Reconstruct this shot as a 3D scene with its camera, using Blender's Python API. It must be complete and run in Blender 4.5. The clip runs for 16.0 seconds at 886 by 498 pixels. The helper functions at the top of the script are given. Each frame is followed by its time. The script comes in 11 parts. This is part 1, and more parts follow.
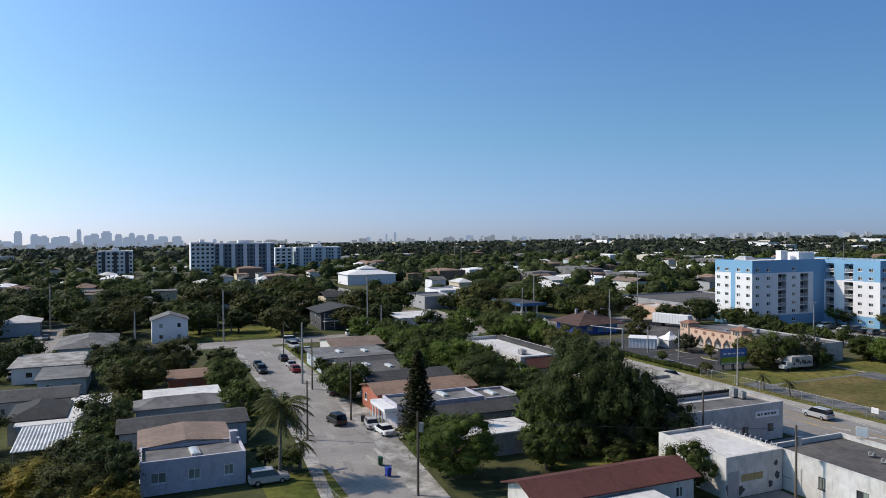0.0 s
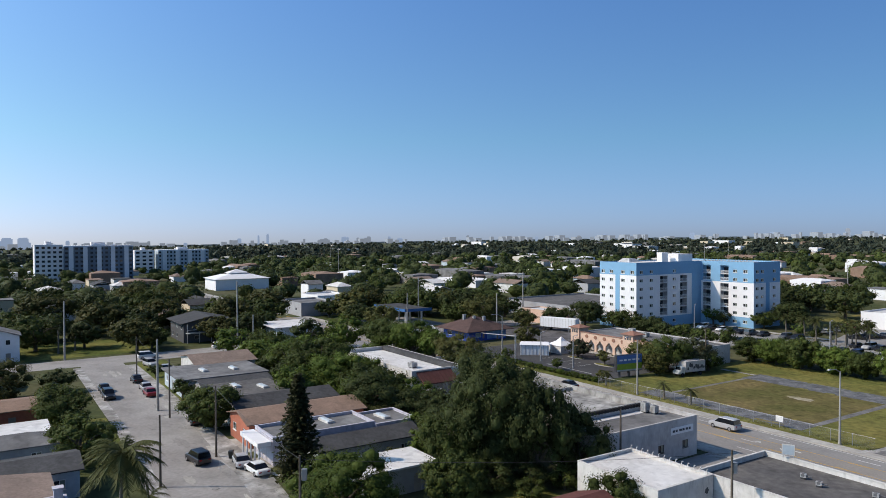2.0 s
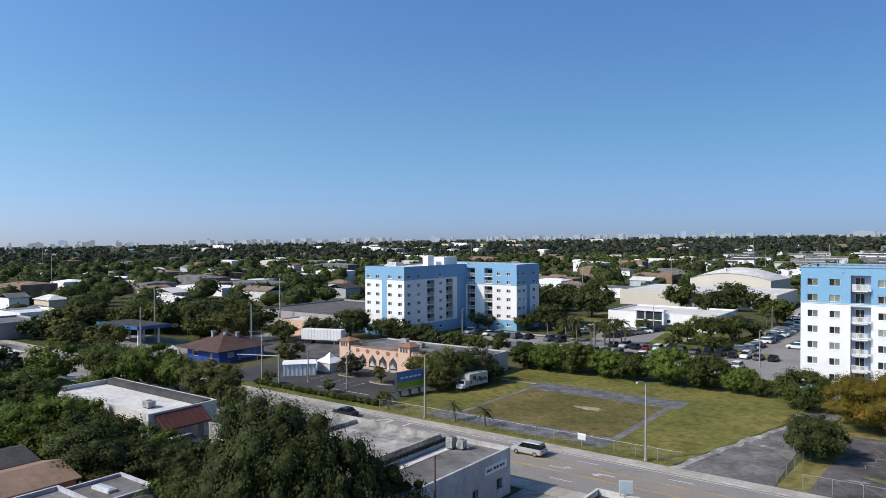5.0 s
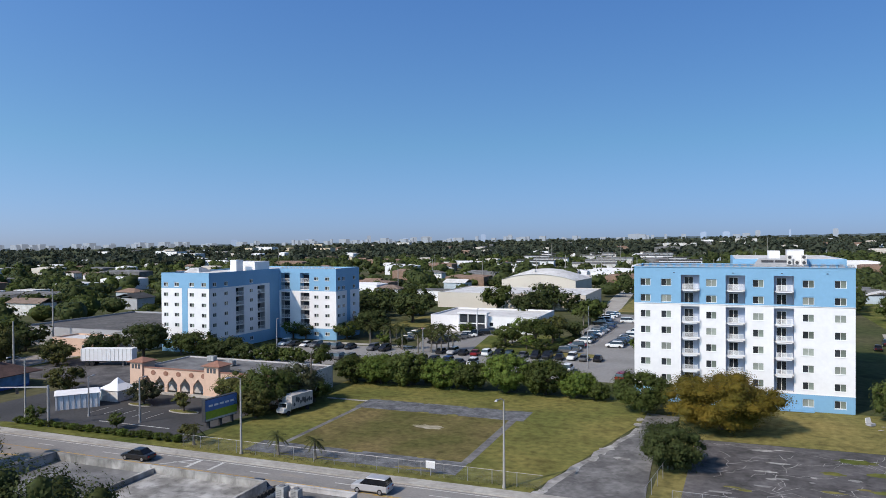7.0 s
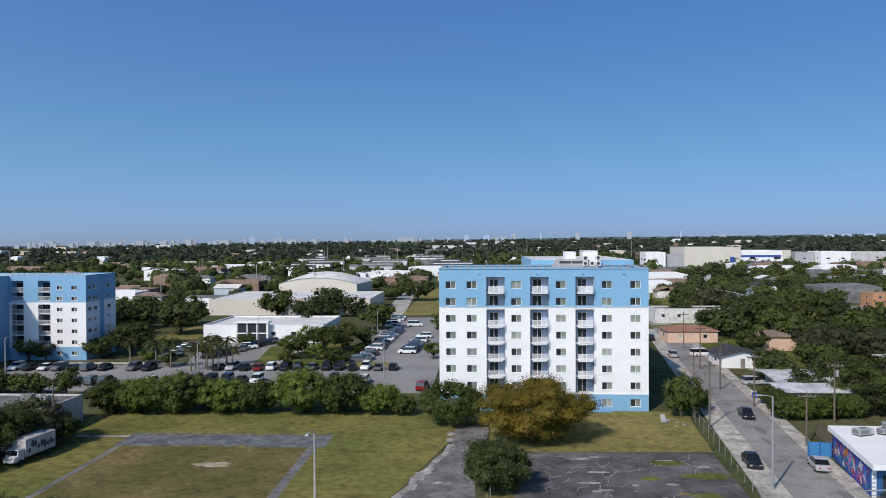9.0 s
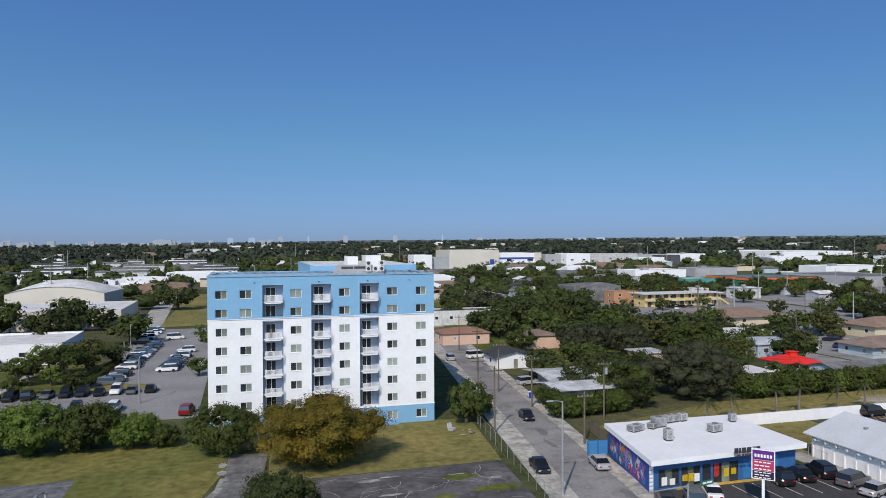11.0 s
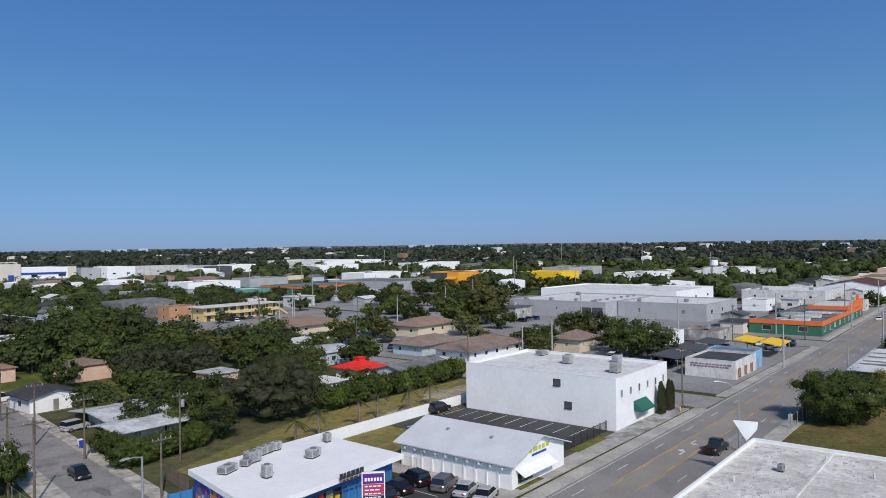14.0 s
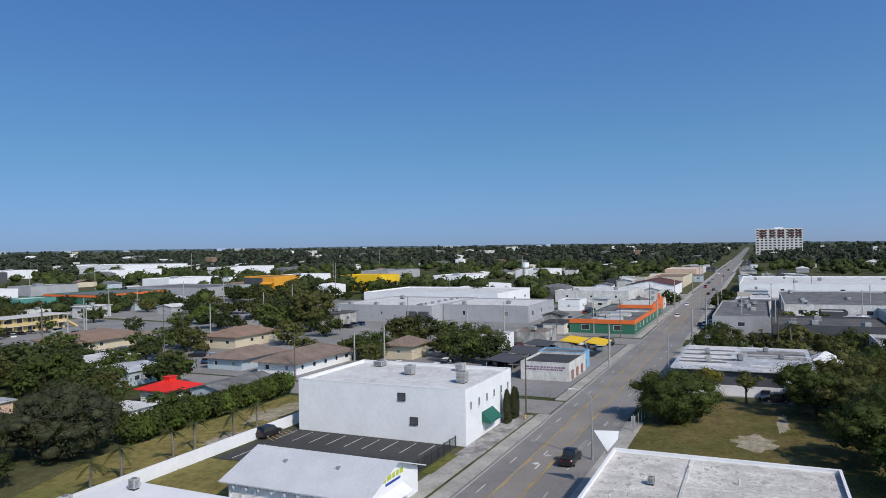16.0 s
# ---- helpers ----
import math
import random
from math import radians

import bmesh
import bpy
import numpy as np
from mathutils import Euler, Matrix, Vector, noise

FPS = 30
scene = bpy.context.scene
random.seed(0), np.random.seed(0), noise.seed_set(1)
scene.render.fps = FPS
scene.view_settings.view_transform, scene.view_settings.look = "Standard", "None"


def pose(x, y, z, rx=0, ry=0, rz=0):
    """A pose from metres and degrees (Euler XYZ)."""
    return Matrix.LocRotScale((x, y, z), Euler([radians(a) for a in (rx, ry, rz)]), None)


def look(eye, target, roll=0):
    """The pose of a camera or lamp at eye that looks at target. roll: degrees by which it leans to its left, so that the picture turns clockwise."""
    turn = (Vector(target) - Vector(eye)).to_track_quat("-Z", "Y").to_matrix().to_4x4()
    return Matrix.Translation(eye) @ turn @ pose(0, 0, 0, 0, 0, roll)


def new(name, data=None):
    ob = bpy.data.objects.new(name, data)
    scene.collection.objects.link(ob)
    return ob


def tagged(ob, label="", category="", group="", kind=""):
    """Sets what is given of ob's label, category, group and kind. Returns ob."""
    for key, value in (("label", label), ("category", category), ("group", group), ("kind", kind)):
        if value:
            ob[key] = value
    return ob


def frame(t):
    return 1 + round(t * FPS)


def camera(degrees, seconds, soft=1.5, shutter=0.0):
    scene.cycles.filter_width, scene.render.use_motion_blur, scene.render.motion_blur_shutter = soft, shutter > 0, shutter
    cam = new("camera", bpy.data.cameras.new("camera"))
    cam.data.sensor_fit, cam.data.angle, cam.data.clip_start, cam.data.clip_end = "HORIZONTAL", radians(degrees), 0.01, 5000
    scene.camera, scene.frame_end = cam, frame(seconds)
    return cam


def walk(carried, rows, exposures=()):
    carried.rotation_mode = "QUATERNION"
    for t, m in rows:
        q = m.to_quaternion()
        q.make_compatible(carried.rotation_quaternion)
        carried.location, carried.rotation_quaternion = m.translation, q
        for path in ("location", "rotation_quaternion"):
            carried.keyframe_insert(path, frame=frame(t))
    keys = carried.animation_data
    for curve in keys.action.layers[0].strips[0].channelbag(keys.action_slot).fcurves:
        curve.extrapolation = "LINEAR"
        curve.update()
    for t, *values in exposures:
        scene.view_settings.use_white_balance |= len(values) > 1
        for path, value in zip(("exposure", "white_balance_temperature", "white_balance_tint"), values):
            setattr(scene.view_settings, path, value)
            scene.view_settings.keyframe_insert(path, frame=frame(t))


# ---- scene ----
cam = camera(63.76, 16.0, soft=0.9)
# seconds, place, and degrees of heading (left of +y), pitch and lean
ROWS = [
    (0, 48.79, -34.83, 29.46, 66.834, -1.311, -0.289),
    (0.5, 45.33, -33.76, 29.40, 65.489, -1.296, -0.273),
    (1, 42.01, -32.60, 29.38, 62.951, -1.259, -0.272),
    (1.5, 38.74, -31.51, 29.39, 59.903, -1.256, -0.244),
    (2, 35.46, -30.44, 29.43, 56.848, -1.208, -0.211),
    (2.5, 32.25, -29.24, 29.49, 53.821, -1.221, -0.153),
    (3, 29.09, -27.74, 29.51, 50.793, -1.213, -0.119),
    (3.5, 25.94, -26.19, 29.48, 47.780, -1.191, -0.090),
    (6, 11.26, -14.63, 28.97, 28.558, -0.913, -0.329),
    (6.5, 8.57, -11.88, 28.81, 24.743, -0.860, -0.359),
    (7, 6.13, -9.02, 28.68, 21.102, -0.809, -0.384),
    (7.5, 3.78, -6.11, 28.57, 17.649, -0.735, -0.321),
    (8, 1.76, -3.01, 28.47, 13.421, -0.664, -0.277),
    (8.5, 0.00, -0.00, 28.38, 8.810, -0.676, -0.387),
    (9, -1.20, 2.63, 28.32, 2.819, -0.697, -0.300),
    (11.5, -2.69, 13.01, 28.55, -20.972, -0.437, -0.316),
    (12, -2.58, 15.21, 28.52, -27.239, -0.317, -0.362),
    (12.5, -2.32, 17.45, 28.45, -33.709, -0.199, -0.458),
    (13, -1.80, 19.73, 28.37, -40.110, -0.080, -0.535),
    (13.5, -1.01, 22.12, 28.33, -46.020, -0.021, -0.682),
    (14, 0.08, 24.49, 28.35, -51.085, -0.003, -0.798),
    (14.5, 1.41, 26.85, 28.40, -55.872, -0.024, -0.784),
    (15, 3.09, 29.26, 28.43, -60.403, -0.033, -0.747),
    (15.5, 5.00, 31.51, 28.37, -64.255, -0.019, -0.869),
    (16, 7.09, 33.76, 28.26, -65.981, 0.048, -0.896),
]
walk(cam, [(t, pose(x, y, z, 90 + tilt, 0, turn) @ pose(0, 0, 0, 0, 0, lean)) for t, x, y, z, turn, tilt, lean in ROWS],
     exposures=[(0, -0.3, 7200, 12), (4, -0.14, 7200, 12), (7, -0.23, 7000, 13), (12, -0.48, 6900, 13), (16, -0.46, 6850, 12)])

# ---- light ----
SUN_ELEVATION, SUN_FROM = 40.0, (-0.54, -0.84)
sun_data = bpy.data.lights.new("sun", "SUN")
sun_data.energy, sun_data.angle, sun_data.color = 4.6, radians(0.5), (1.0, 0.905, 0.80)
sun = new("sun", sun_data)
sun_way = Vector((SUN_FROM[0], SUN_FROM[1], 0)).normalized() * math.cos(radians(SUN_ELEVATION)) + Vector((0, 0, math.sin(radians(SUN_ELEVATION))))
sun.matrix_world = look(sun_way * 300, (0, 0, 0))
world = bpy.data.worlds.new("sky")
scene.world = world
world.use_nodes = True
wn = world.node_tree.nodes
sky = wn.new("ShaderNodeTexSky")
sky.sky_type, sky.sun_disc = "NISHITA", False
sky.sun_elevation, sky.sun_rotation = radians(SUN_ELEVATION), math.atan2(SUN_FROM[0], SUN_FROM[1])
sky.air_density, sky.dust_density, sky.ozone_density, sky.altitude = 0.3, 7.0, 4.0, 2000
wn["Background"].inputs["Strength"].default_value = 0.15
where, low, unit = wn.new("ShaderNodeTexCoord"), wn.new("ShaderNodeVectorMath"), wn.new("ShaderNodeVectorMath")
low.operation, unit.operation = "MULTIPLY_ADD", "NORMALIZE"
low.inputs[1].default_value, low.inputs[2].default_value = (1, 1, 0.78), (0, 0, 0.02)
world.node_tree.links.new(where.outputs["Generated"], low.inputs[0])
world.node_tree.links.new(low.outputs[0], unit.inputs[0])
world.node_tree.links.new(unit.outputs[0], sky.inputs["Vector"])
tint = wn.new("ShaderNodeVectorMath")
tint.operation = "MULTIPLY"
up, hue, lift = wn.new("ShaderNodeSeparateXYZ"), wn.new("ShaderNodeValToRGB"), wn.new("ShaderNodeVectorMath")
lift.operation = "SCALE"
lift.inputs["Scale"].default_value = 2.05
world.node_tree.links.new(where.outputs["Generated"], up.inputs[0])
world.node_tree.links.new(up.outputs["Z"], hue.inputs["Fac"])
hue.color_ramp.elements[0].position, hue.color_ramp.elements[1].position = 0.0, 0.9
hue.color_ramp.elements[0].color, hue.color_ramp.elements[1].color = (0.63, 0.65, 0.63, 1), (0.25, 0.43, 0.66, 1)
hue.color_ramp.elements.new(0.32).color = (0.535, 0.92, 1.09, 1)
hue.color_ramp.elements.new(0.13).color = (0.55, 0.83, 0.76, 1)
world.node_tree.links.new(hue.outputs["Color"], lift.inputs[0])
world.node_tree.links.new(lift.outputs[0], tint.inputs[1])
world.node_tree.links.new(sky.outputs[0], tint.inputs[0])
toward, slope, glow = wn.new("ShaderNodeVectorMath"), wn.new("ShaderNodeMapRange"), wn.new("ShaderNodeVectorMath")
toward.operation, glow.operation = "DOT_PRODUCT", "SCALE"
toward.inputs[1].default_value = (*SUN_FROM, 0)
slope.interpolation_type = "SMOOTHSTEP"
slope.inputs["From Min"].default_value, slope.inputs["From Max"].default_value = -1.2, 0.2
slope.inputs["To Min"].default_value, slope.inputs["To Max"].default_value = 0.96, 1.38
world.node_tree.links.new(where.outputs["Generated"], toward.inputs[0])
world.node_tree.links.new(toward.outputs["Value"], slope.inputs["Value"])
world.node_tree.links.new(tint.outputs[0], glow.inputs[0])
world.node_tree.links.new(slope.outputs["Result"], glow.inputs["Scale"])
world.node_tree.links.new(glow.outputs[0], wn["Background"].inputs["Color"])

# ---- materials ----
def mat(name, col, rough=0.8, var=0.12, grain=2.0, patch=0.15, bump=0.15, metal=0.0, tint=None, spec=0.4, rand=0.0, island=0.0, stain=0.0, stain_size=1.5, streak=1.0):
    """A surface with grain and broad patches of colour; tint is the colour of the patches, rand varies it from object to object.
    stain: how much darker its ragged stains are, stain_size: metres across, streak: how many times longer they run up and down."""
    m = bpy.data.materials.new(name)
    m.use_nodes = True
    nt = m.node_tree
    n, link = nt.nodes, nt.links.new
    p = n["Principled BSDF"]
    p.inputs["Roughness"].default_value, p.inputs["Metallic"].default_value = rough, metal
    p.inputs["Specular IOR Level"].default_value = spec
    co = n.new("ShaderNodeTexCoord")
    small, large = n.new("ShaderNodeTexNoise"), n.new("ShaderNodeTexNoise")
    small.inputs["Scale"].default_value, small.inputs["Detail"].default_value = grain, 6
    large.inputs["Scale"].default_value, large.inputs["Detail"].default_value = patch, 4
    link(co.outputs["Object"], small.inputs["Vector"])
    link(co.outputs["Object"], large.inputs["Vector"])
    ramp = n.new("ShaderNodeValToRGB")
    ramp.color_ramp.elements[0].position, ramp.color_ramp.elements[1].position = 0.38, 0.64
    other = tint or tuple(c * (1 - 1.6 * var) for c in col)
    ramp.color_ramp.elements[0].color, ramp.color_ramp.elements[1].color = (*other, 1), (*col, 1)
    link(large.outputs["Fac"], ramp.inputs["Fac"])
    hsv = n.new("ShaderNodeHueSaturation")
    link(ramp.outputs["Color"], hsv.inputs["Color"])
    val = n.new("ShaderNodeMapRange")
    val.inputs["From Min"].default_value, val.inputs["From Max"].default_value = 0.3, 0.7
    val.inputs["To Min"].default_value, val.inputs["To Max"].default_value = 1 - var, 1 + var
    link(small.outputs["Fac"], val.inputs["Value"])
    out = val.outputs["Result"]
    for amount, kind, socket in ((rand, "ShaderNodeObjectInfo", "Random"), (island, "ShaderNodeNewGeometry", "Random Per Island")):
        if amount:
            src, spread, mul = n.new(kind), n.new("ShaderNodeMapRange"), n.new("ShaderNodeMath")
            spread.inputs["To Min"].default_value, spread.inputs["To Max"].default_value = 1 - amount, 1 + amount
            link(src.outputs[socket], spread.inputs["Value"])
            mul.operation = "MULTIPLY"
            link(out, mul.inputs[0])
            link(spread.outputs["Result"], mul.inputs[1])
            out = mul.outputs[0]
    if stain:
        warp, spots, edge, mul = n.new("ShaderNodeMapping"), n.new("ShaderNodeTexNoise"), n.new("ShaderNodeMapRange"), n.new("ShaderNodeMath")
        warp.inputs["Scale"].default_value = (1 / stain_size, 1 / stain_size, 1 / stain_size / streak)
        spots.inputs["Scale"].default_value, spots.inputs["Detail"].default_value, spots.inputs["Roughness"].default_value, spots.inputs["Distortion"].default_value = 1.0, 8, 0.62, 0.6
        edge.inputs["From Min"].default_value, edge.inputs["From Max"].default_value = 0.5, 0.63
        edge.inputs["To Min"].default_value, edge.inputs["To Max"].default_value = 1.0, 1 - stain
        mul.operation = "MULTIPLY"
        link(co.outputs["Object"], warp.inputs["Vector"])
        link(warp.outputs["Vector"], spots.inputs["Vector"])
        link(spots.outputs["Fac"], edge.inputs["Value"])
        link(out, mul.inputs[0])
        link(edge.outputs["Result"], mul.inputs[1])
        out = mul.outputs[0]
    link(out, hsv.inputs["Value"])
    link(hsv.outputs["Color"], p.inputs["Base Color"])
    if bump:
        b = n.new("ShaderNodeBump")
        b.inputs["Strength"].default_value, b.inputs["Distance"].default_value = bump, 0.05
        link(small.outputs["Fac"], b.inputs["Height"])
        link(b.outputs["Normal"], p.inputs["Normal"])
    return m


def leaf_mat(name, col, tint, glow=0.3):
    """Leaves: colour varies from spray to spray and tree to tree, and some light passes through."""
    m = mat(name, col, rough=0.6, var=0.22, grain=0.9, patch=0.25, bump=0, tint=tint, spec=0.1, rand=0.25, island=0.09)
    n, link = m.node_tree.nodes, m.node_tree.links.new
    p, out = n["Principled BSDF"], n["Material Output"]
    tr, mix = n.new("ShaderNodeBsdfTranslucent"), n.new("ShaderNodeMixShader")
    src = p.inputs["Base Color"].links[0].from_socket
    link(src, tr.inputs["Color"])
    mix.inputs["Fac"].default_value = glow
    link(p.outputs[0], mix.inputs[1])
    link(tr.outputs[0], mix.inputs[2])
    link(mix.outputs[0], out.inputs["Surface"])
    return m


def net_mat(name, col, open_part):
    """A wire netting too fine to model: the light passes between the wires."""
    m = mat(name, col, rough=0.5, var=0.1, metal=0.6)
    n, link = m.node_tree.nodes, m.node_tree.links.new
    tr, mix = n.new("ShaderNodeBsdfTransparent"), n.new("ShaderNodeMixShader")
    mix.inputs["Fac"].default_value = open_part
    link(n["Principled BSDF"].outputs[0], mix.inputs[1])
    link(tr.outputs[0], mix.inputs[2])
    link(mix.outputs[0], n["Material Output"].inputs["Surface"])
    return m


GROUND = mat("dry_ground", (0.10, 0.095, 0.05), rough=1.0, var=0.25, grain=0.6, patch=0.02, tint=(0.055, 0.07, 0.025), spec=0.1, stain=0.3, stain_size=5.0)
LAWN = mat("dry_lawn", (0.225, 0.185, 0.068), rough=1.0, var=0.28, grain=0.9, patch=0.05, tint=(0.155, 0.148, 0.05), spec=0.1, stain=0.25, stain_size=3.2)
FIELD_GRASS = mat("field_grass", (0.188, 0.165, 0.052), rough=1.0, var=0.3, grain=0.9, patch=0.07, tint=(0.122, 0.128, 0.037), spec=0.1, stain=0.25, stain_size=4.0)
DRY = mat("brown_dry_grass", (0.165, 0.128, 0.056), rough=1.0, var=0.25, grain=1.1, patch=0.11, tint=(0.1, 0.095, 0.032), spec=0.1, stain=0.28, stain_size=2.6)
LAWN_GREEN = mat("green_lawn", (0.155, 0.152, 0.043), rough=1.0, var=0.28, grain=0.9, patch=0.1, tint=(0.075, 0.095, 0.022), spec=0.1, stain=0.3, stain_size=2.5)
SAND = mat("bare_sandy_soil", (0.38, 0.34, 0.27), rough=1.0, var=0.2, grain=1.2, patch=0.3, tint=(0.25, 0.22, 0.14), spec=0.1)
ASPHALT = mat("bleached_asphalt", (0.25, 0.238, 0.225), rough=0.9, var=0.1, grain=3.0, patch=0.06, tint=(0.2, 0.19, 0.18), stain=0.12, stain_size=4.0)
STREET = mat("pale_street_asphalt", (0.30, 0.283, 0.265), rough=0.9, var=0.12, grain=2.0, patch=0.12, tint=(0.24, 0.225, 0.21), stain=0.14, stain_size=3.0)
TURN_LANE = mat("worn_turn_lane", (0.27, 0.245, 0.215), rough=0.9, var=0.1, grain=3.0, patch=0.08, tint=(0.22, 0.2, 0.18))
SIDE_ASPHALT = mat("worn_side_asphalt", (0.265, 0.25, 0.237), rough=0.9, var=0.14, grain=2.0, patch=0.2, tint=(0.2, 0.19, 0.18), stain=0.18, stain_size=2.4)
SIDE_PATCH = mat("side_street_repair", (0.18, 0.17, 0.165), rough=0.9, var=0.14, grain=2.0)
SANDY = mat("dusty_pale_verge", (0.47, 0.44, 0.39), rough=1.0, var=0.2, grain=1.4, patch=0.4, tint=(0.3, 0.28, 0.24), stain=0.3, stain_size=1.2)
STREET_PATCH = mat("street_repair", (0.255, 0.24, 0.225), rough=0.9, var=0.12, grain=2.0, patch=0.3, tint=(0.22, 0.207, 0.195))
LOT_DARK = mat("fresh_black_asphalt", (0.06, 0.058, 0.058), rough=0.85, var=0.2, grain=2.0, patch=0.1)
LOT_OLD = mat("cracked_old_asphalt", (0.125, 0.115, 0.115), rough=0.95, var=0.25, grain=1.2, patch=0.2, tint=(0.062, 0.058, 0.057), stain=0.4, stain_size=2.6)
LOT_WORN = mat("worn_grey_drive", (0.19, 0.183, 0.178), rough=0.95, var=0.22, grain=1.0, patch=0.25, tint=(0.105, 0.1, 0.098), stain=0.3, stain_size=2.0)
SLAB_OLD = mat("old_slab_asphalt", (0.16, 0.163, 0.17), rough=0.95, var=0.28, grain=1.6, patch=0.45, tint=(0.08, 0.083, 0.09), stain=0.35, stain_size=1.4)
LOT_GREY = mat("grey_car_park", (0.255, 0.247, 0.238), rough=0.9, var=0.12, grain=1.5, patch=0.08)
CONCRETE = mat("pale_concrete", (0.42, 0.4, 0.36), rough=0.9, var=0.12, grain=2.0, patch=0.2, tint=(0.32, 0.3, 0.27), stain=0.16, stain_size=1.6)
CONCRETE_OLD = mat("stained_concrete", (0.42, 0.405, 0.385), rough=0.95, var=0.2, grain=1.0, patch=0.35, tint=(0.2, 0.19, 0.175), stain=0.3, stain_size=0.9, streak=2.5)
POLE_CON = mat("pole_concrete", (0.36, 0.345, 0.32), rough=0.85, var=0.1)
WOOD_POLE = mat("weathered_pole_wood", (0.16, 0.13, 0.1), rough=0.9, var=0.25, grain=4.0)
WOOD = mat("fence_wood", (0.2, 0.155, 0.11), rough=0.9, var=0.25, grain=3.0, rand=0.15)
LINE_W = mat("white_road_paint", (0.62, 0.61, 0.58), rough=0.8, var=0.2, grain=2.5)
LINE_Y = mat("yellow_road_paint", (0.55, 0.34, 0.06), rough=0.8, var=0.2, grain=2.5)
WHITE = mat("white_stucco", (0.75, 0.742, 0.745), rough=0.85, var=0.035, grain=1.5, patch=0.25)
WHITE_OLD = mat("grimy_white_paint", (0.6, 0.59, 0.57), rough=0.9, var=0.1, grain=1.2, patch=0.4, tint=(0.52, 0.5, 0.47), stain=0.2, stain_size=0.8, streak=3.0)
SKY_BLUE = mat("sky_blue_stucco", (0.185, 0.375, 0.55), rough=0.85, var=0.03, grain=1.5, patch=0.2)
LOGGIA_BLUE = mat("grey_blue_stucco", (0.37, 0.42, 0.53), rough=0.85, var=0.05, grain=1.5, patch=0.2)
LAVENDER = mat("pale_lilac_stucco", (0.52, 0.5, 0.56), rough=0.9, var=0.08, patch=0.4, stain=0.18, stain_size=0.8, streak=3.0)
PALE_BLUE = mat("pale_blue_stucco", (0.42, 0.49, 0.54), rough=0.9, var=0.08, patch=0.4)
DARK_BLUE = mat("deep_blue_paint", (0.025, 0.07, 0.33), rough=0.6, var=0.1)
SHOP_PANEL = mat("bright_shop_blue", (0.035, 0.19, 0.42), rough=0.6, var=0.1)
SHOP_BLUE = mat("shopfront_blue", (0.03, 0.12, 0.3), rough=0.6, var=0.1)
LIGHT_GREY = mat("light_grey_panel", (0.36, 0.36, 0.375), rough=0.8, var=0.05, patch=0.2, stain=0.08, stain_size=1.2, streak=3.0)
TAN_BRICK = mat("faded_orange_stucco", (0.42, 0.22, 0.12), rough=0.9, var=0.08, patch=0.3)
MOTEL_YELLOW = mat("pale_yellow_stucco", (0.62, 0.45, 0.2), rough=0.9, var=0.06, patch=0.3)
GREY_WALL = mat("grey_stucco", (0.36, 0.36, 0.37), rough=0.9, var=0.08, patch=0.3)
WARM_GREY = mat("drab_grey_stucco", (0.52, 0.5, 0.49), rough=0.9, var=0.1, grain=1.5, patch=0.4, tint=(0.42, 0.4, 0.39), stain=0.15, stain_size=0.8, streak=3.0)
FADED = mat("faded_yellow_sign", (0.42, 0.33, 0.16), rough=0.8, var=0.2)
CREAM_ROOF = mat("flaking_cream_roof", (0.68, 0.65, 0.6), rough=0.85, var=0.14, grain=2.2, patch=0.3, tint=(0.5, 0.47, 0.43), bump=0.5, stain=0.2, stain_size=1.6)
FLAKED = mat("flaked_roof_skin", (0.53, 0.49, 0.465), rough=0.9, var=0.2, grain=2.5, patch=0.5, tint=(0.4, 0.37, 0.35), island=0.12)
DARK_WALL = mat("charcoal_paint", (0.075, 0.078, 0.085), rough=0.8, var=0.12)
CREAM = mat("cream_stucco", (0.58, 0.49, 0.36), rough=0.9, var=0.06, patch=0.3)
BEIGE = mat("beige_panel", (0.58, 0.53, 0.46), rough=0.85, var=0.05, patch=0.1)
PEACH = mat("peach_stucco", (0.6, 0.41, 0.31), rough=0.9, var=0.05, patch=0.3)
PEACH_DARK = mat("terracotta_trim", (0.3, 0.15, 0.105), rough=0.9, var=0.1)
ORANGE = mat("orange_paint", (0.7, 0.15, 0.035), rough=0.7, var=0.06)
SALMON = mat("brick_orange_stucco", (0.42, 0.14, 0.085), rough=0.9, var=0.12)
YELLOW = mat("yellow_paint", (0.8, 0.5, 0.02), rough=0.7, var=0.05)
AMBER = mat("amber_paint", (0.72, 0.32, 0.035), rough=0.7, var=0.06)
GREEN_PAINT = mat("green_paint", (0.03, 0.14, 0.085), rough=0.7, var=0.08)
TEAL = mat("teal_paint", (0.07, 0.24, 0.2), rough=0.7, var=0.08)
RED = mat("bright_red_roofing", (0.75, 0.03, 0.02), rough=0.6, var=0.06, grain=3)
MAROON = mat("maroon_shingles", (0.115, 0.04, 0.033), rough=0.9, var=0.15, grain=3.0, stain=0.2, stain_size=1.5)
SHINGLE = mat("brown_shingles", (0.24, 0.175, 0.14), rough=0.95, var=0.15, grain=3.0, patch=0.3, rand=0.1, stain=0.22, stain_size=1.6)
TAN_ROOF = mat("tan_shingles", (0.27, 0.178, 0.13), rough=0.95, var=0.12, grain=3.0, patch=0.3, stain=0.2, stain_size=1.8)
BROWN_ROOF = mat("dark_brown_shingles", (0.1, 0.058, 0.05), rough=0.95, var=0.18, grain=3.0, patch=0.3, stain=0.25, stain_size=1.5)
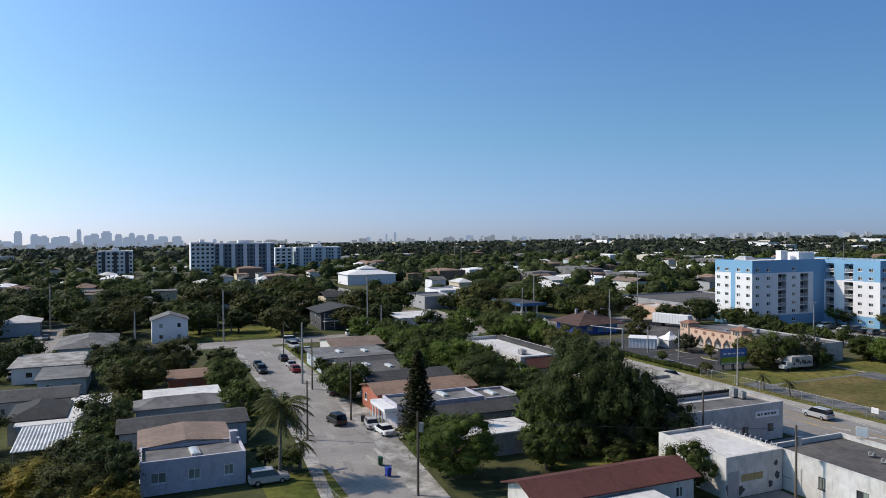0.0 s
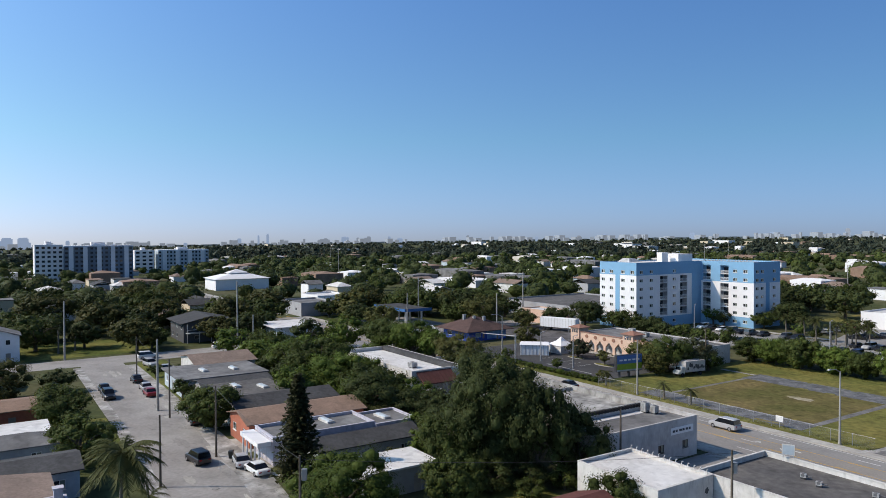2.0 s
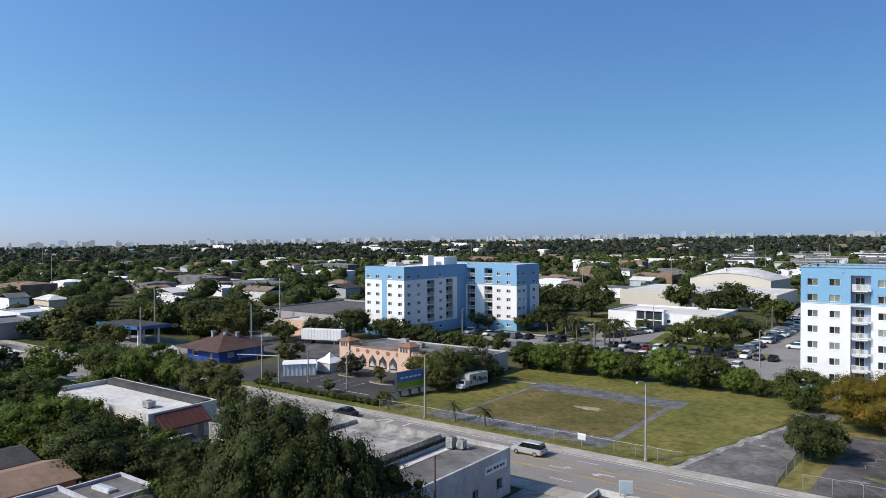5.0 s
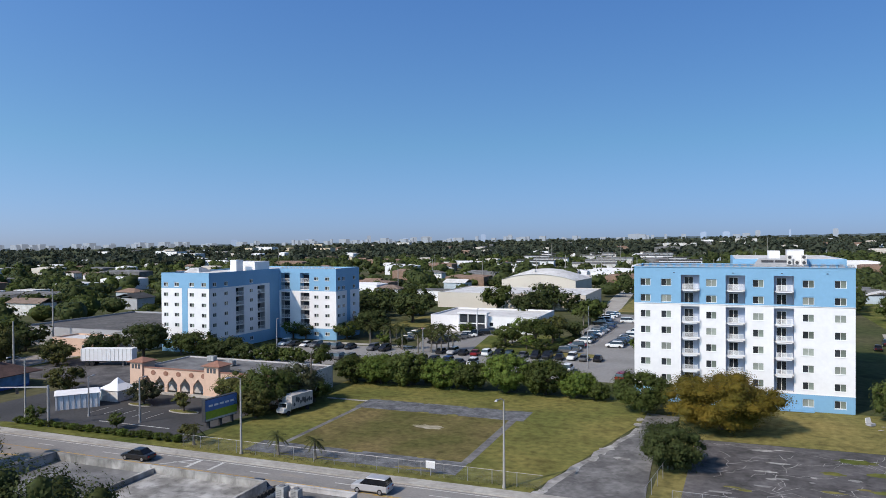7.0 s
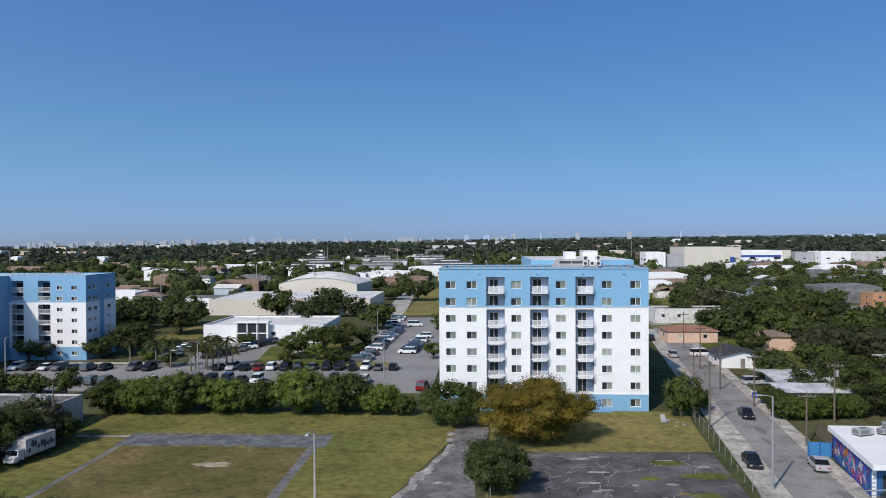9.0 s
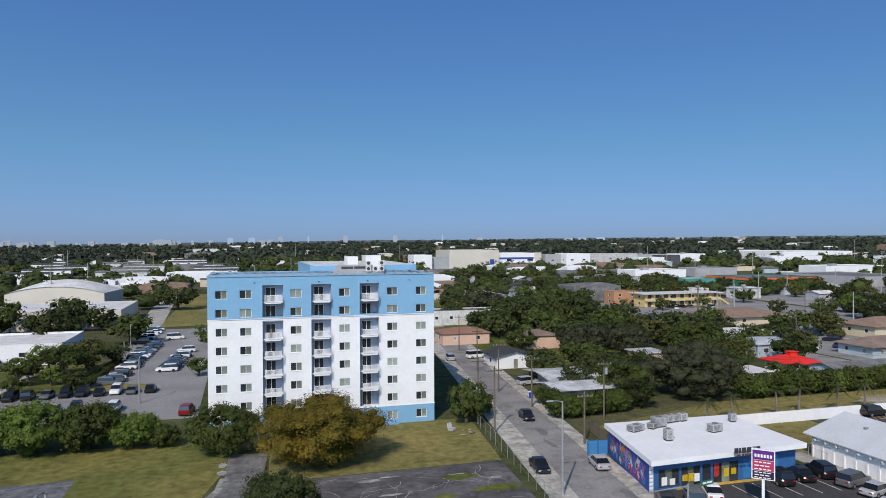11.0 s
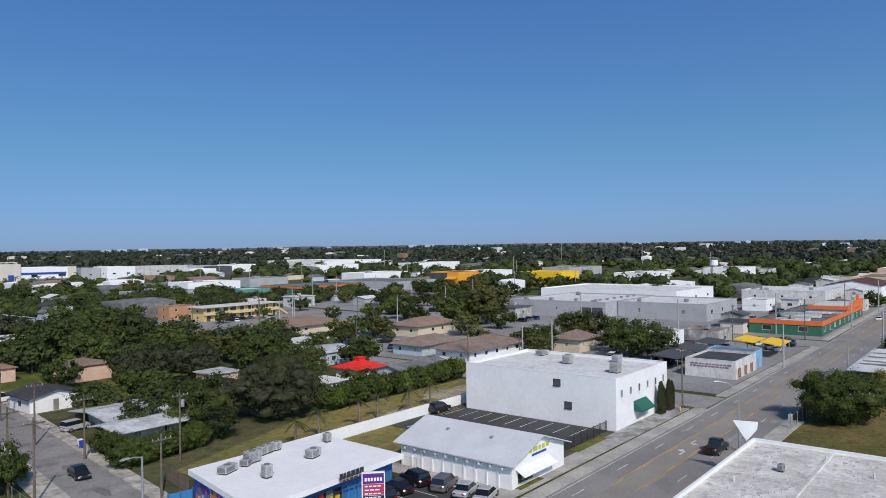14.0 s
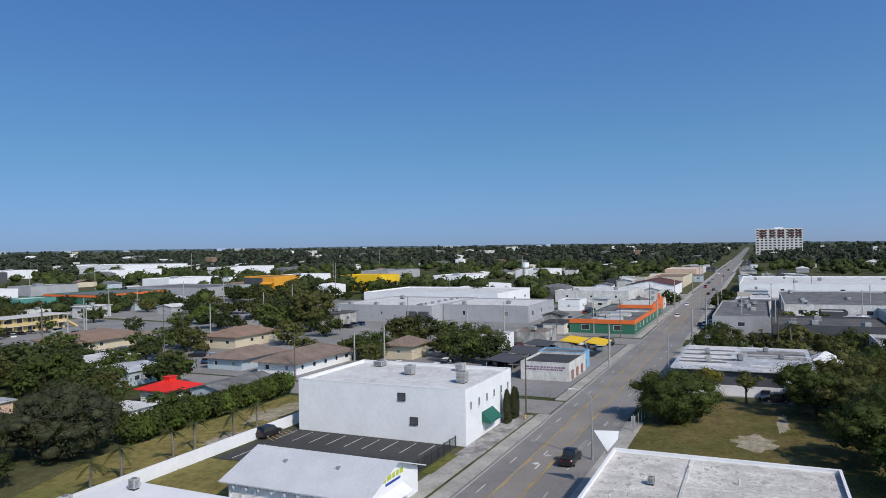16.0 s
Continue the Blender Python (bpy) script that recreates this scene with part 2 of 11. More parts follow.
DARK_ROOF = mat("charcoal_roofing", (0.066, 0.066, 0.068), rough=0.95, var=0.2, grain=2.0, patch=0.3, rand=0.15, stain=0.3, stain_size=1.6)
TAR_ROOF = mat("tar_and_gravel_roof", (0.13, 0.12, 0.112), rough=0.95, var=0.25, grain=1.2, patch=0.22, tint=(0.085, 0.08, 0.078), stain=0.3, stain_size=2.5)
GREY_ROOF = mat("grey_membrane_roof", (0.2, 0.197, 0.195), rough=0.85, var=0.15, grain=1.2, patch=0.25, tint=(0.115, 0.112, 0.11), stain=0.3, stain_size=2.5)
WHITE_ROOF = mat("white_membrane_roof", (0.68, 0.67, 0.655), rough=0.75, var=0.08, grain=1.2, patch=0.22, tint=(0.57, 0.555, 0.535), stain=0.22, stain_size=2.2)
TIN = mat("galvanised_sheet", (0.62, 0.63, 0.64), rough=0.5, var=0.1, grain=1.5, patch=0.4, tint=(0.42, 0.42, 0.42), metal=0.1, stain=0.25, stain_size=1.4)
PALE_SHINGLE = mat("pale_grey_shingles", (0.52, 0.53, 0.55), rough=0.9, var=0.06, grain=4.0, patch=0.3)
METAL = mat("grey_metal", (0.4, 0.4, 0.41), rough=0.5, var=0.12, metal=0.5)
AC_CASE = mat("weathered_unit_casing", (0.46, 0.46, 0.45), rough=0.55, var=0.15, metal=0.1, stain=0.25, stain_size=0.5, streak=2.0, rand=0.2)
AC_GRILLE = mat("unit_grille", (0.19, 0.19, 0.195), rough=0.6, var=0.15)
DARK_METAL = mat("dark_metal", (0.06, 0.06, 0.065), rough=0.5, var=0.15, metal=0.3)
PANE = mat("window_glass", (0.03, 0.035, 0.042), rough=0.07, var=0.15, grain=0.8, bump=0, spec=0.6, rand=0.35)
# the reflection is put into this pane's pale grey-green base colour
PANE_PALE = mat("painted_reflection_glass", (0.2, 0.235, 0.2), rough=0.12, var=0.2, grain=0.8, bump=0, spec=0.6, rand=0.45)
BLIND = mat("window_blind", (0.26, 0.285, 0.25), rough=0.35, var=0.1, bump=0, rand=0.35)
FRAME_W = mat("white_frame", (0.75, 0.75, 0.74), rough=0.5, var=0.04, bump=0)
FRAME_D = mat("dark_bronze_frame", (0.05, 0.045, 0.04), rough=0.4, var=0.1, bump=0)
DOOR = mat("door_paint", (0.3, 0.27, 0.24), rough=0.6, var=0.1, rand=0.4)
AWNING_G = mat("green_canvas", (0.015, 0.12, 0.085), rough=0.85, var=0.1)
RUBBER = mat("tyre_rubber", (0.018, 0.018, 0.02), rough=0.85, var=0.2)
RIM = mat("wheel_alloy", (0.4, 0.4, 0.42), rough=0.35, var=0.1, metal=0.7)
CAR_GLASS = mat("car_glass", (0.012, 0.014, 0.017), rough=0.06, var=0.1, bump=0, spec=0.7)
LIGHT_RED = mat("tail_light_red", (0.35, 0.01, 0.01), rough=0.25, var=0.05, bump=0)
LIGHT_W = mat("headlight_clear", (0.28, 0.29, 0.3), rough=0.45, var=0.05, bump=0)
NET = net_mat("chain_link", (0.3, 0.31, 0.32), 0.9)
BARK = mat("bark", (0.13, 0.105, 0.08), rough=0.95, var=0.3, grain=3.0)
PALM_BARK = mat("palm_bark", (0.23, 0.2, 0.165), rough=0.95, var=0.25, grain=3.0)
CAR_PAINTS = {k: mat(k + "_car_paint", c, rough=0.28, var=0.04, bump=0, spec=0.6, metal=mt) for k, c, mt in (
    ("black", (0.012, 0.012, 0.014), 0.0), ("white", (0.72, 0.72, 0.71), 0.0), ("silver", (0.42, 0.42, 0.43), 0.12),
    ("grey", (0.12, 0.122, 0.126), 0.1), ("red", (0.22, 0.012, 0.016), 0.1), ("blue", (0.03, 0.055, 0.14), 0.2), ("beige", (0.35, 0.3, 0.22), 0.2))}
LEAVES = {
    "oak": leaf_mat("oak_leaves", (0.080, 0.102, 0.026), (0.049, 0.065, 0.018)),
    "bright": leaf_mat("bright_leaves", (0.106, 0.146, 0.030), (0.068, 0.100, 0.020)),
    "dark": leaf_mat("dark_leaves", (0.060, 0.076, 0.025), (0.040, 0.052, 0.018)),
    "olive": leaf_mat("olive_leaves", (0.112, 0.108, 0.034), (0.074, 0.080, 0.025)),
    "rust": leaf_mat("rusty_leaves", (0.235, 0.163, 0.026), (0.135, 0.124, 0.024)),
    "grey": leaf_mat("grey_brown_leaves", (0.078, 0.08, 0.042), (0.05, 0.056, 0.03)),
    "palm": leaf_mat("palm_leaves", (0.089, 0.094, 0.036), (0.058, 0.067, 0.023)),
    # distant woods: bluish haze is mixed into the leaf colour
    "far": leaf_mat("hazed_far_leaves", (0.063, 0.074, 0.049), (0.044, 0.055, 0.037)),
    "pine": leaf_mat("pine_needles", (0.055, 0.056, 0.024), (0.036, 0.040, 0.018), 0.1)}


# ---- building blocks ----
class Shape:
    """Collects corners and faces of one mesh."""

    def __init__(self):
        self.v, self.f, self.slot = [], [], []

    def quad(self, *pts):
        i = len(self.v)
        self.v += [tuple(p) for p in pts]
        self.f.append(tuple(range(i, i + len(pts))))
        return self

    def box(self, x0, y0, z0, x1, y1, z1, bottom=True):
        i = len(self.v)
        self.v += [(x, y, z) for z in (z0, z1) for y in (y0, y1) for x in (x0, x1)]
        faces = [(4, 5, 7, 6), (0, 1, 5, 4), (1, 3, 7, 5), (3, 2, 6, 7), (2, 0, 4, 6)] + ([(0, 2, 3, 1)] if bottom else [])
        self.f += [tuple(i + k for k in f) for f in faces]
        return self

    def tube(self, a, b, r0, r1=None, n=8, caps=True):
        a, b, r1 = Vector(a), Vector(b), r0 if r1 is None else r1
        w = (b - a).normalized()
        u = w.cross(Vector((0, 0, 1)) if abs(w.z) < 0.9 else Vector((1, 0, 0))).normalized()
        q = w.cross(u)
        i = len(self.v)
        for c, r in ((a, r0), (b, r1)):
            self.v += [tuple(c + (u * math.cos(k * math.tau / n) + q * math.sin(k * math.tau / n)) * r) for k in range(n)]
        self.f += [(i + k, i + (k + 1) % n, i + n + (k + 1) % n, i + n + k) for k in range(n)]
        if caps:
            self.f += [tuple(i + k for k in reversed(range(n))), tuple(i + n + k for k in range(n))]
        return self

    def path(self, pts, radii, n=6):
        for (a, b), (r0, r1) in zip(zip(pts, pts[1:]), zip(radii, radii[1:])):
            self.tube(a, b, r0, r1, n, caps=False)
        return self

    def loft(self, rings, caps=True):
        i, n = len(self.v), len(rings[0])
        for ring in rings:
            self.v += [tuple(p) for p in ring]
        for k in range(len(rings) - 1):
            self.f += [(i + k * n + j, i + k * n + (j + 1) % n, i + (k + 1) * n + (j + 1) % n, i + (k + 1) * n + j) for j in range(n)]
        if caps:
            self.f += [tuple(i + j for j in reversed(range(n))), tuple(i + (len(rings) - 1) * n + j for j in range(n))]
        return self

    def mesh(self, name, material):
        me = bpy.data.meshes.new(name)
        me.from_pydata(self.v, [], self.f)
        me.materials.append(material)
        bm = bmesh.new()
        bm.from_mesh(me)
        bmesh.ops.remove_doubles(bm, verts=bm.verts, dist=0.0005)
        bmesh.ops.recalc_face_normals(bm, faces=bm.faces)
        bm.to_mesh(me)
        bm.free()
        return me


def part(name, shape, material, parent, label="", at=None, kind=""):
    """Links a shape, or a mesh made before, as one object under a thing or a part."""
    me = shape.mesh(name, material) if isinstance(shape, Shape) else shape
    ob = new(name, me)
    ob.parent = parent
    if at is not None:
        ob.matrix_local = at
    return tagged(ob, label=label, kind=kind)


def thing(name, m, label, category, group="", kind=""):
    ob = new(name)
    ob.matrix_world = m
    return tagged(ob, label, category, group, kind)


def solid(name, shape, material, label, category, group="", kind="", m=None):
    """A thing of one mesh."""
    ob = new(name, shape.mesh(name, material))
    if m is not None:
        ob.matrix_world = m
    return tagged(ob, label, category, group, kind)


def slab(name, pts, z0, z1, material, label, category="", kind="structure", group=""):
    if any(w in name for w in ("park", "yard", "drive", "pavement", "path", "slab", "lot", "plaza")):
        TAKEN.append((min(p[0] for p in pts), min(p[1] for p in pts), max(p[0] for p in pts), max(p[1] for p in pts)))
    s = Shape()
    lo, hi = [(x, y, z0) for x, y in pts], [(x, y, z1) for x, y in pts]
    s.loft([lo, hi])
    return solid(name, s, material, label, category or name, group, kind)


def rect(x0, y0, x1, y1):
    return [(x0, y0), (x1, y0), (x1, y1), (x0, y1)]


MESHES = {}
TAKEN = []


def kept(key, make):
    if key not in MESHES:
        MESHES[key] = make()
    return MESHES[key]


def window_meshes(w, h, frame_mat=None, glass=None, bars=1):
    """A window that looks along -y, its centre at the origin, set into a wall 0.2 thick behind it."""
    frame_mat, glass = frame_mat or FRAME_W, glass or PANE

    def surround():
        s, t, n = Shape(), 0.06, bars + 1
        cell = (w - t) / n
        wall_sheet(s, pose(0, 0.02, 0), w, -h / 2, h / 2, [(-w / 2 + t + k * cell, -h / 2 + t, -w / 2 + (k + 1) * cell, h / 2 - t) for k in range(n)], 0.08)
        s.quad((-w / 2, 0.02, -h / 2), (w / 2, 0.02, -h / 2), (w / 2 + 0.08, -0.07, -h / 2 - 0.03), (-w / 2 - 0.08, -0.07, -h / 2 - 0.03))
        s.quad((-w / 2 - 0.08, -0.07, -h / 2 - 0.03), (w / 2 + 0.08, -0.07, -h / 2 - 0.03), (w / 2 + 0.08, -0.07, -h / 2 - 0.09), (-w / 2 - 0.08, -0.07, -h / 2 - 0.09))
        return s.mesh("window", frame_mat)

    def pane(lo, hi, glass):
        return Shape().box(-w / 2 + 0.05 + lo * (w - 0.1), 0.06, -h / 2 + 0.05, -w / 2 + 0.05 + hi * (w - 0.1), 0.075, h / 2 - 0.05).mesh("pane", glass)

    key = (round(w, 2), round(h, 2), frame_mat.name, glass.name, bars)
    n = bars + 1
    return (kept(("frame", *key), surround),) + tuple(kept(("pane", k, *key), lambda k=k: pane(k / n, (k + 1) / n, PANE_PALE if k % 2 and glass is PANE else glass)) for k in range(n))


def far_window(parent, m, w, h, frame_mat, glass):
    """A far window: frame and pane in one mesh."""
    def make():
        s = Shape()
        wall_sheet(s, pose(0, 0.02, 0), w, -h / 2, h / 2, [(-w / 2 + 0.07, -h / 2 + 0.07, w / 2 - 0.07, h / 2 - 0.07)], 0.08)
        n = len(s.f)
        s.box(-w / 2 + 0.05, 0.06, -h / 2 + 0.05, w / 2 - 0.05, 0.075, h / 2 - 0.05)
        me = s.mesh("window", frame_mat)
        me.materials.append(glass)
        for f in me.polygons[n:]:
            f.material_index = 1
        return me
    return part("window", kept(("far", round(w, 2), round(h, 2), frame_mat.name, glass.name), make), None, parent, at=m)


def put_window(parent, m, w, h, frame_mat=None, glass=None, bars=1, name="window"):
    outer, *panes = window_meshes(w, h, frame_mat, glass, bars)
    f = part(name, outer, None, parent, at=m)
    for p in panes:
        part("pane", p, None, f)
    return f


SIDES = {"S": 0, "E": 90, "N": 180, "W": 270}


def facade(side, w, d, inset=0.0):
    """The pose of a facade's middle at ground level; its x runs along the wall and it looks along -y."""
    off = {"S": (0, -d / 2 + inset), "E": (w / 2 - inset, 0), "N": (0, d / 2 - inset), "W": (-w / 2 + inset, 0)}[side]
    return pose(off[0], off[1], 0, 0, 0, SIDES[side])


def wall_sheet(s, m, length, z0, z1, holes, thick=0.2):
    """A wall of that length along x of the pose m, with openings (x0, z0, x1, z1) cut through its thickness."""
    xs = sorted({-length / 2, length / 2, *(h[0] for h in holes), *(h[2] for h in holes)})
    zs = sorted({z0, z1, *(h[1] for h in holes), *(h[3] for h in holes)})
    for xa, xb in zip(xs, xs[1:]):
        for za, zb in zip(zs, zs[1:]):
            xm, zm = (xa + xb) / 2, (za + zb) / 2
            if any(h[0] < xm < h[2] and h[1] < zm < h[3] for h in holes):
                continue
            s.quad(*(m @ Vector(p) for p in ((xa, 0, za), (xb, 0, za), (xb, 0, zb), (xa, 0, zb))))
            s.quad(*(m @ Vector(p) for p in ((xa, thick, zb), (xb, thick, zb), (xb, thick, za), (xa, thick, za))))
    if not holes:
        s.quad(*(m @ Vector(p) for p in ((-length / 2, 0, z1), (length / 2, 0, z1), (length / 2, thick, z1), (-length / 2, thick, z1))))
    for xa, za, xb, zb in holes:
        for p, q in (((xa, za), (xb, za)), ((xb, za), (xb, zb)), ((xb, zb), (xa, zb)), ((xa, zb), (xa, za))):
            s.quad(*(m @ Vector(c) for c in ((p[0], 0, p[1]), (p[0], thick, p[1]), (q[0], thick, q[1]), (q[0], 0, q[1]))))


def flat_roof(s, w, d, h, parapet, over):
    """A roof deck inside a low wall, or with an overhanging edge."""
    if parapet:
        t = 0.22
        s.box(-w / 2 + t, -d / 2 + t, h - 0.15, w / 2 - t, d / 2 - t, h)
    else:
        x, y = w / 2 + over, d / 2 + over
        s.box(-x, -y, h, x, y, h + 0.22)


def pitched_roof(s, w, d, h, rise, over, style, thick=0.14):
    x, y = w / 2 + over, d / 2 + over
    if style == "gable_y":
        a, b = (0, -y, h + rise), (0, y, h + rise)
        for sx in (-1, 1):
            s.loft([[(sx * x, -y, h), (sx * x, y, h), b, a], [(sx * x, -y, h + thick), (sx * x, y, h + thick), (0, y, h + rise + thick), (0, -y, h + rise + thick)]])
    elif style == "gable_x":
        a, b = (-x, 0, h + rise), (x, 0, h + rise)
        for sy in (-1, 1):
            s.loft([[(-x, sy * y, h), (x, sy * y, h), b, a], [(-x, sy * y, h + thick), (x, sy * y, h + thick), (x, 0, h + rise + thick), (-x, 0, h + rise + thick)]])
    else:
        run = min(x, y)
        if x > y:
            ridge = [(-(x - run), 0, h + rise), (x - run, 0, h + rise)]
        else:
            ridge = [(0, -(y - run), h + rise), (0, y - run, h + rise)]
        c = [(-x, -y, h), (x, -y, h), (x, y, h), (-x, y, h)]
        e = [(p[0], p[1], h - thick) for p in c]
        for k in range(4):
            s.quad(e[k], e[(k + 1) % 4], c[(k + 1) % 4], c[k])
        s.quad(*e)
        if x > y:
            s.quad(c[0], c[1], ridge[1], ridge[0]).quad(c[2], c[3], ridge[0], ridge[1]).quad(c[1], c[2], ridge[1]).quad(c[3], c[0], ridge[0])
        else:
            s.quad(c[1], c[2], ridge[1], ridge[0]).quad(c[3], c[0], ridge[0], ridge[1]).quad(c[0], c[1], ridge[0]).quad(c[2], c[3], ridge[1])


def gable_ends(s, w, d, h, rise, style):
    if style == "gable_y":
        for y in (-d / 2, d / 2):
            s.quad((-w / 2, y, h), (w / 2, y, h), (0, y, h + rise * (1 - 0.02)))
    elif style == "gable_x":
        for x in (-w / 2, w / 2):
            s.quad((x, -d / 2, h), (x, d / 2, h), (x, 0, h + rise * (1 - 0.02)))


def building(name, x0, y0, x1, y1, h, wall, roof, label, category="house", style="flat", rise=1.1, over=0.45, parapet=0.0,
             storeys=1, sides="ESNW", step=3.6, win=(1.2, 1.1), door="E", group="", turn=0, seed=1, bars=1, frame_mat=None, glass=None, door_mat=None, sill=None):
    """A block with real openings, windows, a door and its roof."""
    rnd = random.Random(seed * 7 + int(abs(x0 * 13 + y0 * 5)))
    w, d = x1 - x0, y1 - y0
    if math.hypot((x0 + x1) / 2, (y0 + y1) / 2 - 20) > 130:
        bars, step = 0, step * 1.3
    TAKEN.append((x0, y0, x1, y1))
    ob = thing(name, pose((x0 + x1) / 2, (y0 + y1) / 2, 0, 0, 0, turn), label, category, group)
    walls, high = Shape(), h / storeys
    if math.hypot((x0 + x1) / 2, (y0 + y1) / 2 - 20) > 130:
        sides = "".join(q for q in sides if q not in ("E" if x0 > 60 else "W" if x1 < -60 else "") + ("N" if y0 > 60 else ""))
    top = h + (parapet if style == "flat" else 0)
    opened = []
    for side in "SENW":
        length = w if side in "SN" else d
        m = facade(side, w, d)
        holes = []
        if side in sides and step:
            n = max(1, int(length / step))
            for level in range(storeys):
                for k in range(n):
                    x = -length / 2 + length * (k + 0.5) / n
                    if level == 0 and side == door and k == n // 2:
                        holes.append((x - 0.5, 0.05, x + 0.5, 2.1))
                        opened.append((m, x, 1.05, 0))
                        continue
                    if rnd.random() < 0.12:
                        continue
                    ww, wh = win[0] * rnd.choice((0.8, 1, 1, 1.25)) if storeys == 1 else win[0], win[1]
                    ww = min(ww, length / n * 0.8)
                    z = level * high + (sill if sill is not None else (high - wh) * 0.58) + wh / 2
                    holes.append((x - ww / 2, z - wh / 2, x + ww / 2, z + wh / 2))
                    opened.append((m, x, z, (ww, wh)))
        wall_sheet(walls, m, length, 0, top, holes)
    if style != "flat":
        gable_ends(walls, w, d, h, rise, style)
    elif parapet:
        rim = [[(sx * (w / 2 - e), sy * (d / 2 - e)) for sx, sy in ((-1, -1), (1, -1), (1, 1), (-1, 1))] for e in (-0.03, 0.25)]
        cap = Shape()
        for k in range(4):
            j = (k + 1) % 4
            cap.quad((*rim[0][k], top + 0.08), (*rim[0][j], top + 0.08), (*rim[1][j], top + 0.08), (*rim[1][k], top + 0.08))
            cap.quad((*rim[0][k], top - 0.02), (*rim[0][j], top - 0.02), (*rim[0][j], top + 0.08), (*rim[0][k], top + 0.08))
            cap.quad((*rim[1][k], top - 0.02), (*rim[1][j], top - 0.02), (*rim[1][j], top + 0.08), (*rim[1][k], top + 0.08))
        part("coping", cap, wall, ob)
    part("wall", walls, wall, ob)
    deck = Shape()
    if style == "flat":
        flat_roof(deck, w, d, h, parapet, over)
    else:
        pitched_roof(deck, w, d, h, rise, over, style)
    part("roof", deck, roof, ob)
    for m, x, z, size in opened:
        if size and math.hypot((x0 + x1) / 2, (y0 + y1) / 2 - 20) > 130:
            far_window(ob, m @ pose(x, 0, z), *size, frame_mat or FRAME_W, glass or rnd.choice((PANE, PANE, BLIND)))
        elif size:
            put_window(ob, m @ pose(x, 0, z), *size, frame_mat, glass or rnd.choice((PANE, PANE, BLIND)), bars)
        else:
            leaf = kept("door", lambda: Shape().box(-0.5, 0.06, -1.0, 0.5, 0.11, 1.05).box(0.34, 0.02, -0.06, 0.4, 0.06, 0.0).mesh("door", door_mat or DOOR))
            part("door", leaf, None, ob, at=m @ pose(x, 0, z))
    return ob


def roof_unit(x, y, z, w=1.6, d=1.1, h=1.1, turn=0, label="weathered grey air conditioner on the flat roof"):
    """An air conditioner on feet with its fan and grilles."""
    ob = thing("air_conditioner", pose(x, y, z, 0, 0, turn), label, "air conditioner", "roof air conditioners")
    base = Shape()
    base.box(-w * 0.42, -d * 0.42, 0, w * 0.42, d * 0.42, 0.2)
    part("stand", base, DARK_METAL, ob)
    body = Shape().box(-w / 2, -d / 2, 0.2, w / 2, d / 2, 0.2 + h)
    body.box(-w / 2 - 0.02, -d / 2 - 0.02, 0.2 + h, w / 2 + 0.02, d / 2 + 0.02, 0.24 + h)
    part("casing", body, AC_CASE, ob)
    grille = Shape()
    for k in range(6):
        z0 = 0.3 + h * k * 0.14
        grille.box(-w / 2 + 0.1, -d / 2 - 0.03, z0, w * 0.2, -d / 2 - 0.005, z0 + 0.05)
        grille.box(-w / 2 - 0.03, -d / 2 + 0.1, z0, -w / 2 - 0.005, d / 2 - 0.1, z0 + 0.06)
    part("grille", grille, AC_GRILLE, ob)
    fan = Shape().tube((0, 0, 0.24 + h), (0, 0, 0.32 + h), min(w, d) * 0.33, n=14)
    fan.tube((w / 2, 0, 0.35), (w / 2 + 0.5, 0.1, 0.3), 0.06, n=6)
    part("fan_cover", fan, AC_GRILLE, ob)
    return ob


# ---- plants ----
BALL = bmesh.new()
bmesh.ops.create_icosphere(BALL, subdivisions=2, radius=1.0)
BALL_FINE = (np.array([v.co[:] for v in BALL.verts]), np.array([[v.index for v in f.verts] for f in BALL.faces]))
BALL.clear()
bmesh.ops.create_icosphere(BALL, subdivisions=1, radius=1.0)
BALL_ROUGH = (np.array([v.co[:] for v in BALL.verts]), np.array([[v.index for v in f.verts] for f in BALL.faces]))
BALL.free()


def heart(rng, mids, radii, fine=True):
    """The dense inner twigs and leaves of a crown: one uneven lump to each clump. radii: a number or three to a clump."""
    bv, bf = BALL_FINE if fine else BALL_ROUGH
    n = len(mids)
    radii = np.asarray(radii, float)
    radii = radii.reshape(n, 1, -1) * (np.ones(3) if radii.ndim == 1 else 1)
    v = bv[None] * radii * rng.uniform(0.72, 1.08, (n, len(bv), 1)) + np.asarray(mids)[:, None, :]
    f = bf[None] + (np.arange(n) * len(bv))[:, None, None]
    return v.reshape(-1, 3), f.reshape(-1, 3)


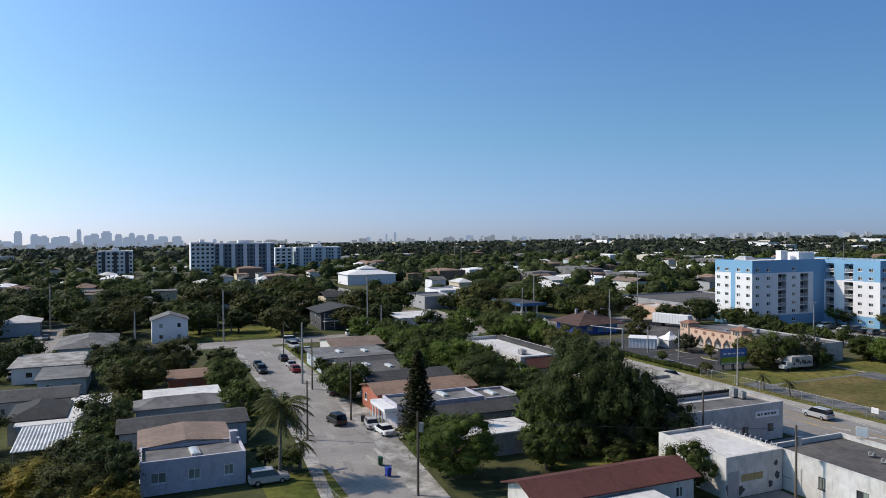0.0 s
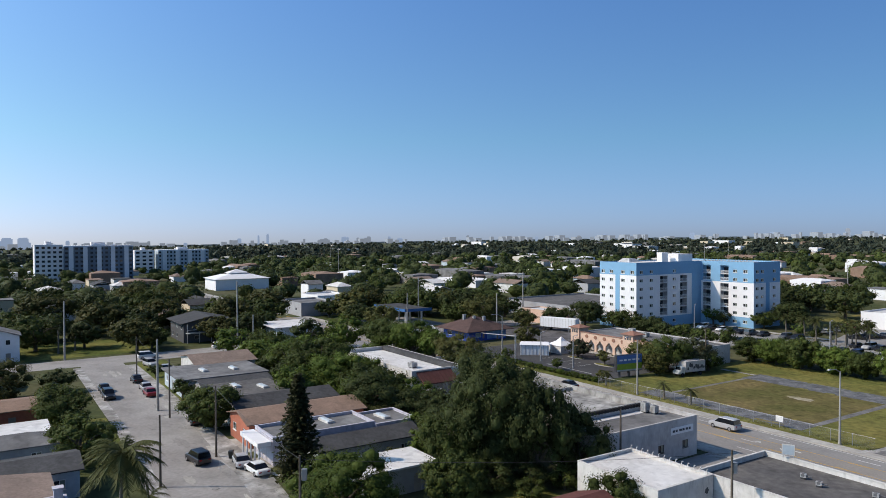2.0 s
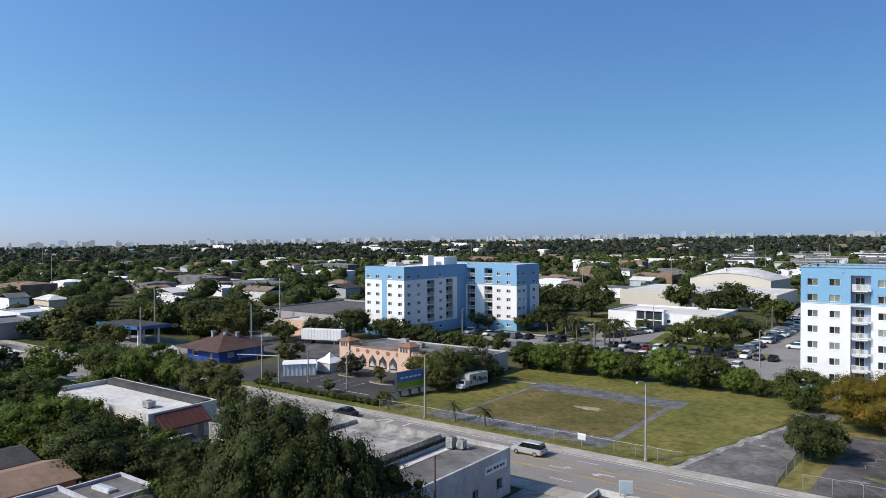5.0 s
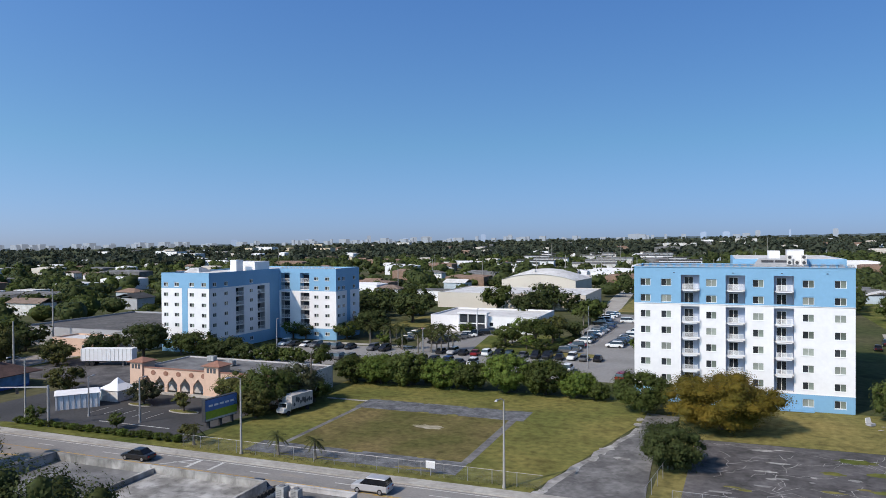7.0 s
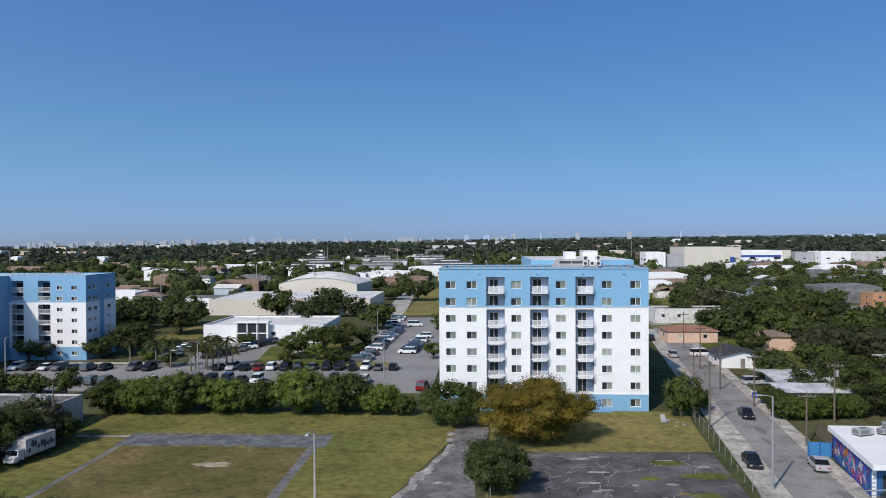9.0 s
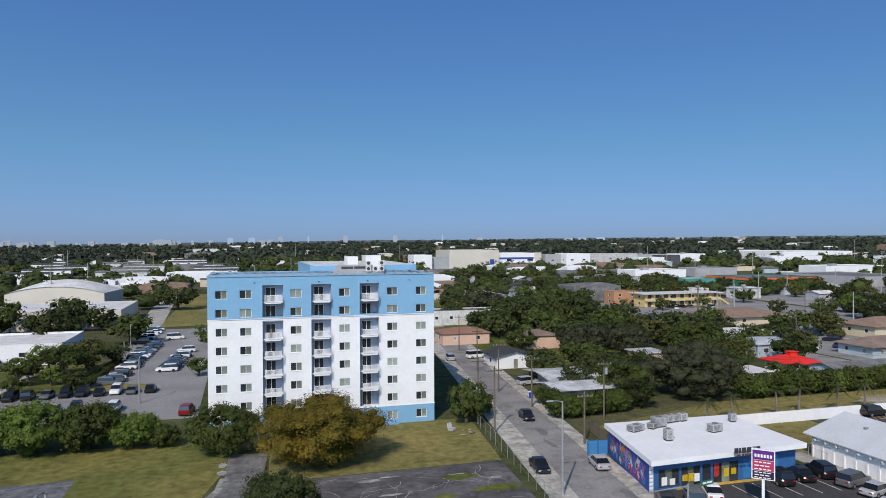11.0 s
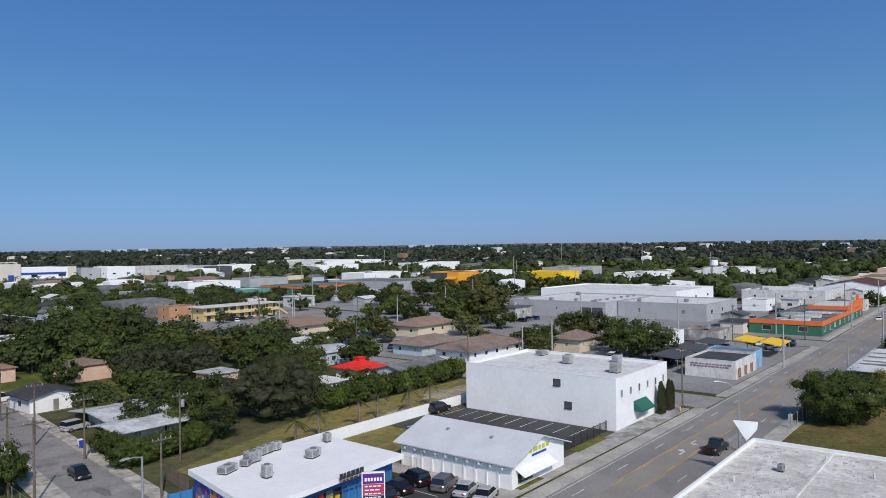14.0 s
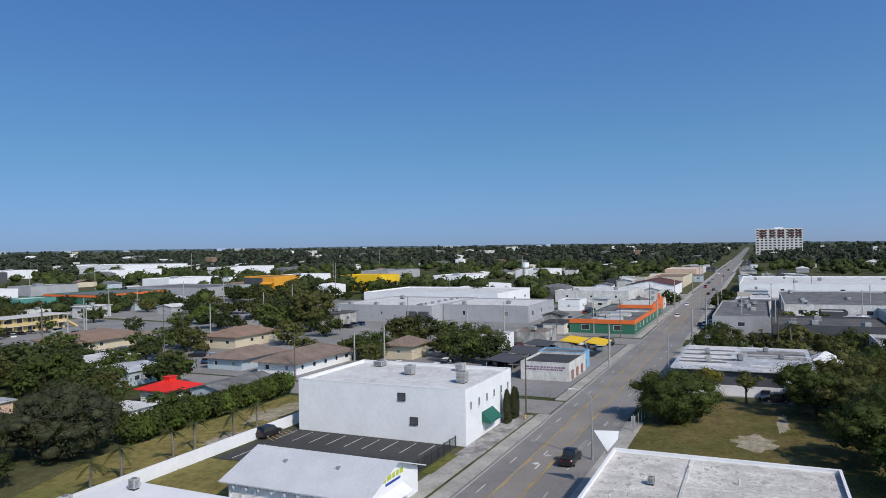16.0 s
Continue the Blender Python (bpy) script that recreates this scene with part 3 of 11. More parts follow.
def scatter_mesh(name, centres, normals, sizes, material, rng, four=True, ratio=0.55, core=None):
    """One mesh of many small leaf faces, round the lumps of a core if there is one (three-cornered leaves only)."""
    n = len(centres)
    r = rng.normal(size=(n, 3))
    u = np.cross(normals, r)
    u /= np.linalg.norm(u, axis=1)[:, None] + 1e-9
    w = np.cross(normals, u)
    a, b = u * sizes[:, None], w * (sizes * ratio)[:, None]
    if four:
        bend = normals * (sizes * 0.25)[:, None]
        v = np.stack([centres - a - bend, centres - b, centres + a - bend, centres + b], 1).reshape(-1, 3)
        k = 4
    else:
        v = np.stack([centres - a, centres + a * 0.6 - b * 1.3, centres + a * 0.6 + b * 1.3], 1).reshape(-1, 3)
        k = 3
    corners = np.arange(n * k, dtype=np.int32)
    if core is not None:
        corners = np.concatenate([corners, (core[1].ravel() + len(v)).astype(np.int32)])
        v = np.concatenate([v, core[0]])
        n += len(core[1])
    me = bpy.data.meshes.new(name)
    me.vertices.add(len(v))
    me.vertices.foreach_set("co", v.astype(np.float32).ravel())
    me.loops.add(n * k)
    me.loops.foreach_set("vertex_index", corners)
    me.polygons.add(n)
    me.polygons.foreach_set("loop_start", np.arange(0, n * k, k, dtype=np.int32))
    me.polygons.foreach_set("use_smooth", np.full(n, core is not None))
    me.update(calc_edges=True)
    me.materials.append(material)
    return me


def crown_points(rng, R, H, clumps, leaves, base, flat=0.75):
    """Leaf places and ways on an uneven heap of clumps."""
    ways = rng.normal(size=(clumps, 3))
    ways /= np.linalg.norm(ways, axis=1)[:, None]
    low = -0.95 if base < 0.5 else -0.75
    ways[:, 2] = low + (1 - low) * (ways[:, 2] * 0.5 + 0.5)
    far = rng.uniform(0.42, 0.88, clumps) ** 0.8
    mid = ways * far[:, None] * np.array([R, R, H * 0.5]) + np.array([0, 0, base + H * 0.5])
    mid[:, :2] *= (1.0 - 0.3 * np.clip(-ways[:, 2:], 0, 1))
    rad = R * rng.uniform(0.15, 0.38, clumps) * (26 / max(clumps, 26)) ** 0.22
    which = rng.choice(clumps, leaves, p=rad**2 / (rad**2).sum())
    out = rng.normal(size=(leaves, 3))
    out /= np.linalg.norm(out, axis=1)[:, None]
    low = (out[:, 2] < 0.1) & (rng.rand(leaves) < 0.65)
    out[low, 2] *= -1
    shell = rng.uniform(0.55, 1.28, leaves)
    c = mid[which] + out * (rad[which] * shell)[:, None] * np.array([1, 1, flat])
    c[:, 2] = np.where(c[:, 2] < 0.1, 0.1 + rng.rand(leaves) * 0.6, c[:, 2])
    whole = (c - np.array([0, 0, base + H * 0.35])) / np.array([R, R, H * 0.5])
    normals = out * 0.7 + whole * 0.6 + rng.normal(size=(leaves, 3)) * 0.38 + np.array([0, 0, 0.25])
    normals /= np.linalg.norm(normals, axis=1)[:, None]
    return c, normals, mid, rad


# kind: crown radius, crown height, height of its underside, clumps
TREE_KINDS = {"bush": (3.0, 4.4, -0.2, 22), "small": (3.0, 4.2, 0.6, 20), "medium": (5.5, 6.8, 0.4, 40), "large": (8.5, 10.2, 0.5, 64),
              "giant": (9.5, 15.4, -0.2, 120), "thin": (2.6, 3.0, 2.6, 16), "fine": (6.0, 7.6, 0.2, 80), "airy": (5.5, 5.8, 2.4, 46), "round": (8.0, 9.5, -0.2, 90)}
LEAF_SIZES = ((85, 0.135), (135, 0.18), (200, 0.28), (1e9, 0.46))


def tree_meshes(kind, leaf, seed, size, k, lush=1.0):
    """Trunk and crown; size: a leaf spray's half length in metres, for a tree scaled by about k; lush: how densely it is in leaf."""
    def make():
        R, H, base, clumps = TREE_KINDS[kind]
        clumps = int(clumps * 1.5)
        rng = np.random.RandomState(seed * 31 + len(kind) * 7 + len(leaf))
        s = size / max(k, 0.4)
        s *= 0.72
        leaves = int(min(30000 * lush, 3.5 * lush * (R / s) ** 2 * (0.6 + 0.4 * H / R)))
        c, nrm, mid, rad = crown_points(rng, R, H, clumps, leaves, base)
        stout = np.argsort(-rad)[:clumps if size < 0.25 else clumps // 2]
        crown = scatter_mesh("crown", c, nrm, s * rng.uniform(0.6, 1.5, leaves), LEAVES[leaf], rng, four=False, ratio=0.6, core=heart(rng, mid[stout], rad[stout, None] * np.array([0.64, 0.64, 0.5]), False))
        t = Shape()
        top = max(base, 0) + H * 0.45
        r0 = 0.045 * R + 0.08
        lean = rng.uniform(-0.25, 0.25, 2)
        t.path([(0, 0, 0), (lean[0] * 0.4, lean[1] * 0.4, top * 0.4), (lean[0], lean[1], top)], [r0 * 1.25, r0 * 0.9, r0 * 0.5], 7)
        for j in range(min(clumps, 12)):
            f = 0.35 + 0.5 * rng.rand()
            a = Vector((lean[0] * f, lean[1] * f, top * f))
            b = Vector(mid[j])
            m = a.lerp(b, 0.5) + Vector((0, 0, 0.08 * R))
            t.path([a, m, b], [r0 * 0.5, r0 * 0.3, r0 * 0.08], 5)
        return t.mesh("trunk", BARK), crown
    return kept(("tree", kind, leaf, seed, size, round(k * 2), lush), make)


def tree_scale(kind, x, y, r, h):
    R, H, base, _ = TREE_KINDS[kind]
    far = math.hypot(x - 12, y - 5)
    return r / R, (r / R if h is None else h / (H + max(base, 0))), next(s for d, s in LEAF_SIZES if far < d)


TREE_WORDS = {"oak": "green", "bright": "bright green", "dark": "dark green", "olive": "olive green", "rust": "yellow-brown", "grey": "dull grey-green"}


def tree(kind, leaf, x, y, r, h=None, seed=0, place="among the houses", name="tree", turn=None, lush=1.0):
    k, kz, size = tree_scale(kind, x, y, r, h)
    words = "bushy shrub" if kind == "bush" else "broadleaf tree"
    ob = thing(name, pose(x, y, 0, 0, 0, (x * 37 + y * 61) % 360 if turn is None else turn), f"{TREE_WORDS[leaf]} {words} {place}", "shrub" if kind == "bush" else "tree")
    ob.scale = (k, k, kz)
    trunk, crown = tree_meshes(kind, leaf, seed % 3, size, k, lush)
    part("trunk", trunk, None, ob)
    part("crown", crown, None, ob)
    return ob


def trees(kind, leaves, places, place="among the houses", factor=None, lush=1.0):
    for n, (x, y, r) in enumerate(places):
        tree(kind, leaves[n % len(leaves)], x, y, r, h=None if factor is None else r * factor, seed=n, place=place, lush=lush)


def fill(x0, y0, x1, y1, n, kinds, leaves, r0, r1, place, seed):
    """A thicket of trees scattered over a rectangle, clear of buildings, roads and one another."""
    rng = random.Random(seed)
    put, heaps = [], {}
    for _ in range(n * 8):
        if len(put) >= n:
            break
        r = rng.uniform(r0, r1)
        x, y = rng.uniform(x0, x1), rng.uniform(y0, y1)
        if any(a - 0.5 * r < x < c + 0.5 * r and b - 0.5 * r < y < d + 0.5 * r for a, b, c, d in TAKEN) or any(math.hypot(x - p, y - q) < 0.65 * (r + s) for p, q, s in put):
            continue
        put.append((x, y, r))
        kind, leaf = rng.choice(kinds), rng.choice(leaves)
        k, kz, size = tree_scale(kind, x, y, r, None)
        a = rng.uniform(0, math.tau)
        for me in tree_meshes(kind, leaf, len(put) % 3, size * 1.55, k):
            co = np.empty(len(me.vertices) * 3, np.float32)
            me.vertices.foreach_get("co", co)
            co = co.reshape(-1, 3) * np.array([k, k, kz])
            co = co @ np.array([[math.cos(a), math.sin(a), 0], [-math.sin(a), math.cos(a), 0], [0, 0, 1]]) + np.array([x, y, 0])
            ls, ts = np.empty(len(me.loops), np.int32), np.empty(len(me.polygons), np.int32)
            me.loops.foreach_get("vertex_index", ls)
            me.polygons.foreach_get("loop_start", ts)
            heaps.setdefault(me.materials[0].name, []).append((co, ls, ts))
    for name, heap in heaps.items():
        vo = np.cumsum([0] + [len(h[0]) for h in heap])
        lo = np.cumsum([0] + [len(h[1]) for h in heap])
        me = bpy.data.meshes.new("thicket")
        me.vertices.add(int(vo[-1]))
        me.vertices.foreach_set("co", np.concatenate([h[0] for h in heap]).astype(np.float32).ravel())
        me.loops.add(int(lo[-1]))
        me.loops.foreach_set("vertex_index", np.concatenate([h[1] + o for h, o in zip(heap, vo)]).astype(np.int32))
        ls = np.concatenate([h[2] + o for h, o in zip(heap, lo)]).astype(np.int32)
        me.polygons.add(len(ls))
        me.polygons.foreach_set("loop_start", ls)
        me.update(calc_edges=True)
        me.materials.append(bpy.data.materials[name])
        tagged(new("thicket", me), f"thicket of mixed green trees {place}", "trees", kind="stuff")


def palm(x, y, h, r=2.6, fronds=26, seed=0, label="tall palm tree with a ragged crown of fronds"):
    rng = random.Random(seed)
    ob = thing("palm_tree", pose(x, y, 0, 0, 0, seed * 47), label, "palm tree")
    t = Shape()
    bend = 0.04 * h
    pts = [(bend * (k / 6) ** 2, 0, h * k / 6) for k in range(7)]
    t.path(pts, [0.26, 0.2, 0.18, 0.17, 0.16, 0.16, 0.19], 8)
    part("trunk", t, PALM_BARK, ob)
    c = Shape()
    top = Vector(pts[-1])
    for k in range(fronds):
        a = k * 2.399 + rng.uniform(-0.2, 0.2)
        up = rng.uniform(-0.75, 1.05)
        way = Vector((math.cos(a), math.sin(a), 0))
        side = Vector((-math.sin(a), math.cos(a), 0))
        spine = []
        for j in range(9):
            f = j / 8
            spine.append(top + way * r * f * (1 - 0.12 * max(up, 0)) + Vector((0, 0, r * (up * 0.95 * f - (0.5 + 0.2 * up) * f * f))))
        for j in range(8):
            p, q = spine[j], spine[j + 1]
            wide = 0.24 * r * math.sin(math.pi * (0.12 + 0.8 * (j + 0.5) / 8))
            for sgn in (-1, 1):
                for e in (0.0, 0.33, 0.66):
                    b0, b1 = p.lerp(q, e), p.lerp(q, e + 0.34)
                    tip = b1 + side * sgn * wide + (q - p) * 0.9 + Vector((0, 0, -wide * rng.uniform(0.2, 0.7)))
                    c.quad(b0, b1, tip)
        c.path(spine, [0.035] * 9, 3)
    part("crown", c, LEAVES["palm"], ob)
    return ob


# ---- vehicles ----
def ring(x, half, z0, z1, cut, lift=0.0):
    """A cross-section of a car body at x: a box with cut corners."""
    return [(x, -half + cut, z0), (x, half - cut, z0), (x, half, z0 + cut + lift), (x, half * 0.985, z1 - cut), (x, half - cut * 1.3, z1), (x, -half + cut * 1.3, z1), (x, -half * 0.985, z1 - cut), (x, -half, z0 + cut + lift)]


CAR_SHAPES = {  # length, half width, bonnet height, roof height, cabin: rear foot, rear top, front top, front foot
    "sedan": (4.7, 0.9, 0.92, 1.45, -1.75, -1.0, 0.35, 1.15),
    "suv": (4.7, 0.94, 1.08, 1.75, -2.2, -1.95, 0.45, 1.15),
    "van": (5.1, 0.97, 1.15, 1.98, -2.45, -2.3, 1.0, 1.75),
    "pickup": (5.6, 0.98, 1.12, 1.85, -0.75, -0.6, 0.6, 1.25)}


def car_meshes(shape, paint):
    L, W, hb, hr, rf, rt, ft, ff = CAR_SHAPES[shape]
    h = L / 2

    def body():
        s = Shape()
        back = hb if shape != "pickup" else hb
        s.loft([ring(-h, W * 0.8, 0.42, back - 0.14, 0.1), ring(-h + 0.14, W * 0.96, 0.27, back - 0.03, 0.12), ring(-h + 0.6, W, 0.24, back, 0.13), ring(0, W, 0.22, hb, 0.13),
                ring(ff, W, 0.22, hb - 0.01, 0.13), ring(h - 0.5, W * 0.97, 0.24, hb - 0.12, 0.14), ring(h - 0.12, W * 0.9, 0.28, hb - 0.24, 0.14), ring(h, W * 0.72, 0.4, hb - 0.38, 0.1)])
        return s.mesh("body", CAR_PAINTS[paint])

    def cabin():
        s, wt = Shape(), W * 0.76
        s.loft([[(rf, -W * 0.92, hb - 0.03), (ff, -W * 0.92, hb - 0.03), (ff, W * 0.92, hb - 0.03), (rf, W * 0.92, hb - 0.03)],
                [(rt, -wt, hr - 0.05), (ft, -wt, hr - 0.05), (ft, wt, hr - 0.05), (rt, wt, hr - 0.05)]])
        return s.mesh("glasshouse", CAR_GLASS)

    def top():
        s, wt = Shape(), W * 0.78
        s.loft([[(rt - 0.06, -wt, hr - 0.07), (ft + 0.05, -wt, hr - 0.07), (ft + 0.05, wt, hr - 0.07), (rt - 0.06, wt, hr - 0.07)],
                [(rt + 0.03, -wt * 0.96, hr - 0.01), (ft - 0.05, -wt * 0.96, hr - 0.01), (ft - 0.05, wt * 0.96, hr - 0.01), (rt + 0.03, wt * 0.96, hr - 0.01)],
                [(rt + 0.2, -wt * 0.8, hr + 0.02), (ft - 0.2, -wt * 0.8, hr + 0.02), (ft - 0.2, wt * 0.8, hr + 0.02), (rt + 0.2, wt * 0.8, hr + 0.02)]])
        return s.mesh("roof", CAR_PAINTS[paint])

    def tyre():
        return Shape().tube((0, -0.11, 0), (0, 0.11, 0), 0.33, n=16).mesh("wheel", RUBBER)

    def rim():
        s = Shape().tube((0, -0.12, 0), (0, -0.09, 0), 0.2, n=12)
        s.tube((0, -0.135, 0), (0, -0.12, 0), 0.06, n=8)
        return s.mesh("rim", RIM)

    def lamp(front):
        s = Shape()
        x = h - 0.1 if front else -h + 0.06
        z = hb - 0.36 if front else hb - 0.3
        s.box(x - 0.1, -0.16, z, x + 0.06, 0.16, z + 0.13)
        return s.mesh("headlight" if front else "tail_light", LIGHT_W if front else LIGHT_RED)

    k = (shape, paint)
    return {"body": kept(("body", *k), body), "glasshouse": kept(("cabin", shape), cabin), "roof": kept(("top", *k), top), "tyre": kept("tyre", tyre), "rim": kept("rim", rim),
            "headlight": kept(("hl", shape), lambda: lamp(True)), "tail_light": kept(("tl", shape), lambda: lamp(False))}


def car(shape, paint, x, y, turn, place="parked in the street", z=0.03, group="", near=True):
    """turn: degrees of the way it faces, from +x to the left."""
    L, W, *_ = CAR_SHAPES[shape]
    word = {"sedan": "saloon car", "suv": "sport utility car", "van": "passenger van", "pickup": "pickup truck"}[shape]
    ob = thing("car" if shape in ("sedan", "suv") else ("van" if shape == "van" else "pickup_truck"), pose(x, y, z, 0, 0, turn), f"{paint} {word} {place}", "car" if shape != "pickup" else "truck", group)
    ms = car_meshes(shape, paint)
    for name in ("body", "glasshouse", "roof"):
        part(name, ms[name], None, ob)
    if shape == "pickup":
        bed = kept("bed", lambda: Shape().box(-L / 2 + 0.2, -0.78, 1.1, -0.85, 0.78, 1.128).mesh("bed", RUBBER))
        part("bed", bed, None, ob)
    for sx in (-1, 1):
        for sy in (-1, 1):
            w = part("wheel", ms["tyre"], None, ob, at=pose(sx * L * 0.3, sy * (W - 0.1), 0.33, 0, 0, 0 if sy < 0 else 180))
            if near:
                part("rim", ms["rim"], None, w)
    if not near:
        return ob
    for sy in (-1, 1):
        part("headlight", ms["headlight"], None, ob, at=pose(0, sy * W * 0.58, 0))
        part("tail_light", ms["tail_light"], None, ob, at=pose(0, sy * W * 0.6, 0))
    return ob


# ---- street furniture ----
def street_lamp(x, y, h, turn, reach=2.4, label="tall grey concrete street lamp with a short arm", material=None, up=0.5):
    ob = thing("street_lamp", pose(x, y, 0, 0, 0, turn), label, "street lamp", "street lamps")
    s = Shape().path([(0, 0, 0), (0, 0, h * 0.5), (0, 0, h)], [0.17, 0.13, 0.09], 8)
    s.tube((0, 0, 0), (0, 0, 0.4), 0.24, 0.2, 8)
    part("pole", s, material or POLE_CON, ob)
    part("arm", Shape().path([(0, 0, h - 0.1), (reach * 0.5, 0, h + up * 0.75), (reach, 0, h + up)], [0.06, 0.05, 0.045], 6), METAL, ob)
    head = Shape().loft([[(reach - 0.1, -0.1, h + up - 0.04), (reach + 0.75, -0.16, h + up - 0.06), (reach + 0.75, 0.16, h + up - 0.06), (reach - 0.1, 0.1, h + up - 0.04)],
                         [(reach, -0.07, h + up + 0.1), (reach + 0.6, -0.1, h + up + 0.1), (reach + 0.6, 0.1, h + up + 0.1), (reach, 0.07, h + up + 0.1)]])
    part("lamp_head", head, METAL, ob)
    return ob


def utility_pole(x, y, h, turn=0, cross=True, drum=False, concrete=False, label=""):
    ob = thing("utility_pole", pose(x, y, 0, 0, 0, turn), label or ("pale concrete utility pole beside the road" if concrete else "weathered wooden utility pole with a crossarm"), "utility pole", "utility poles")
    r = 0.24 if concrete else 0.16
    part("pole", Shape().tube((0, 0, 0), (0, 0, h), r, r * 0.62, 9), POLE_CON if concrete else WOOD_POLE, ob)
    if cross:
        part("crossarm", Shape().box(-1.2, -0.26, h - 0.75, 1.2, -0.13, h - 0.6), WOOD_POLE, ob)
        for k in (-1.1, -0.45, 0.45, 1.1) if math.hypot(x, y) < 150 else ():
            part("insulator", kept("insulator", lambda: Shape().tube((0, 0, 0), (0, 0, 0.22), 0.06, 0.035, 6).mesh("insulator", METAL)), None, ob, at=pose(k, -0.195, h - 0.6))
    if drum:
        t = Shape().tube((0.42, 0, h - 2.3), (0.42, 0, h - 1.3), 0.26, n=10)
        t.box(0.1, -0.05, h - 1.7, 0.3, 0.05, h - 1.6)
        part("transformer", t, METAL, ob, "grey drum transformer")
    return ob


def cable(a, b, sag=0.6, r=0.018):
    a, b = Vector(a), Vector(b)
    pts = [a.lerp(b, k / 8) - Vector((0, 0, sag * 4 * (k / 8) * (1 - k / 8))) for k in range(9)]
    return solid("power_line", Shape().path(pts, [r] * 9, 4), DARK_METAL, "thin black overhead cable slung between poles", "cable", "overhead cables")


def chain_fence(pts, h=1.8, label="grey chain-link fence with steel posts"):
    """Posts, rails and netting along the given corners."""
    ob = thing("chain_link_fence", pose(pts[0][0], pts[0][1], 0), label, "fence")
    ox, oy = pts[0]
    post = kept(("post", h), lambda: Shape().tube((0, 0, 0), (0, 0, h), 0.035, n=6).mesh("post", METAL))
    for (xa, ya), (xb, yb) in zip(pts, pts[1:]):
        n = max(1, round(math.hypot(xb - xa, yb - ya) / 3))
        a, b = Vector((xa - ox, ya - oy, 0)), Vector((xb - ox, yb - oy, 0))
        for k in range(n):
            p = a.lerp(b, k / n)
            part("post", post, None, ob, at=pose(p.x, p.y, 0))
        up = Vector((0, 0, 1))
        part("rail", Shape().tube(a + up * h, b + up * h, 0.017, n=5), METAL, ob)
        part("netting", Shape().quad(a + up * 0.05, b + up * 0.05, b + up * (h - 0.03), a + up * (h - 0.03)), NET, ob)
    return ob


def bar_fence(x0, x1, y, h, label):
    """A railing of dark upright bars between posts, along x."""
    ob = thing("railing", pose(x0, y, 0), label, "railing")
    n = int((x1 - x0) / 0.25)
    for k in range(n + 1):
        if k % 8 == 0:
            part("post", kept(("railing_post", h), lambda: Shape().box(-0.05, -0.05, 0, 0.05, 0.05, h + 0.1).mesh("post", DARK_METAL)), None, ob, at=pose(k * 0.25, 0, 0))
        else:
            part("bar", kept(("railing_bar", h), lambda: Shape().box(-0.02, -0.02, 0.1, 0.02, 0.02, h).mesh("bar", DARK_METAL)), None, ob, at=pose(k * 0.25, 0, 0))
    for z in (0.2, h - 0.15):
        part("rail", Shape().box(0, -0.035, z, n * 0.25, 0.035, z + 0.06), DARK_METAL, ob)


def board_fence(x0, y0, x1, y1, h=1.7, label="weathered grey-brown board fence"):
    ob = thing("board_fence", pose(x0, y0, 0), label, "fence")
    length = math.hypot(x1 - x0, y1 - y0)
    turn = math.degrees(math.atan2(y1 - y0, x1 - x0))
    board = kept(("board", h), lambda: Shape().box(0, -0.015, 0.02, 0.28, 0.015, h).mesh("board", WOOD))
    for k in range(int(length / 0.3)):
        part("board", board, None, ob, at=pose(0, 0, 0, 0, 0, turn) @ pose(k * 0.3, 0, 0))
    return ob


def bin_on_wheels(x, y, col, word, turn):
    ob = thing("wheelie_bin", pose(x, y, 0.03, 0, 0, turn), f"{word} plastic wheelie bin standing by the kerb", "bin", "wheelie bins")
    m = mat(word + "_plastic", col, rough=0.45, var=0.06, bump=0)
    b = Shape().loft([[(-0.24, -0.26, 0.1), (0.24, -0.26, 0.1), (0.24, 0.26, 0.1), (-0.24, 0.26, 0.1)], [(-0.3, -0.35, 1.0), (0.3, -0.35, 1.0), (0.3, 0.35, 1.0), (-0.3, 0.35, 1.0)]])
    part("body", b, m, ob)
    part("lid", Shape().loft([[(-0.32, -0.38, 1.0), (0.32, -0.38, 1.0), (0.32, 0.38, 1.0), (-0.32, 0.38, 1.0)], [(-0.28, -0.3, 1.1), (0.28, -0.3, 1.1), (0.28, 0.3, 1.1), (-0.28, 0.3, 1.1)]]), m, ob)
    for sx in (-1, 1):
        part("wheel", Shape().tube((sx * 0.2, 0.3, 0.12), (sx * 0.27, 0.3, 0.12), 0.12, n=10), RUBBER, ob)


# ---- ground, roads, lots ----
NEAR = 230.0


def land(x, y):
    """Height of the land: level round the start, then falling very gently to the west and rising to the east."""
    dx, dy = x - 10, y - 5
    r = np.hypot(dx, dy) + 1e-6
    return np.where(r > NEAR, (r - NEAR) * (0.00935 * dx / r + 0.00746 * dy / r - 0.0018), 0.0)


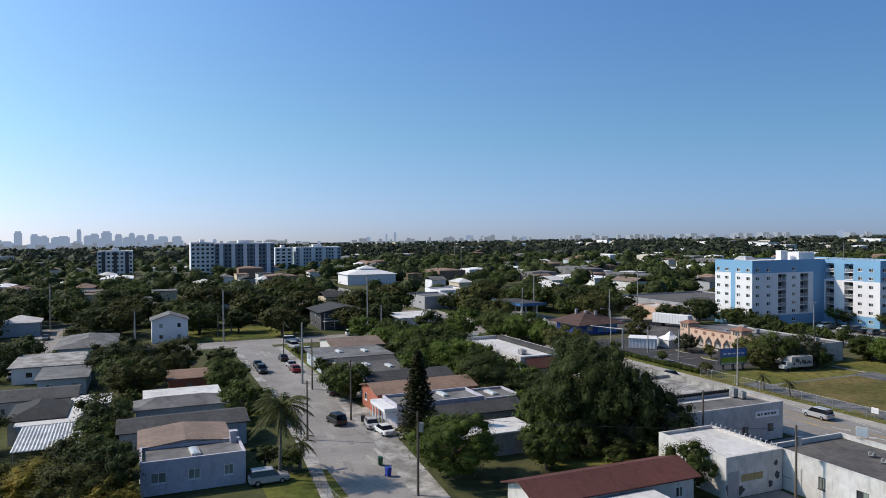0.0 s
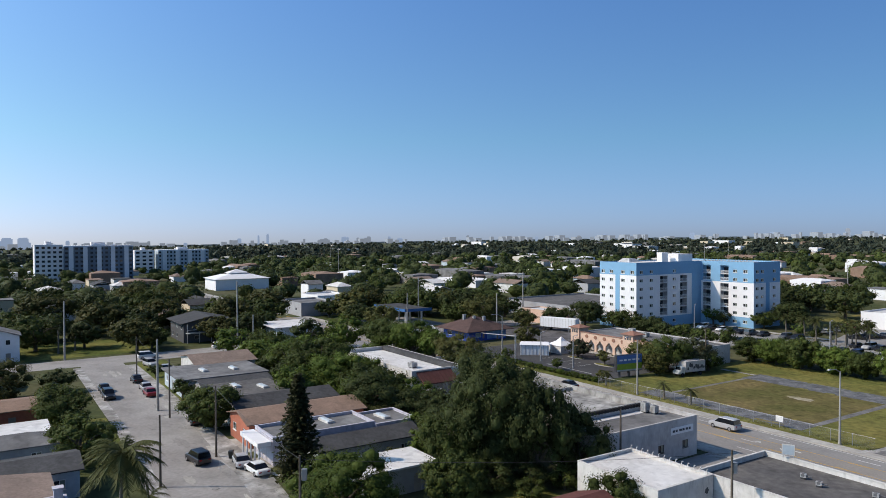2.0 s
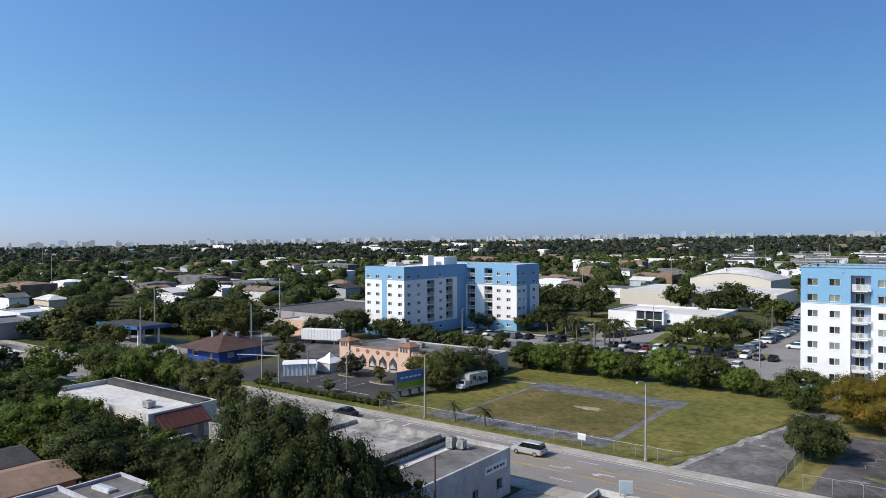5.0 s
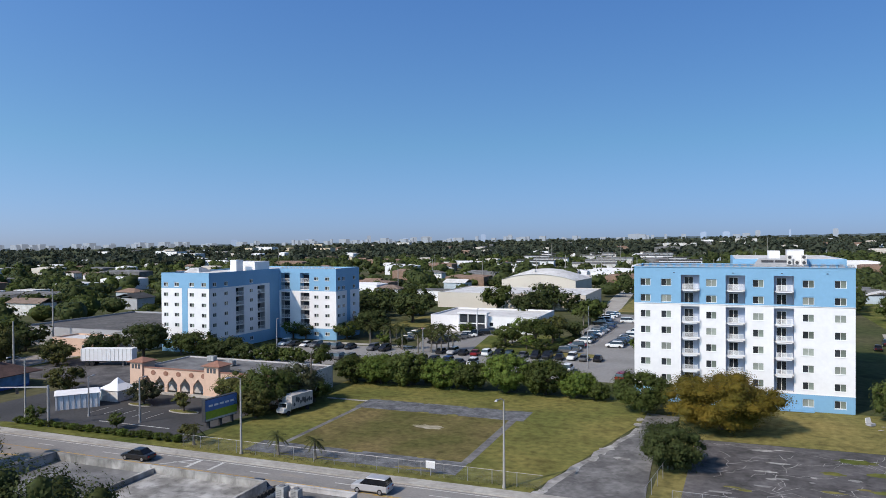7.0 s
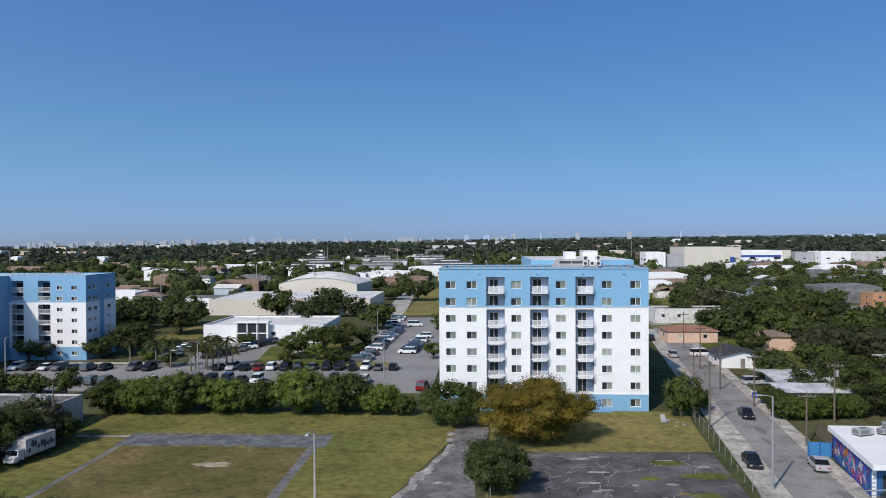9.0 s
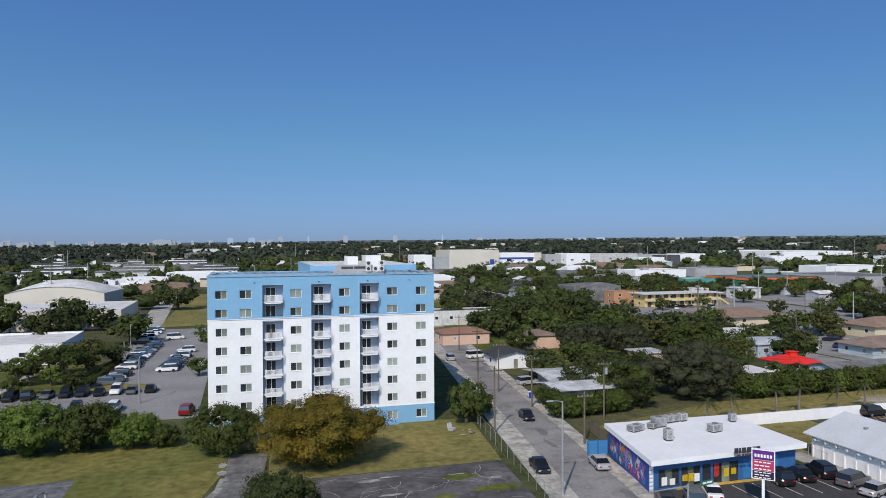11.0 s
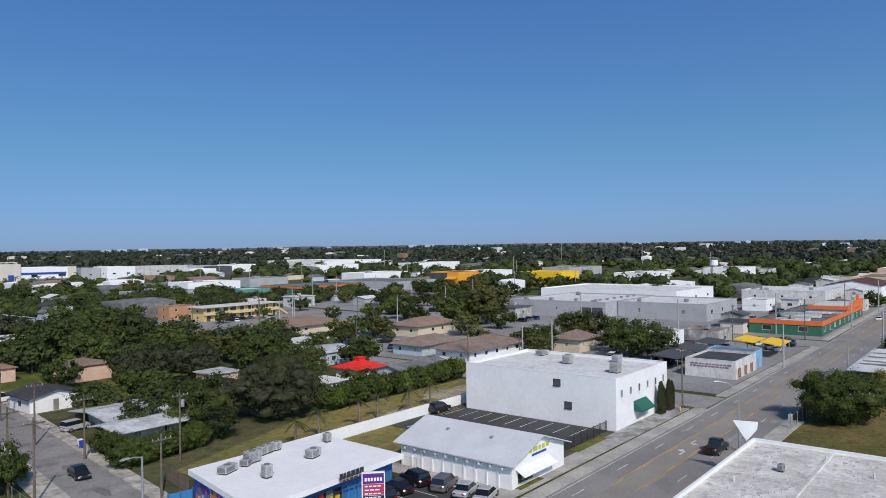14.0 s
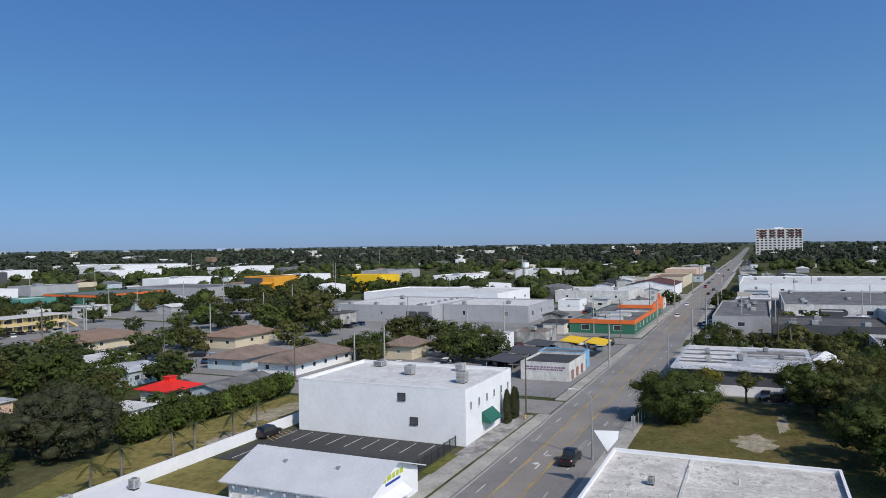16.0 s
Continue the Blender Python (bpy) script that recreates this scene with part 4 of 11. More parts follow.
g = Shape()
rings_ = [3, 100, 200, NEAR] + [NEAR + 15 * k for k in range(1, 30)] + [700 * 1.12**k for k in range(18)]
for ra, rb in zip(rings_, rings_[1:]):
    for k in range(120):
        ca, sa, cb, sb = math.cos(k * math.tau / 120), math.sin(k * math.tau / 120), math.cos((k + 1) * math.tau / 120), math.sin((k + 1) * math.tau / 120)
        g.quad((10 + ra * ca, 5 + ra * sa, 0), (10 + rb * ca, 5 + rb * sa, 0), (10 + rb * cb, 5 + rb * sb, 0), (10 + ra * cb, 5 + ra * sb, 0))
g.quad(*[(10 + 3 * math.cos(k * math.tau / 120), 5 + 3 * math.sin(k * math.tau / 120), 0) for k in range(120)])
solid("ground", g, GROUND, "flat dry ground with scrub and thin grass", "ground", kind="structure")


def strip(name, pts, half, z, material, label, category="road", thick=0.05):
    """A band along a line of points."""
    s = Shape()
    rows = []
    for (xa, ya), (xb, yb) in zip(pts, pts[1:]):
        n = max(1, int(math.hypot(xb - xa, yb - ya) / 40))
        for j in range(n):
            xs, ys = (xa + (xb - xa) * j / n, xa + (xb - xa) * (j + 1) / n), (ya + (yb - ya) * j / n, ya + (yb - ya) * (j + 1) / n)
            TAKEN.append((min(xs) - (half if abs(yb - ya) > abs(xb - xa) else 0), min(ys) - (half if abs(xb - xa) > abs(yb - ya) else 0), max(xs) + (half if abs(yb - ya) > abs(xb - xa) else 0), max(ys) + (half if abs(xb - xa) > abs(yb - ya) else 0)))
    for k, (x, y) in enumerate(pts):
        a = Vector(pts[max(k - 1, 0)])
        b = Vector(pts[min(k + 1, len(pts) - 1)])
        w = (b - a).normalized()
        n = Vector((-w.y, w.x))
        p = Vector((x, y))
        rows.append((p + n * half, p - n * half))
    for (a, b), (c, d) in zip(rows, rows[1:]):
        s.loft([[(*a, z - thick), (*b, z - thick), (*b, z), (*a, z)], [(*c, z - thick), (*d, z - thick), (*d, z), (*c, z)]])
    return solid(name, s, material, label, category, kind="structure")


def ave(y):
    """A line along the avenue, y metres from the world's x axis at its straight part."""
    return [(x, y + 0.005 * max(0, x - 100)) for x in list(range(-1500, 701, 50)) + list(range(900, 2900, 200))]


strip("avenue", ave(60.2), 6.4, 0.02, ASPHALT, "wide sun-bleached asphalt avenue with five lanes")
strip("turn_lane", ave(60.75), 1.5, 0.026, TURN_LANE, "worn tan middle turning lane of the avenue", thick=0.02)
for y0, y1, n in ((66.6, 68.6, "north"), (51.2, 53.8, "south")):
    for xa, xb in ((-1500, -158), (-136, 30.5), (42.5, 124), (136, 216), (232, 420), (420, 700), (700, 1100)):
        if n == "south" and xa == 42.5:
            xb = 124
        dy = 0.005 * max(0, (xa + xb) / 2 - 100)
        slab("pavement_" + n, rect(xa, y0 + dy, xb, y1 + dy), -0.05, 0.15, CONCRETE, "pale concrete pavement with a raised kerb along the avenue", "pavement")


def paint(name, pts, z, material, label):
    s = Shape()
    for p in pts:
        s.loft([[(x, y, z - 0.01) for x, y in p], [(x, y, z) for x, y in p]])
    return solid(name, s, material, label, "road marking", kind="structure")


def bent(x0, x1, y, half):
    k = 0.005 * max(0, (x0 + x1) / 2 - 100)
    return rect(x0, y - half + k, x1, y + half + k)


paint("lane_line_yellow", [bent(x, x + 40, y, 0.06) for x in range(-400, 900, 40) for y in (62.45, 59.05) if not 26 < x < 44] + [bent(x, x + 3, y, 0.05) for x in range(-300, 500, 9) for y in (62.2, 59.3)], 0.036, LINE_Y, "solid and dashed yellow lines of the turning lane")
paint("lane_line_white", [bent(x, x + 3, y, 0.07) for x in range(-300, 500, 12) for y in (64.3, 56.6)], 0.034, LINE_W, "dashed white lane lines")
paint("edge_line_white", [bent(x, x + 40, y, 0.06) for x in range(-400, 700, 40) for y in (66.1,)], 0.034, LINE_W, "solid white edge line")


def arrow(x, y, flip):
    f = -1 if flip else 1
    pts = [[(x, y - 0.12 * f), (x + 2.0 * f, y - 0.12 * f), (x + 2.0 * f, y + 0.12 * f), (x, y + 0.12 * f)],
           [(x + 1.95 * f, y - 0.12 * f), (x + 2.25 * f, y), (x + 2.35 * f, y + 0.4 * f), (x + 2.1 * f, y + 0.4 * f), (x + 1.95 * f, y + 0.12 * f)],
           [(x + 1.6 * f, y + 0.38 * f), (x + 2.85 * f, y + 0.38 * f), (x + 2.22 * f, y + 1.15 * f)]]
    paint("turn_arrow", pts, 0.04, LINE_W, "white left-turn arrow in the middle lane")


for ax in (-26, 95, 230):
    arrow(ax, 60.5, False)
    arrow(ax + 8.5, 61.2, True)
paint("stop_bar", [rect(-57, 62.9, -56.5, 66.2), rect(-53.5, 62.9, -53.1, 66.2), [(-61, 62.8), (-60.6, 62.8), (-56.9, 66.2), (-57.3, 66.2)], [(-50, 54.6), (-49.5, 54.6), (-45, 59), (-45.5, 59)]], 0.034, LINE_W, "white crossing bars painted across the avenue")

# side street between the tall block and the painted shop
def side(y, off):
    return (37.2 + 0.142 * (y - 88) + off, y)


strip("side_street", [side(67, 0), side(260, 0), side(430, 0)], 3.3, 0.02, SIDE_ASPHALT, "worn grey side street running away from the avenue")
slab("verge_west", [side(69.2, -6.6), side(69.2, -3.3), side(230, -3.3), side(230, -6.6)], -0.05, 0.055, SANDY, "pale dusty concrete verge beside the side street", "verge")
slab("pavement_side", [side(69.2, 3.3), side(69.2, 5.4), side(230, 5.4), side(230, 3.3)], -0.05, 0.13, SANDY, "concrete pavement with a kerb along the side street", "pavement")
strip("cross_street", [(130, 67), (131, 220), (136, 420)], 5.2, 0.018, STREET, "pale asphalt cross street meeting the avenue")
strip("cross_street_far", [(223, 67), (229, 200), (235, 300), (240, 480)], 7, 0.018, STREET, "wide pale cross street further along the avenue")
strip("cross_street_south", [(223, 53), (221, -120)], 5.5, 0.018, STREET, "pale cross street south of the avenue")
strip("left_street", [(-147, -7.2), (-80, -7.4), (-50, -8.6), (-20, -11.8), (60, -20)], 4.4, 0.018, STREET, "sun-bleached residential street with patched asphalt")
slab("verge_left", [(-140, -13.3), (-80, -13.5), (-50, -14.8), (-28, -16.6), (-28, -15.2), (-50, -12.9), (-80, -11.8), (-140, -11.6)], -0.05, 0.05, CONCRETE_OLD, "dusty pale verge along the residential street", "verge")
slab("verge_right", [(-138, -2.8), (-80, -3.0), (-50, -4.3), (-20, -7.4), (-20, -3.6), (-50, -0.6), (-138, -0.6)], -0.05, 0.05, CONCRETE_OLD, "broken pale concrete verge and footway", "verge")
for xa, xb, yb in ((-93, -86, 6), (-84, -74, 5.5), (-66.5, -59, 3), (-56, -47, 6)):
    slab("driveway", rect(xa, -0.6, xb, yb), -0.05, 0.055, CONCRETE, "pale concrete driveway slab in front of a house", "driveway")
strip("cross_street_west", [(-147, -140), (-147.5, 20), (-147, 53.5)], 5.5, 0.016, STREET, "pale cross street at the end of the houses")
strip("cross_street_north", [(-147, 67), (-149, 130)], 6, 0.016, STREET, "cross street north of the avenue")
strip("west_street", [(-152, -57), (-215, -61)], 4, 0.018, STREET, "side street between the trees")

# the open field and old slabs
slab("field", [(-64, 68.6), (-13.8, 68.6), (-3.5, 110), (-3, 119), (-64, 119)], -0.05, 0.03, FIELD_GRASS, "patchy dry grass of the open field", "lawn")
slab("old_slab_north", rect(-52, 99, -22.3, 105.3), -0.05, 0.05, SLAB_OLD, "cracked grey asphalt strip of a vanished building", "old slab")
slab("old_slab_south", rect(-54.5, 71.6, -23.6, 76.6), -0.05, 0.05, SLAB_OLD, "cracked grey asphalt strip along the fence", "old slab")
slab("old_kerb_west", rect(-51.5, 76.6, -50.7, 99), -0.05, 0.045, LOT_WORN, "narrow old concrete strip in the grass", "old slab")
slab("old_kerb_east", rect(-24.6, 76.6, -23.4, 99), -0.05, 0.045, LOT_WORN, "narrow old concrete strip in the grass", "old slab")
slab("old_kerb_back", rect(-60, 103.2, -52, 104.0), -0.05, 0.05, CONCRETE_OLD, "narrow old concrete strip in the grass", "old slab")


def blotch(name, x, y, rx, ry, z, material, label, seed, kind="structure"):
    rng = random.Random(seed)
    n = 22
    pts = []
    for k in range(n):
        f = rng.uniform(0.65, 1.1)
        pts.append((x + rx * f * math.cos(k * math.tau / n), y + ry * f * math.sin(k * math.tau / n)))
    return slab(name, pts, z - 0.03, z, material, label, "bare patch", kind)


slab("inner_field", rect(-50.5, 76.7, -24.7, 98.9), -0.05, 0.036, DRY, "brownish dry grass inside the old concrete strips", "lawn")
blotch("bare_patch", -35, 91.2, 2.8, 1.2, 0.042, SAND, "bare pale sandy patch in the grass", 3)
slab("access_drive", [(-12.8, 66.7), (-1.2, 66.7), (-1.8, 88), (0.5, 110), (-4.6, 111), (-5.2, 97), (-8.5, 86)], -0.05, 0.06, LOT_WORN, "old asphalt drive with ragged pale edges leading off the avenue", "drive")
slab("drive_edge", [(-14.0, 66.7), (-12.8, 66.7), (-8.5, 86), (-5.2, 97), (-5.0, 101), (-5.5, 101), (-6.0, 97), (-7.2, 93.6), (-7.6, 91), (-9.4, 86.8), (-9.4, 84.4), (-11.2, 79.5), (-11.3, 77.4), (-12.6, 73.5), (-12.7, 71)], -0.05, 0.05, CONCRETE_OLD, "pale crumbling edge of the asphalt drive", "drive")
slab("grass_middle", [(-1.1, 69.2), (2.2, 69.2), (3.2, 98), (29.8, 98.5), (32.6, 121), (-3.3, 121), (0.6, 110)], -0.05, 0.03, LAWN, "dry grass between the drive and the tall block", "lawn")
slab("old_car_park", [(2.2, 69.3), (27.4, 69.3), (29.6, 98.2), (3.2, 97.6)], -0.05, 0.05, LOT_OLD, "cracked dark asphalt of a disused car park", "car park")
crack_rng = random.Random(5)
cracks = Shape()
for k in range(40):
    x, y = crack_rng.uniform(4, 27), crack_rng.uniform(71, 97)
    a = crack_rng.choice((0, 90, 5, 85, 40))
    for j in range(crack_rng.randint(3, 8)):
        a2 = radians(a + crack_rng.uniform(-50, 50))
        nx, ny = x + 1.3 * math.cos(a2), y + 1.3 * math.sin(a2)
        if 3.4 < nx < 28 and 70 < ny < 97.4:
            w = crack_rng.uniform(0.015, 0.055)
            px, py = -math.sin(a2) * w, math.cos(a2) * w
            cracks.quad((x - px, y - py, 0.056), (nx - px, ny - py, 0.056), (nx + px, ny + py, 0.056), (x + px, y + py, 0.056))
        x, y = nx, ny
solid("asphalt_cracks", cracks, CONCRETE_OLD, "pale sand-filled cracks across the old asphalt", "cracks", kind="stuff")
for n, (x, y, rx, ry) in enumerate(((22.5, 93.5, 2.6, 1.2), (26, 88.5, 3.4, 1.3), (19, 87.5, 1.6, 0.8), (24, 82, 2.0, 0.9), (25.5, 78.5, 2.2, 1.2))):
    blotch("weed_patch", x, y, rx, ry, 0.06, LAWN_GREEN, "weeds growing through the broken asphalt", 40 + n)
blotch("bare_patch", -5.5, 85, 1.2, 0.7, 0.066, CONCRETE_OLD, "pale concrete patch in the asphalt drive", 12)
blotch("bare_patch", 11.5, 95, 1.7, 0.6, 0.056, CONCRETE_OLD, "pale worn patch in the old asphalt", 14)

# car parks
slab("plaza_car_park", rect(-113, 71.5, -66, 99), -0.05, 0.03, LOT_DARK, "smooth dark asphalt car park of the arcaded building", "car park")
slab("plaza_verge", rect(-100, 69.2, -64, 71.5), -0.05, 0.05, LAWN_GREEN, "green grass verge behind the pavement", "lawn")
slab("plaza_back", rect(-140, 99, -98.5, 124), -0.05, 0.03, LOT_OLD, "dark grey asphalt yard behind the arcade", "car park")
paint("stall_lines", [rect(x, 80.5, x + 0.1, 84.5) for x in range(-92, -78, 3)] + [rect(-86, 76.8, -72, 76.95)], 0.04, LINE_W, "thin white parking lines")
slab("big_car_park", [(-108, 134), (-10, 134), (-10, 262), (-33, 262), (-33, 162), (-52, 162), (-50, 205), (-80, 205), (-68, 162), (-108, 162)], -0.05, 0.03, LOT_GREY, "large grey asphalt car park full of cars", "car park")
slab("office_lawn", [(-52.5, 160.5), (-34.5, 161.5), (-31.6, 196), (-44, 197), (-57, 192)], -0.05, 0.06, LAWN_GREEN, "green lawn in front of the white office", "lawn")
slab("lawn_path", [(-49.6, 160.6), (-47.4, 160.7), (-46.2, 176), (-46.6, 195), (-48.4, 195), (-48, 176.5)], -0.05, 0.075, CONCRETE, "pale concrete path winding over the lawn", "path")
slab("parking_island", [(-33.8, 160.8), (-21, 161.4), (-20.2, 165.6), (-29.5, 168.2), (-33.2, 167)], 0, 0.16, LAWN, "kerbed grass island between parking rows", "lawn")
slab("block_lawn", rect(-96, 205, -70, 250), -0.05, 0.04, LAWN, "dry lawn beside the blue and white block", "lawn")
slab("block_path", rect(-100, 163.5, -70, 166), -0.05, 0.06, CONCRETE, "pale concrete footpath beside the car park", "path")
slab("grass_far", rect(-30, 270, 40, 420), -0.05, 0.03, LAWN, "open dry grass field behind the tall block", "lawn")
strip("far_drive", [(-33, 262), (-40, 420)], 4, 0.03, CONCRETE, "pale concrete drive into the distance", "drive")
slab("shop_car_park", [(41.5, 69.2), (68.5, 69.2), (68.5, 82), (43, 82)], -0.05, 0.03, LOT_DARK, "dark asphalt forecourt with parked cars", "car park")
paint("stall_lines", [rect(x, 76.5, x + 0.1, 81.5) for x in (52, 54.7, 57.4, 60.1, 62.8)], 0.04, LINE_W, "white parking lines on dark asphalt")
slab("hall_verge", rect(68.5, 72.2, 83.5, 103.6), -0.05, 0.04, LAWN, "thin grass round the white hall", "lawn")
slab("hall_apron", rect(69.6, 69.2, 101, 72.2), -0.05, 0.1, CONCRETE, "broad pale concrete apron beside the avenue", "pavement")
slab("hall_path", rect(66.5, 69.2, 69.6, 90), -0.05, 0.06, CONCRETE, "pale concrete path along the hall", "path")
slab("hall_car_park", rect(84, 74.5, 101, 103), -0.05, 0.045, LOT_DARK, "black asphalt car park with white stall lines", "car park")
paint("stall_lines", [rect(95, y, 100.3, y + 0.12) for y in range(77, 102, 3)] + [rect(84.6, 100.5, 92, 100.65)], 0.056, LINE_W, "white stall lines on black asphalt")
paint("hatching", [[(x, 100.8), (x + 0.15, 100.8), (x + 1.1, 102.6), (x + 0.95, 102.6)] for x in (94, 95, 96, 97, 98, 99)], 0.056, LINE_Y, "yellow hatched lines in the corner of the car park")
slab("back_field", [(50, 104.6), (123, 104.6), (123, 119), (78, 119), (50, 110)], -0.05, 0.03, LAWN, "long strip of dry grass behind the shops", "lawn")
blotch("bare_patch", 110, 112, 9, 3.4, 0.038, SAND, "bare pale ground in the grass strip", 20)
blotch("bare_patch", 93, 109, 5, 1.8, 0.038, SAND, "bare pale ground by the wall", 22)
blotch("bare_patch", 66, 107.5, 2.4, 1.0, 0.038, SAND, "bare pale ground in the grass strip", 24)
slab("grass_lot", rect(91, 18, 145, 51.2), -0.05, 0.03, DRY, "dry grass lot beside the avenue", "lawn")
blotch("bare_patch", 118, 35, 5, 3.2, 0.038, SAND, "bare sandy patch worn into the grass lot", 26)
blotch("bare_patch", 131, 31, 8, 1.0, 0.038, SAND, "sandy track worn into the grass lot", 28)
slab("paving", rect(146, 18, 158, 34), -0.05, 0.03, LOT_GREY, "grey asphalt yard behind the long shed", "yard")
slab("front_lawn", rect(-140, -0.6, -94, 6), -0.05, 0.035, LAWN_GREEN, "grass in front of the houses", "lawn")
slab("far_lawn", rect(-185, -26, -156, 9), -0.05, 0.03, LAWN_GREEN, "green lawn at the end of the street", "lawn")
slab("lawn", rect(-38, -22, -28, -13.6), -0.05, 0.035, LAWN_GREEN, "grass by the corner house", "lawn")
slab("lawn", rect(-90, -26, -64, -13.6), -0.05, 0.035, LAWN_GREEN, "rough grass front yards", "lawn")
slab("lawn", rect(-36, 12, -18, 24), -0.05, 0.035, LAWN_GREEN, "rough grass under the big tree", "lawn")
slab("shop_yard", rect(-24.5, 50, -8, 53.8), -0.05, 0.04, CONCRETE_OLD, "stained concrete forecourt beside the avenue", "yard")
slab("shop_yard", rect(-24.5, 33, -12.5, 50), -0.05, 0.035, LOT_GREY, "grey asphalt side yard between the shops", "yard")
slab("loading_yard", rect(-10, 22, 6, 31.8), -0.05, 0.035, LOT_GREY, "grey concrete yard in front of the white shed", "yard")
slab("paving", rect(137, 120, 222, 300), -0.05, 0.02, LOT_GREY, "grey asphalt yards between the low buildings", "yard")
slab("paving", rect(230, 112, 340, 420), -0.05, 0.02, LOT_GREY, "grey asphalt yards between the warehouses", "yard")
slab("paving", rect(138, 69.4, 215, 118), -0.05, 0.025, LOT_GREY, "grey asphalt yards behind the shops", "yard")
slab("paving", rect(232, 69.6, 420, 112), -0.05, 0.025, LOT_GREY, "grey asphalt yards behind the shops", "yard")
slab("paving", rect(150, -40, 420, 50), -0.05, 0.02, LOT_GREY, "grey asphalt yards south of the avenue", "yard")
slab("rough_grass", rect(54, 160, 100, 420), -0.05, 0.015, LAWN_GREEN, "rough grass between the trees", "lawn")

# kerbed islands and yellow kerbs
for x, y, rx, ry in ((-77.2, 86, 3.0, 1.0), (-88, 87.6, 2.6, 0.9), (-106, 91.6, 2.6, 1.2)):
    slab("parking_island", [(x + rx * math.cos(k * math.tau / 20), y + ry * math.sin(k * math.tau / 20)) for k in range(20)], 0, 0.16, CONCRETE, "raised kerb round a planted island", "kerb")
    slab("island_soil", [(x + (rx - 0.2) * math.cos(k * math.tau / 20), y + (ry - 0.2) * math.sin(k * math.tau / 20)) for k in range(20)], 0.1, 0.19, LAWN, "dry grass on a parking island", "lawn")
slab("yellow_kerb", rect(45, 82.1, 60, 82.5), 0, 0.16, LINE_Y, "yellow painted kerb in front of the shop", "kerb")
slab("arcade_path", rect(-97, 95.6, -62, 97.6), -0.05, 0.12, CONCRETE, "pale concrete path along the arcade", "path")

edge_rng = random.Random(17)
for k in range(14):
    f = edge_rng.random()
    y_ = 68 + 40 * f
    x_ = (-13.4 + 4.7 * (y_ - 67) / 19) if y_ < 86 else (-8.8 + 3.4 * (y_ - 86) / 12 if y_ < 98 else -5.2)
    blotch("bare_patch", x_ + edge_rng.uniform(-0.3, 0.5), y_, edge_rng.uniform(0.3, 0.8), edge_rng.uniform(0.5, 1.4), 0.066 + 0.0015 * k, CONCRETE_OLD, "pale crumbled edge of the asphalt drive", 100 + k)
for k in range(26):
    x_, y_ = edge_rng.uniform(4, 27), edge_rng.uniform(71, 96.5)
    blotch("bare_patch", x_, y_, edge_rng.uniform(0.3, 1.5), edge_rng.uniform(0.15, 0.5), 0.058 + 0.0008 * k, (CONCRETE_OLD, LAWN, LOT_GREY)[k % 3], "pale worn patch in the old asphalt" if k % 3 != 1 else "weeds growing through the broken asphalt", 130 + k)
for k in range(16):
    x_ = edge_rng.uniform(-50, -25)
    y_ = edge_rng.choice((72.3, 76.5, 99.1, 105.2)) + edge_rng.uniform(-0.4, 0.4)
    blotch("weed_patch", x_, y_, edge_rng.uniform(0.5, 1.8), edge_rng.uniform(0.2, 0.6), 0.056 + 0.0008 * k, LAWN, "grass creeping over the old asphalt strip", 160 + k)
patch_rng = random.Random(23)
for k in range(34):
    x_ = patch_rng.uniform(-140, -26)
    yc = -7.3 if x_ < -70 else -7.3 - 4.4 * ((x_ + 70) / 50) ** 1.4
    y_ = yc + patch_rng.choice((-3.6, -1.5, 0.5, 2.0, 3.7)) + patch_rng.uniform(-0.5, 0.5)
    blotch("asphalt_patch", x_, y_, patch_rng.uniform(0.6, 3.0), patch_rng.uniform(0.3, 0.9), 0.026 + 0.0008 * k, (STREET_PATCH, CONCRETE, STREET_PATCH)[k % 3], "worn repair patch in the street surface", 200 + k)
for k in range(30):
    y_ = patch_rng.uniform(72, 200)
    off = patch_rng.choice((-3.4, -1.6, 0, 1.6, 3.2)) + patch_rng.uniform(-0.4, 0.4)
    blotch("asphalt_patch", side(y_, off)[0], y_, patch_rng.uniform(0.3, 0.9), patch_rng.uniform(0.6, 2.6), 0.028 + 0.0008 * k, (SIDE_PATCH, STREET_PATCH, SIDE_PATCH)[k % 3], "worn repair patch in the street surface", 240 + k)
for k in range(40):
    x_ = patch_rng.uniform(-90, 240)
    y_ = patch_rng.choice((55.2, 57, 59, 62.6, 64.6)) + patch_rng.uniform(-0.5, 0.5)
    L_ = patch_rng.uniform(2, 14)
    w_ = patch_rng.uniform(0.1, 0.5)
    slab("asphalt_patch", rect(x_, y_ - w_, x_ + L_, y_ + w_), 0.0, 0.0275 + 0.0001 * k, (STREET_PATCH, STREET, TURN_LANE)[k % 3], "long seam and repair strip in the avenue", "road patch")


# ---- the blue and white apartment blocks ----
B2_X0, B2_X1, B2_Y, B2_H = -7.7, 26.7, 120.9, 23.5
SPAN = B2_X1 - B2_X0
block = thing("apartment_block", pose((B2_X0 + B2_X1) / 2, B2_Y, 0), "white and sky-blue eight-storey apartment block with balconies", "apartment block")


def u(px):
    """A place along the front, from the share of its length."""
    return (px - 0.5) * SPAN


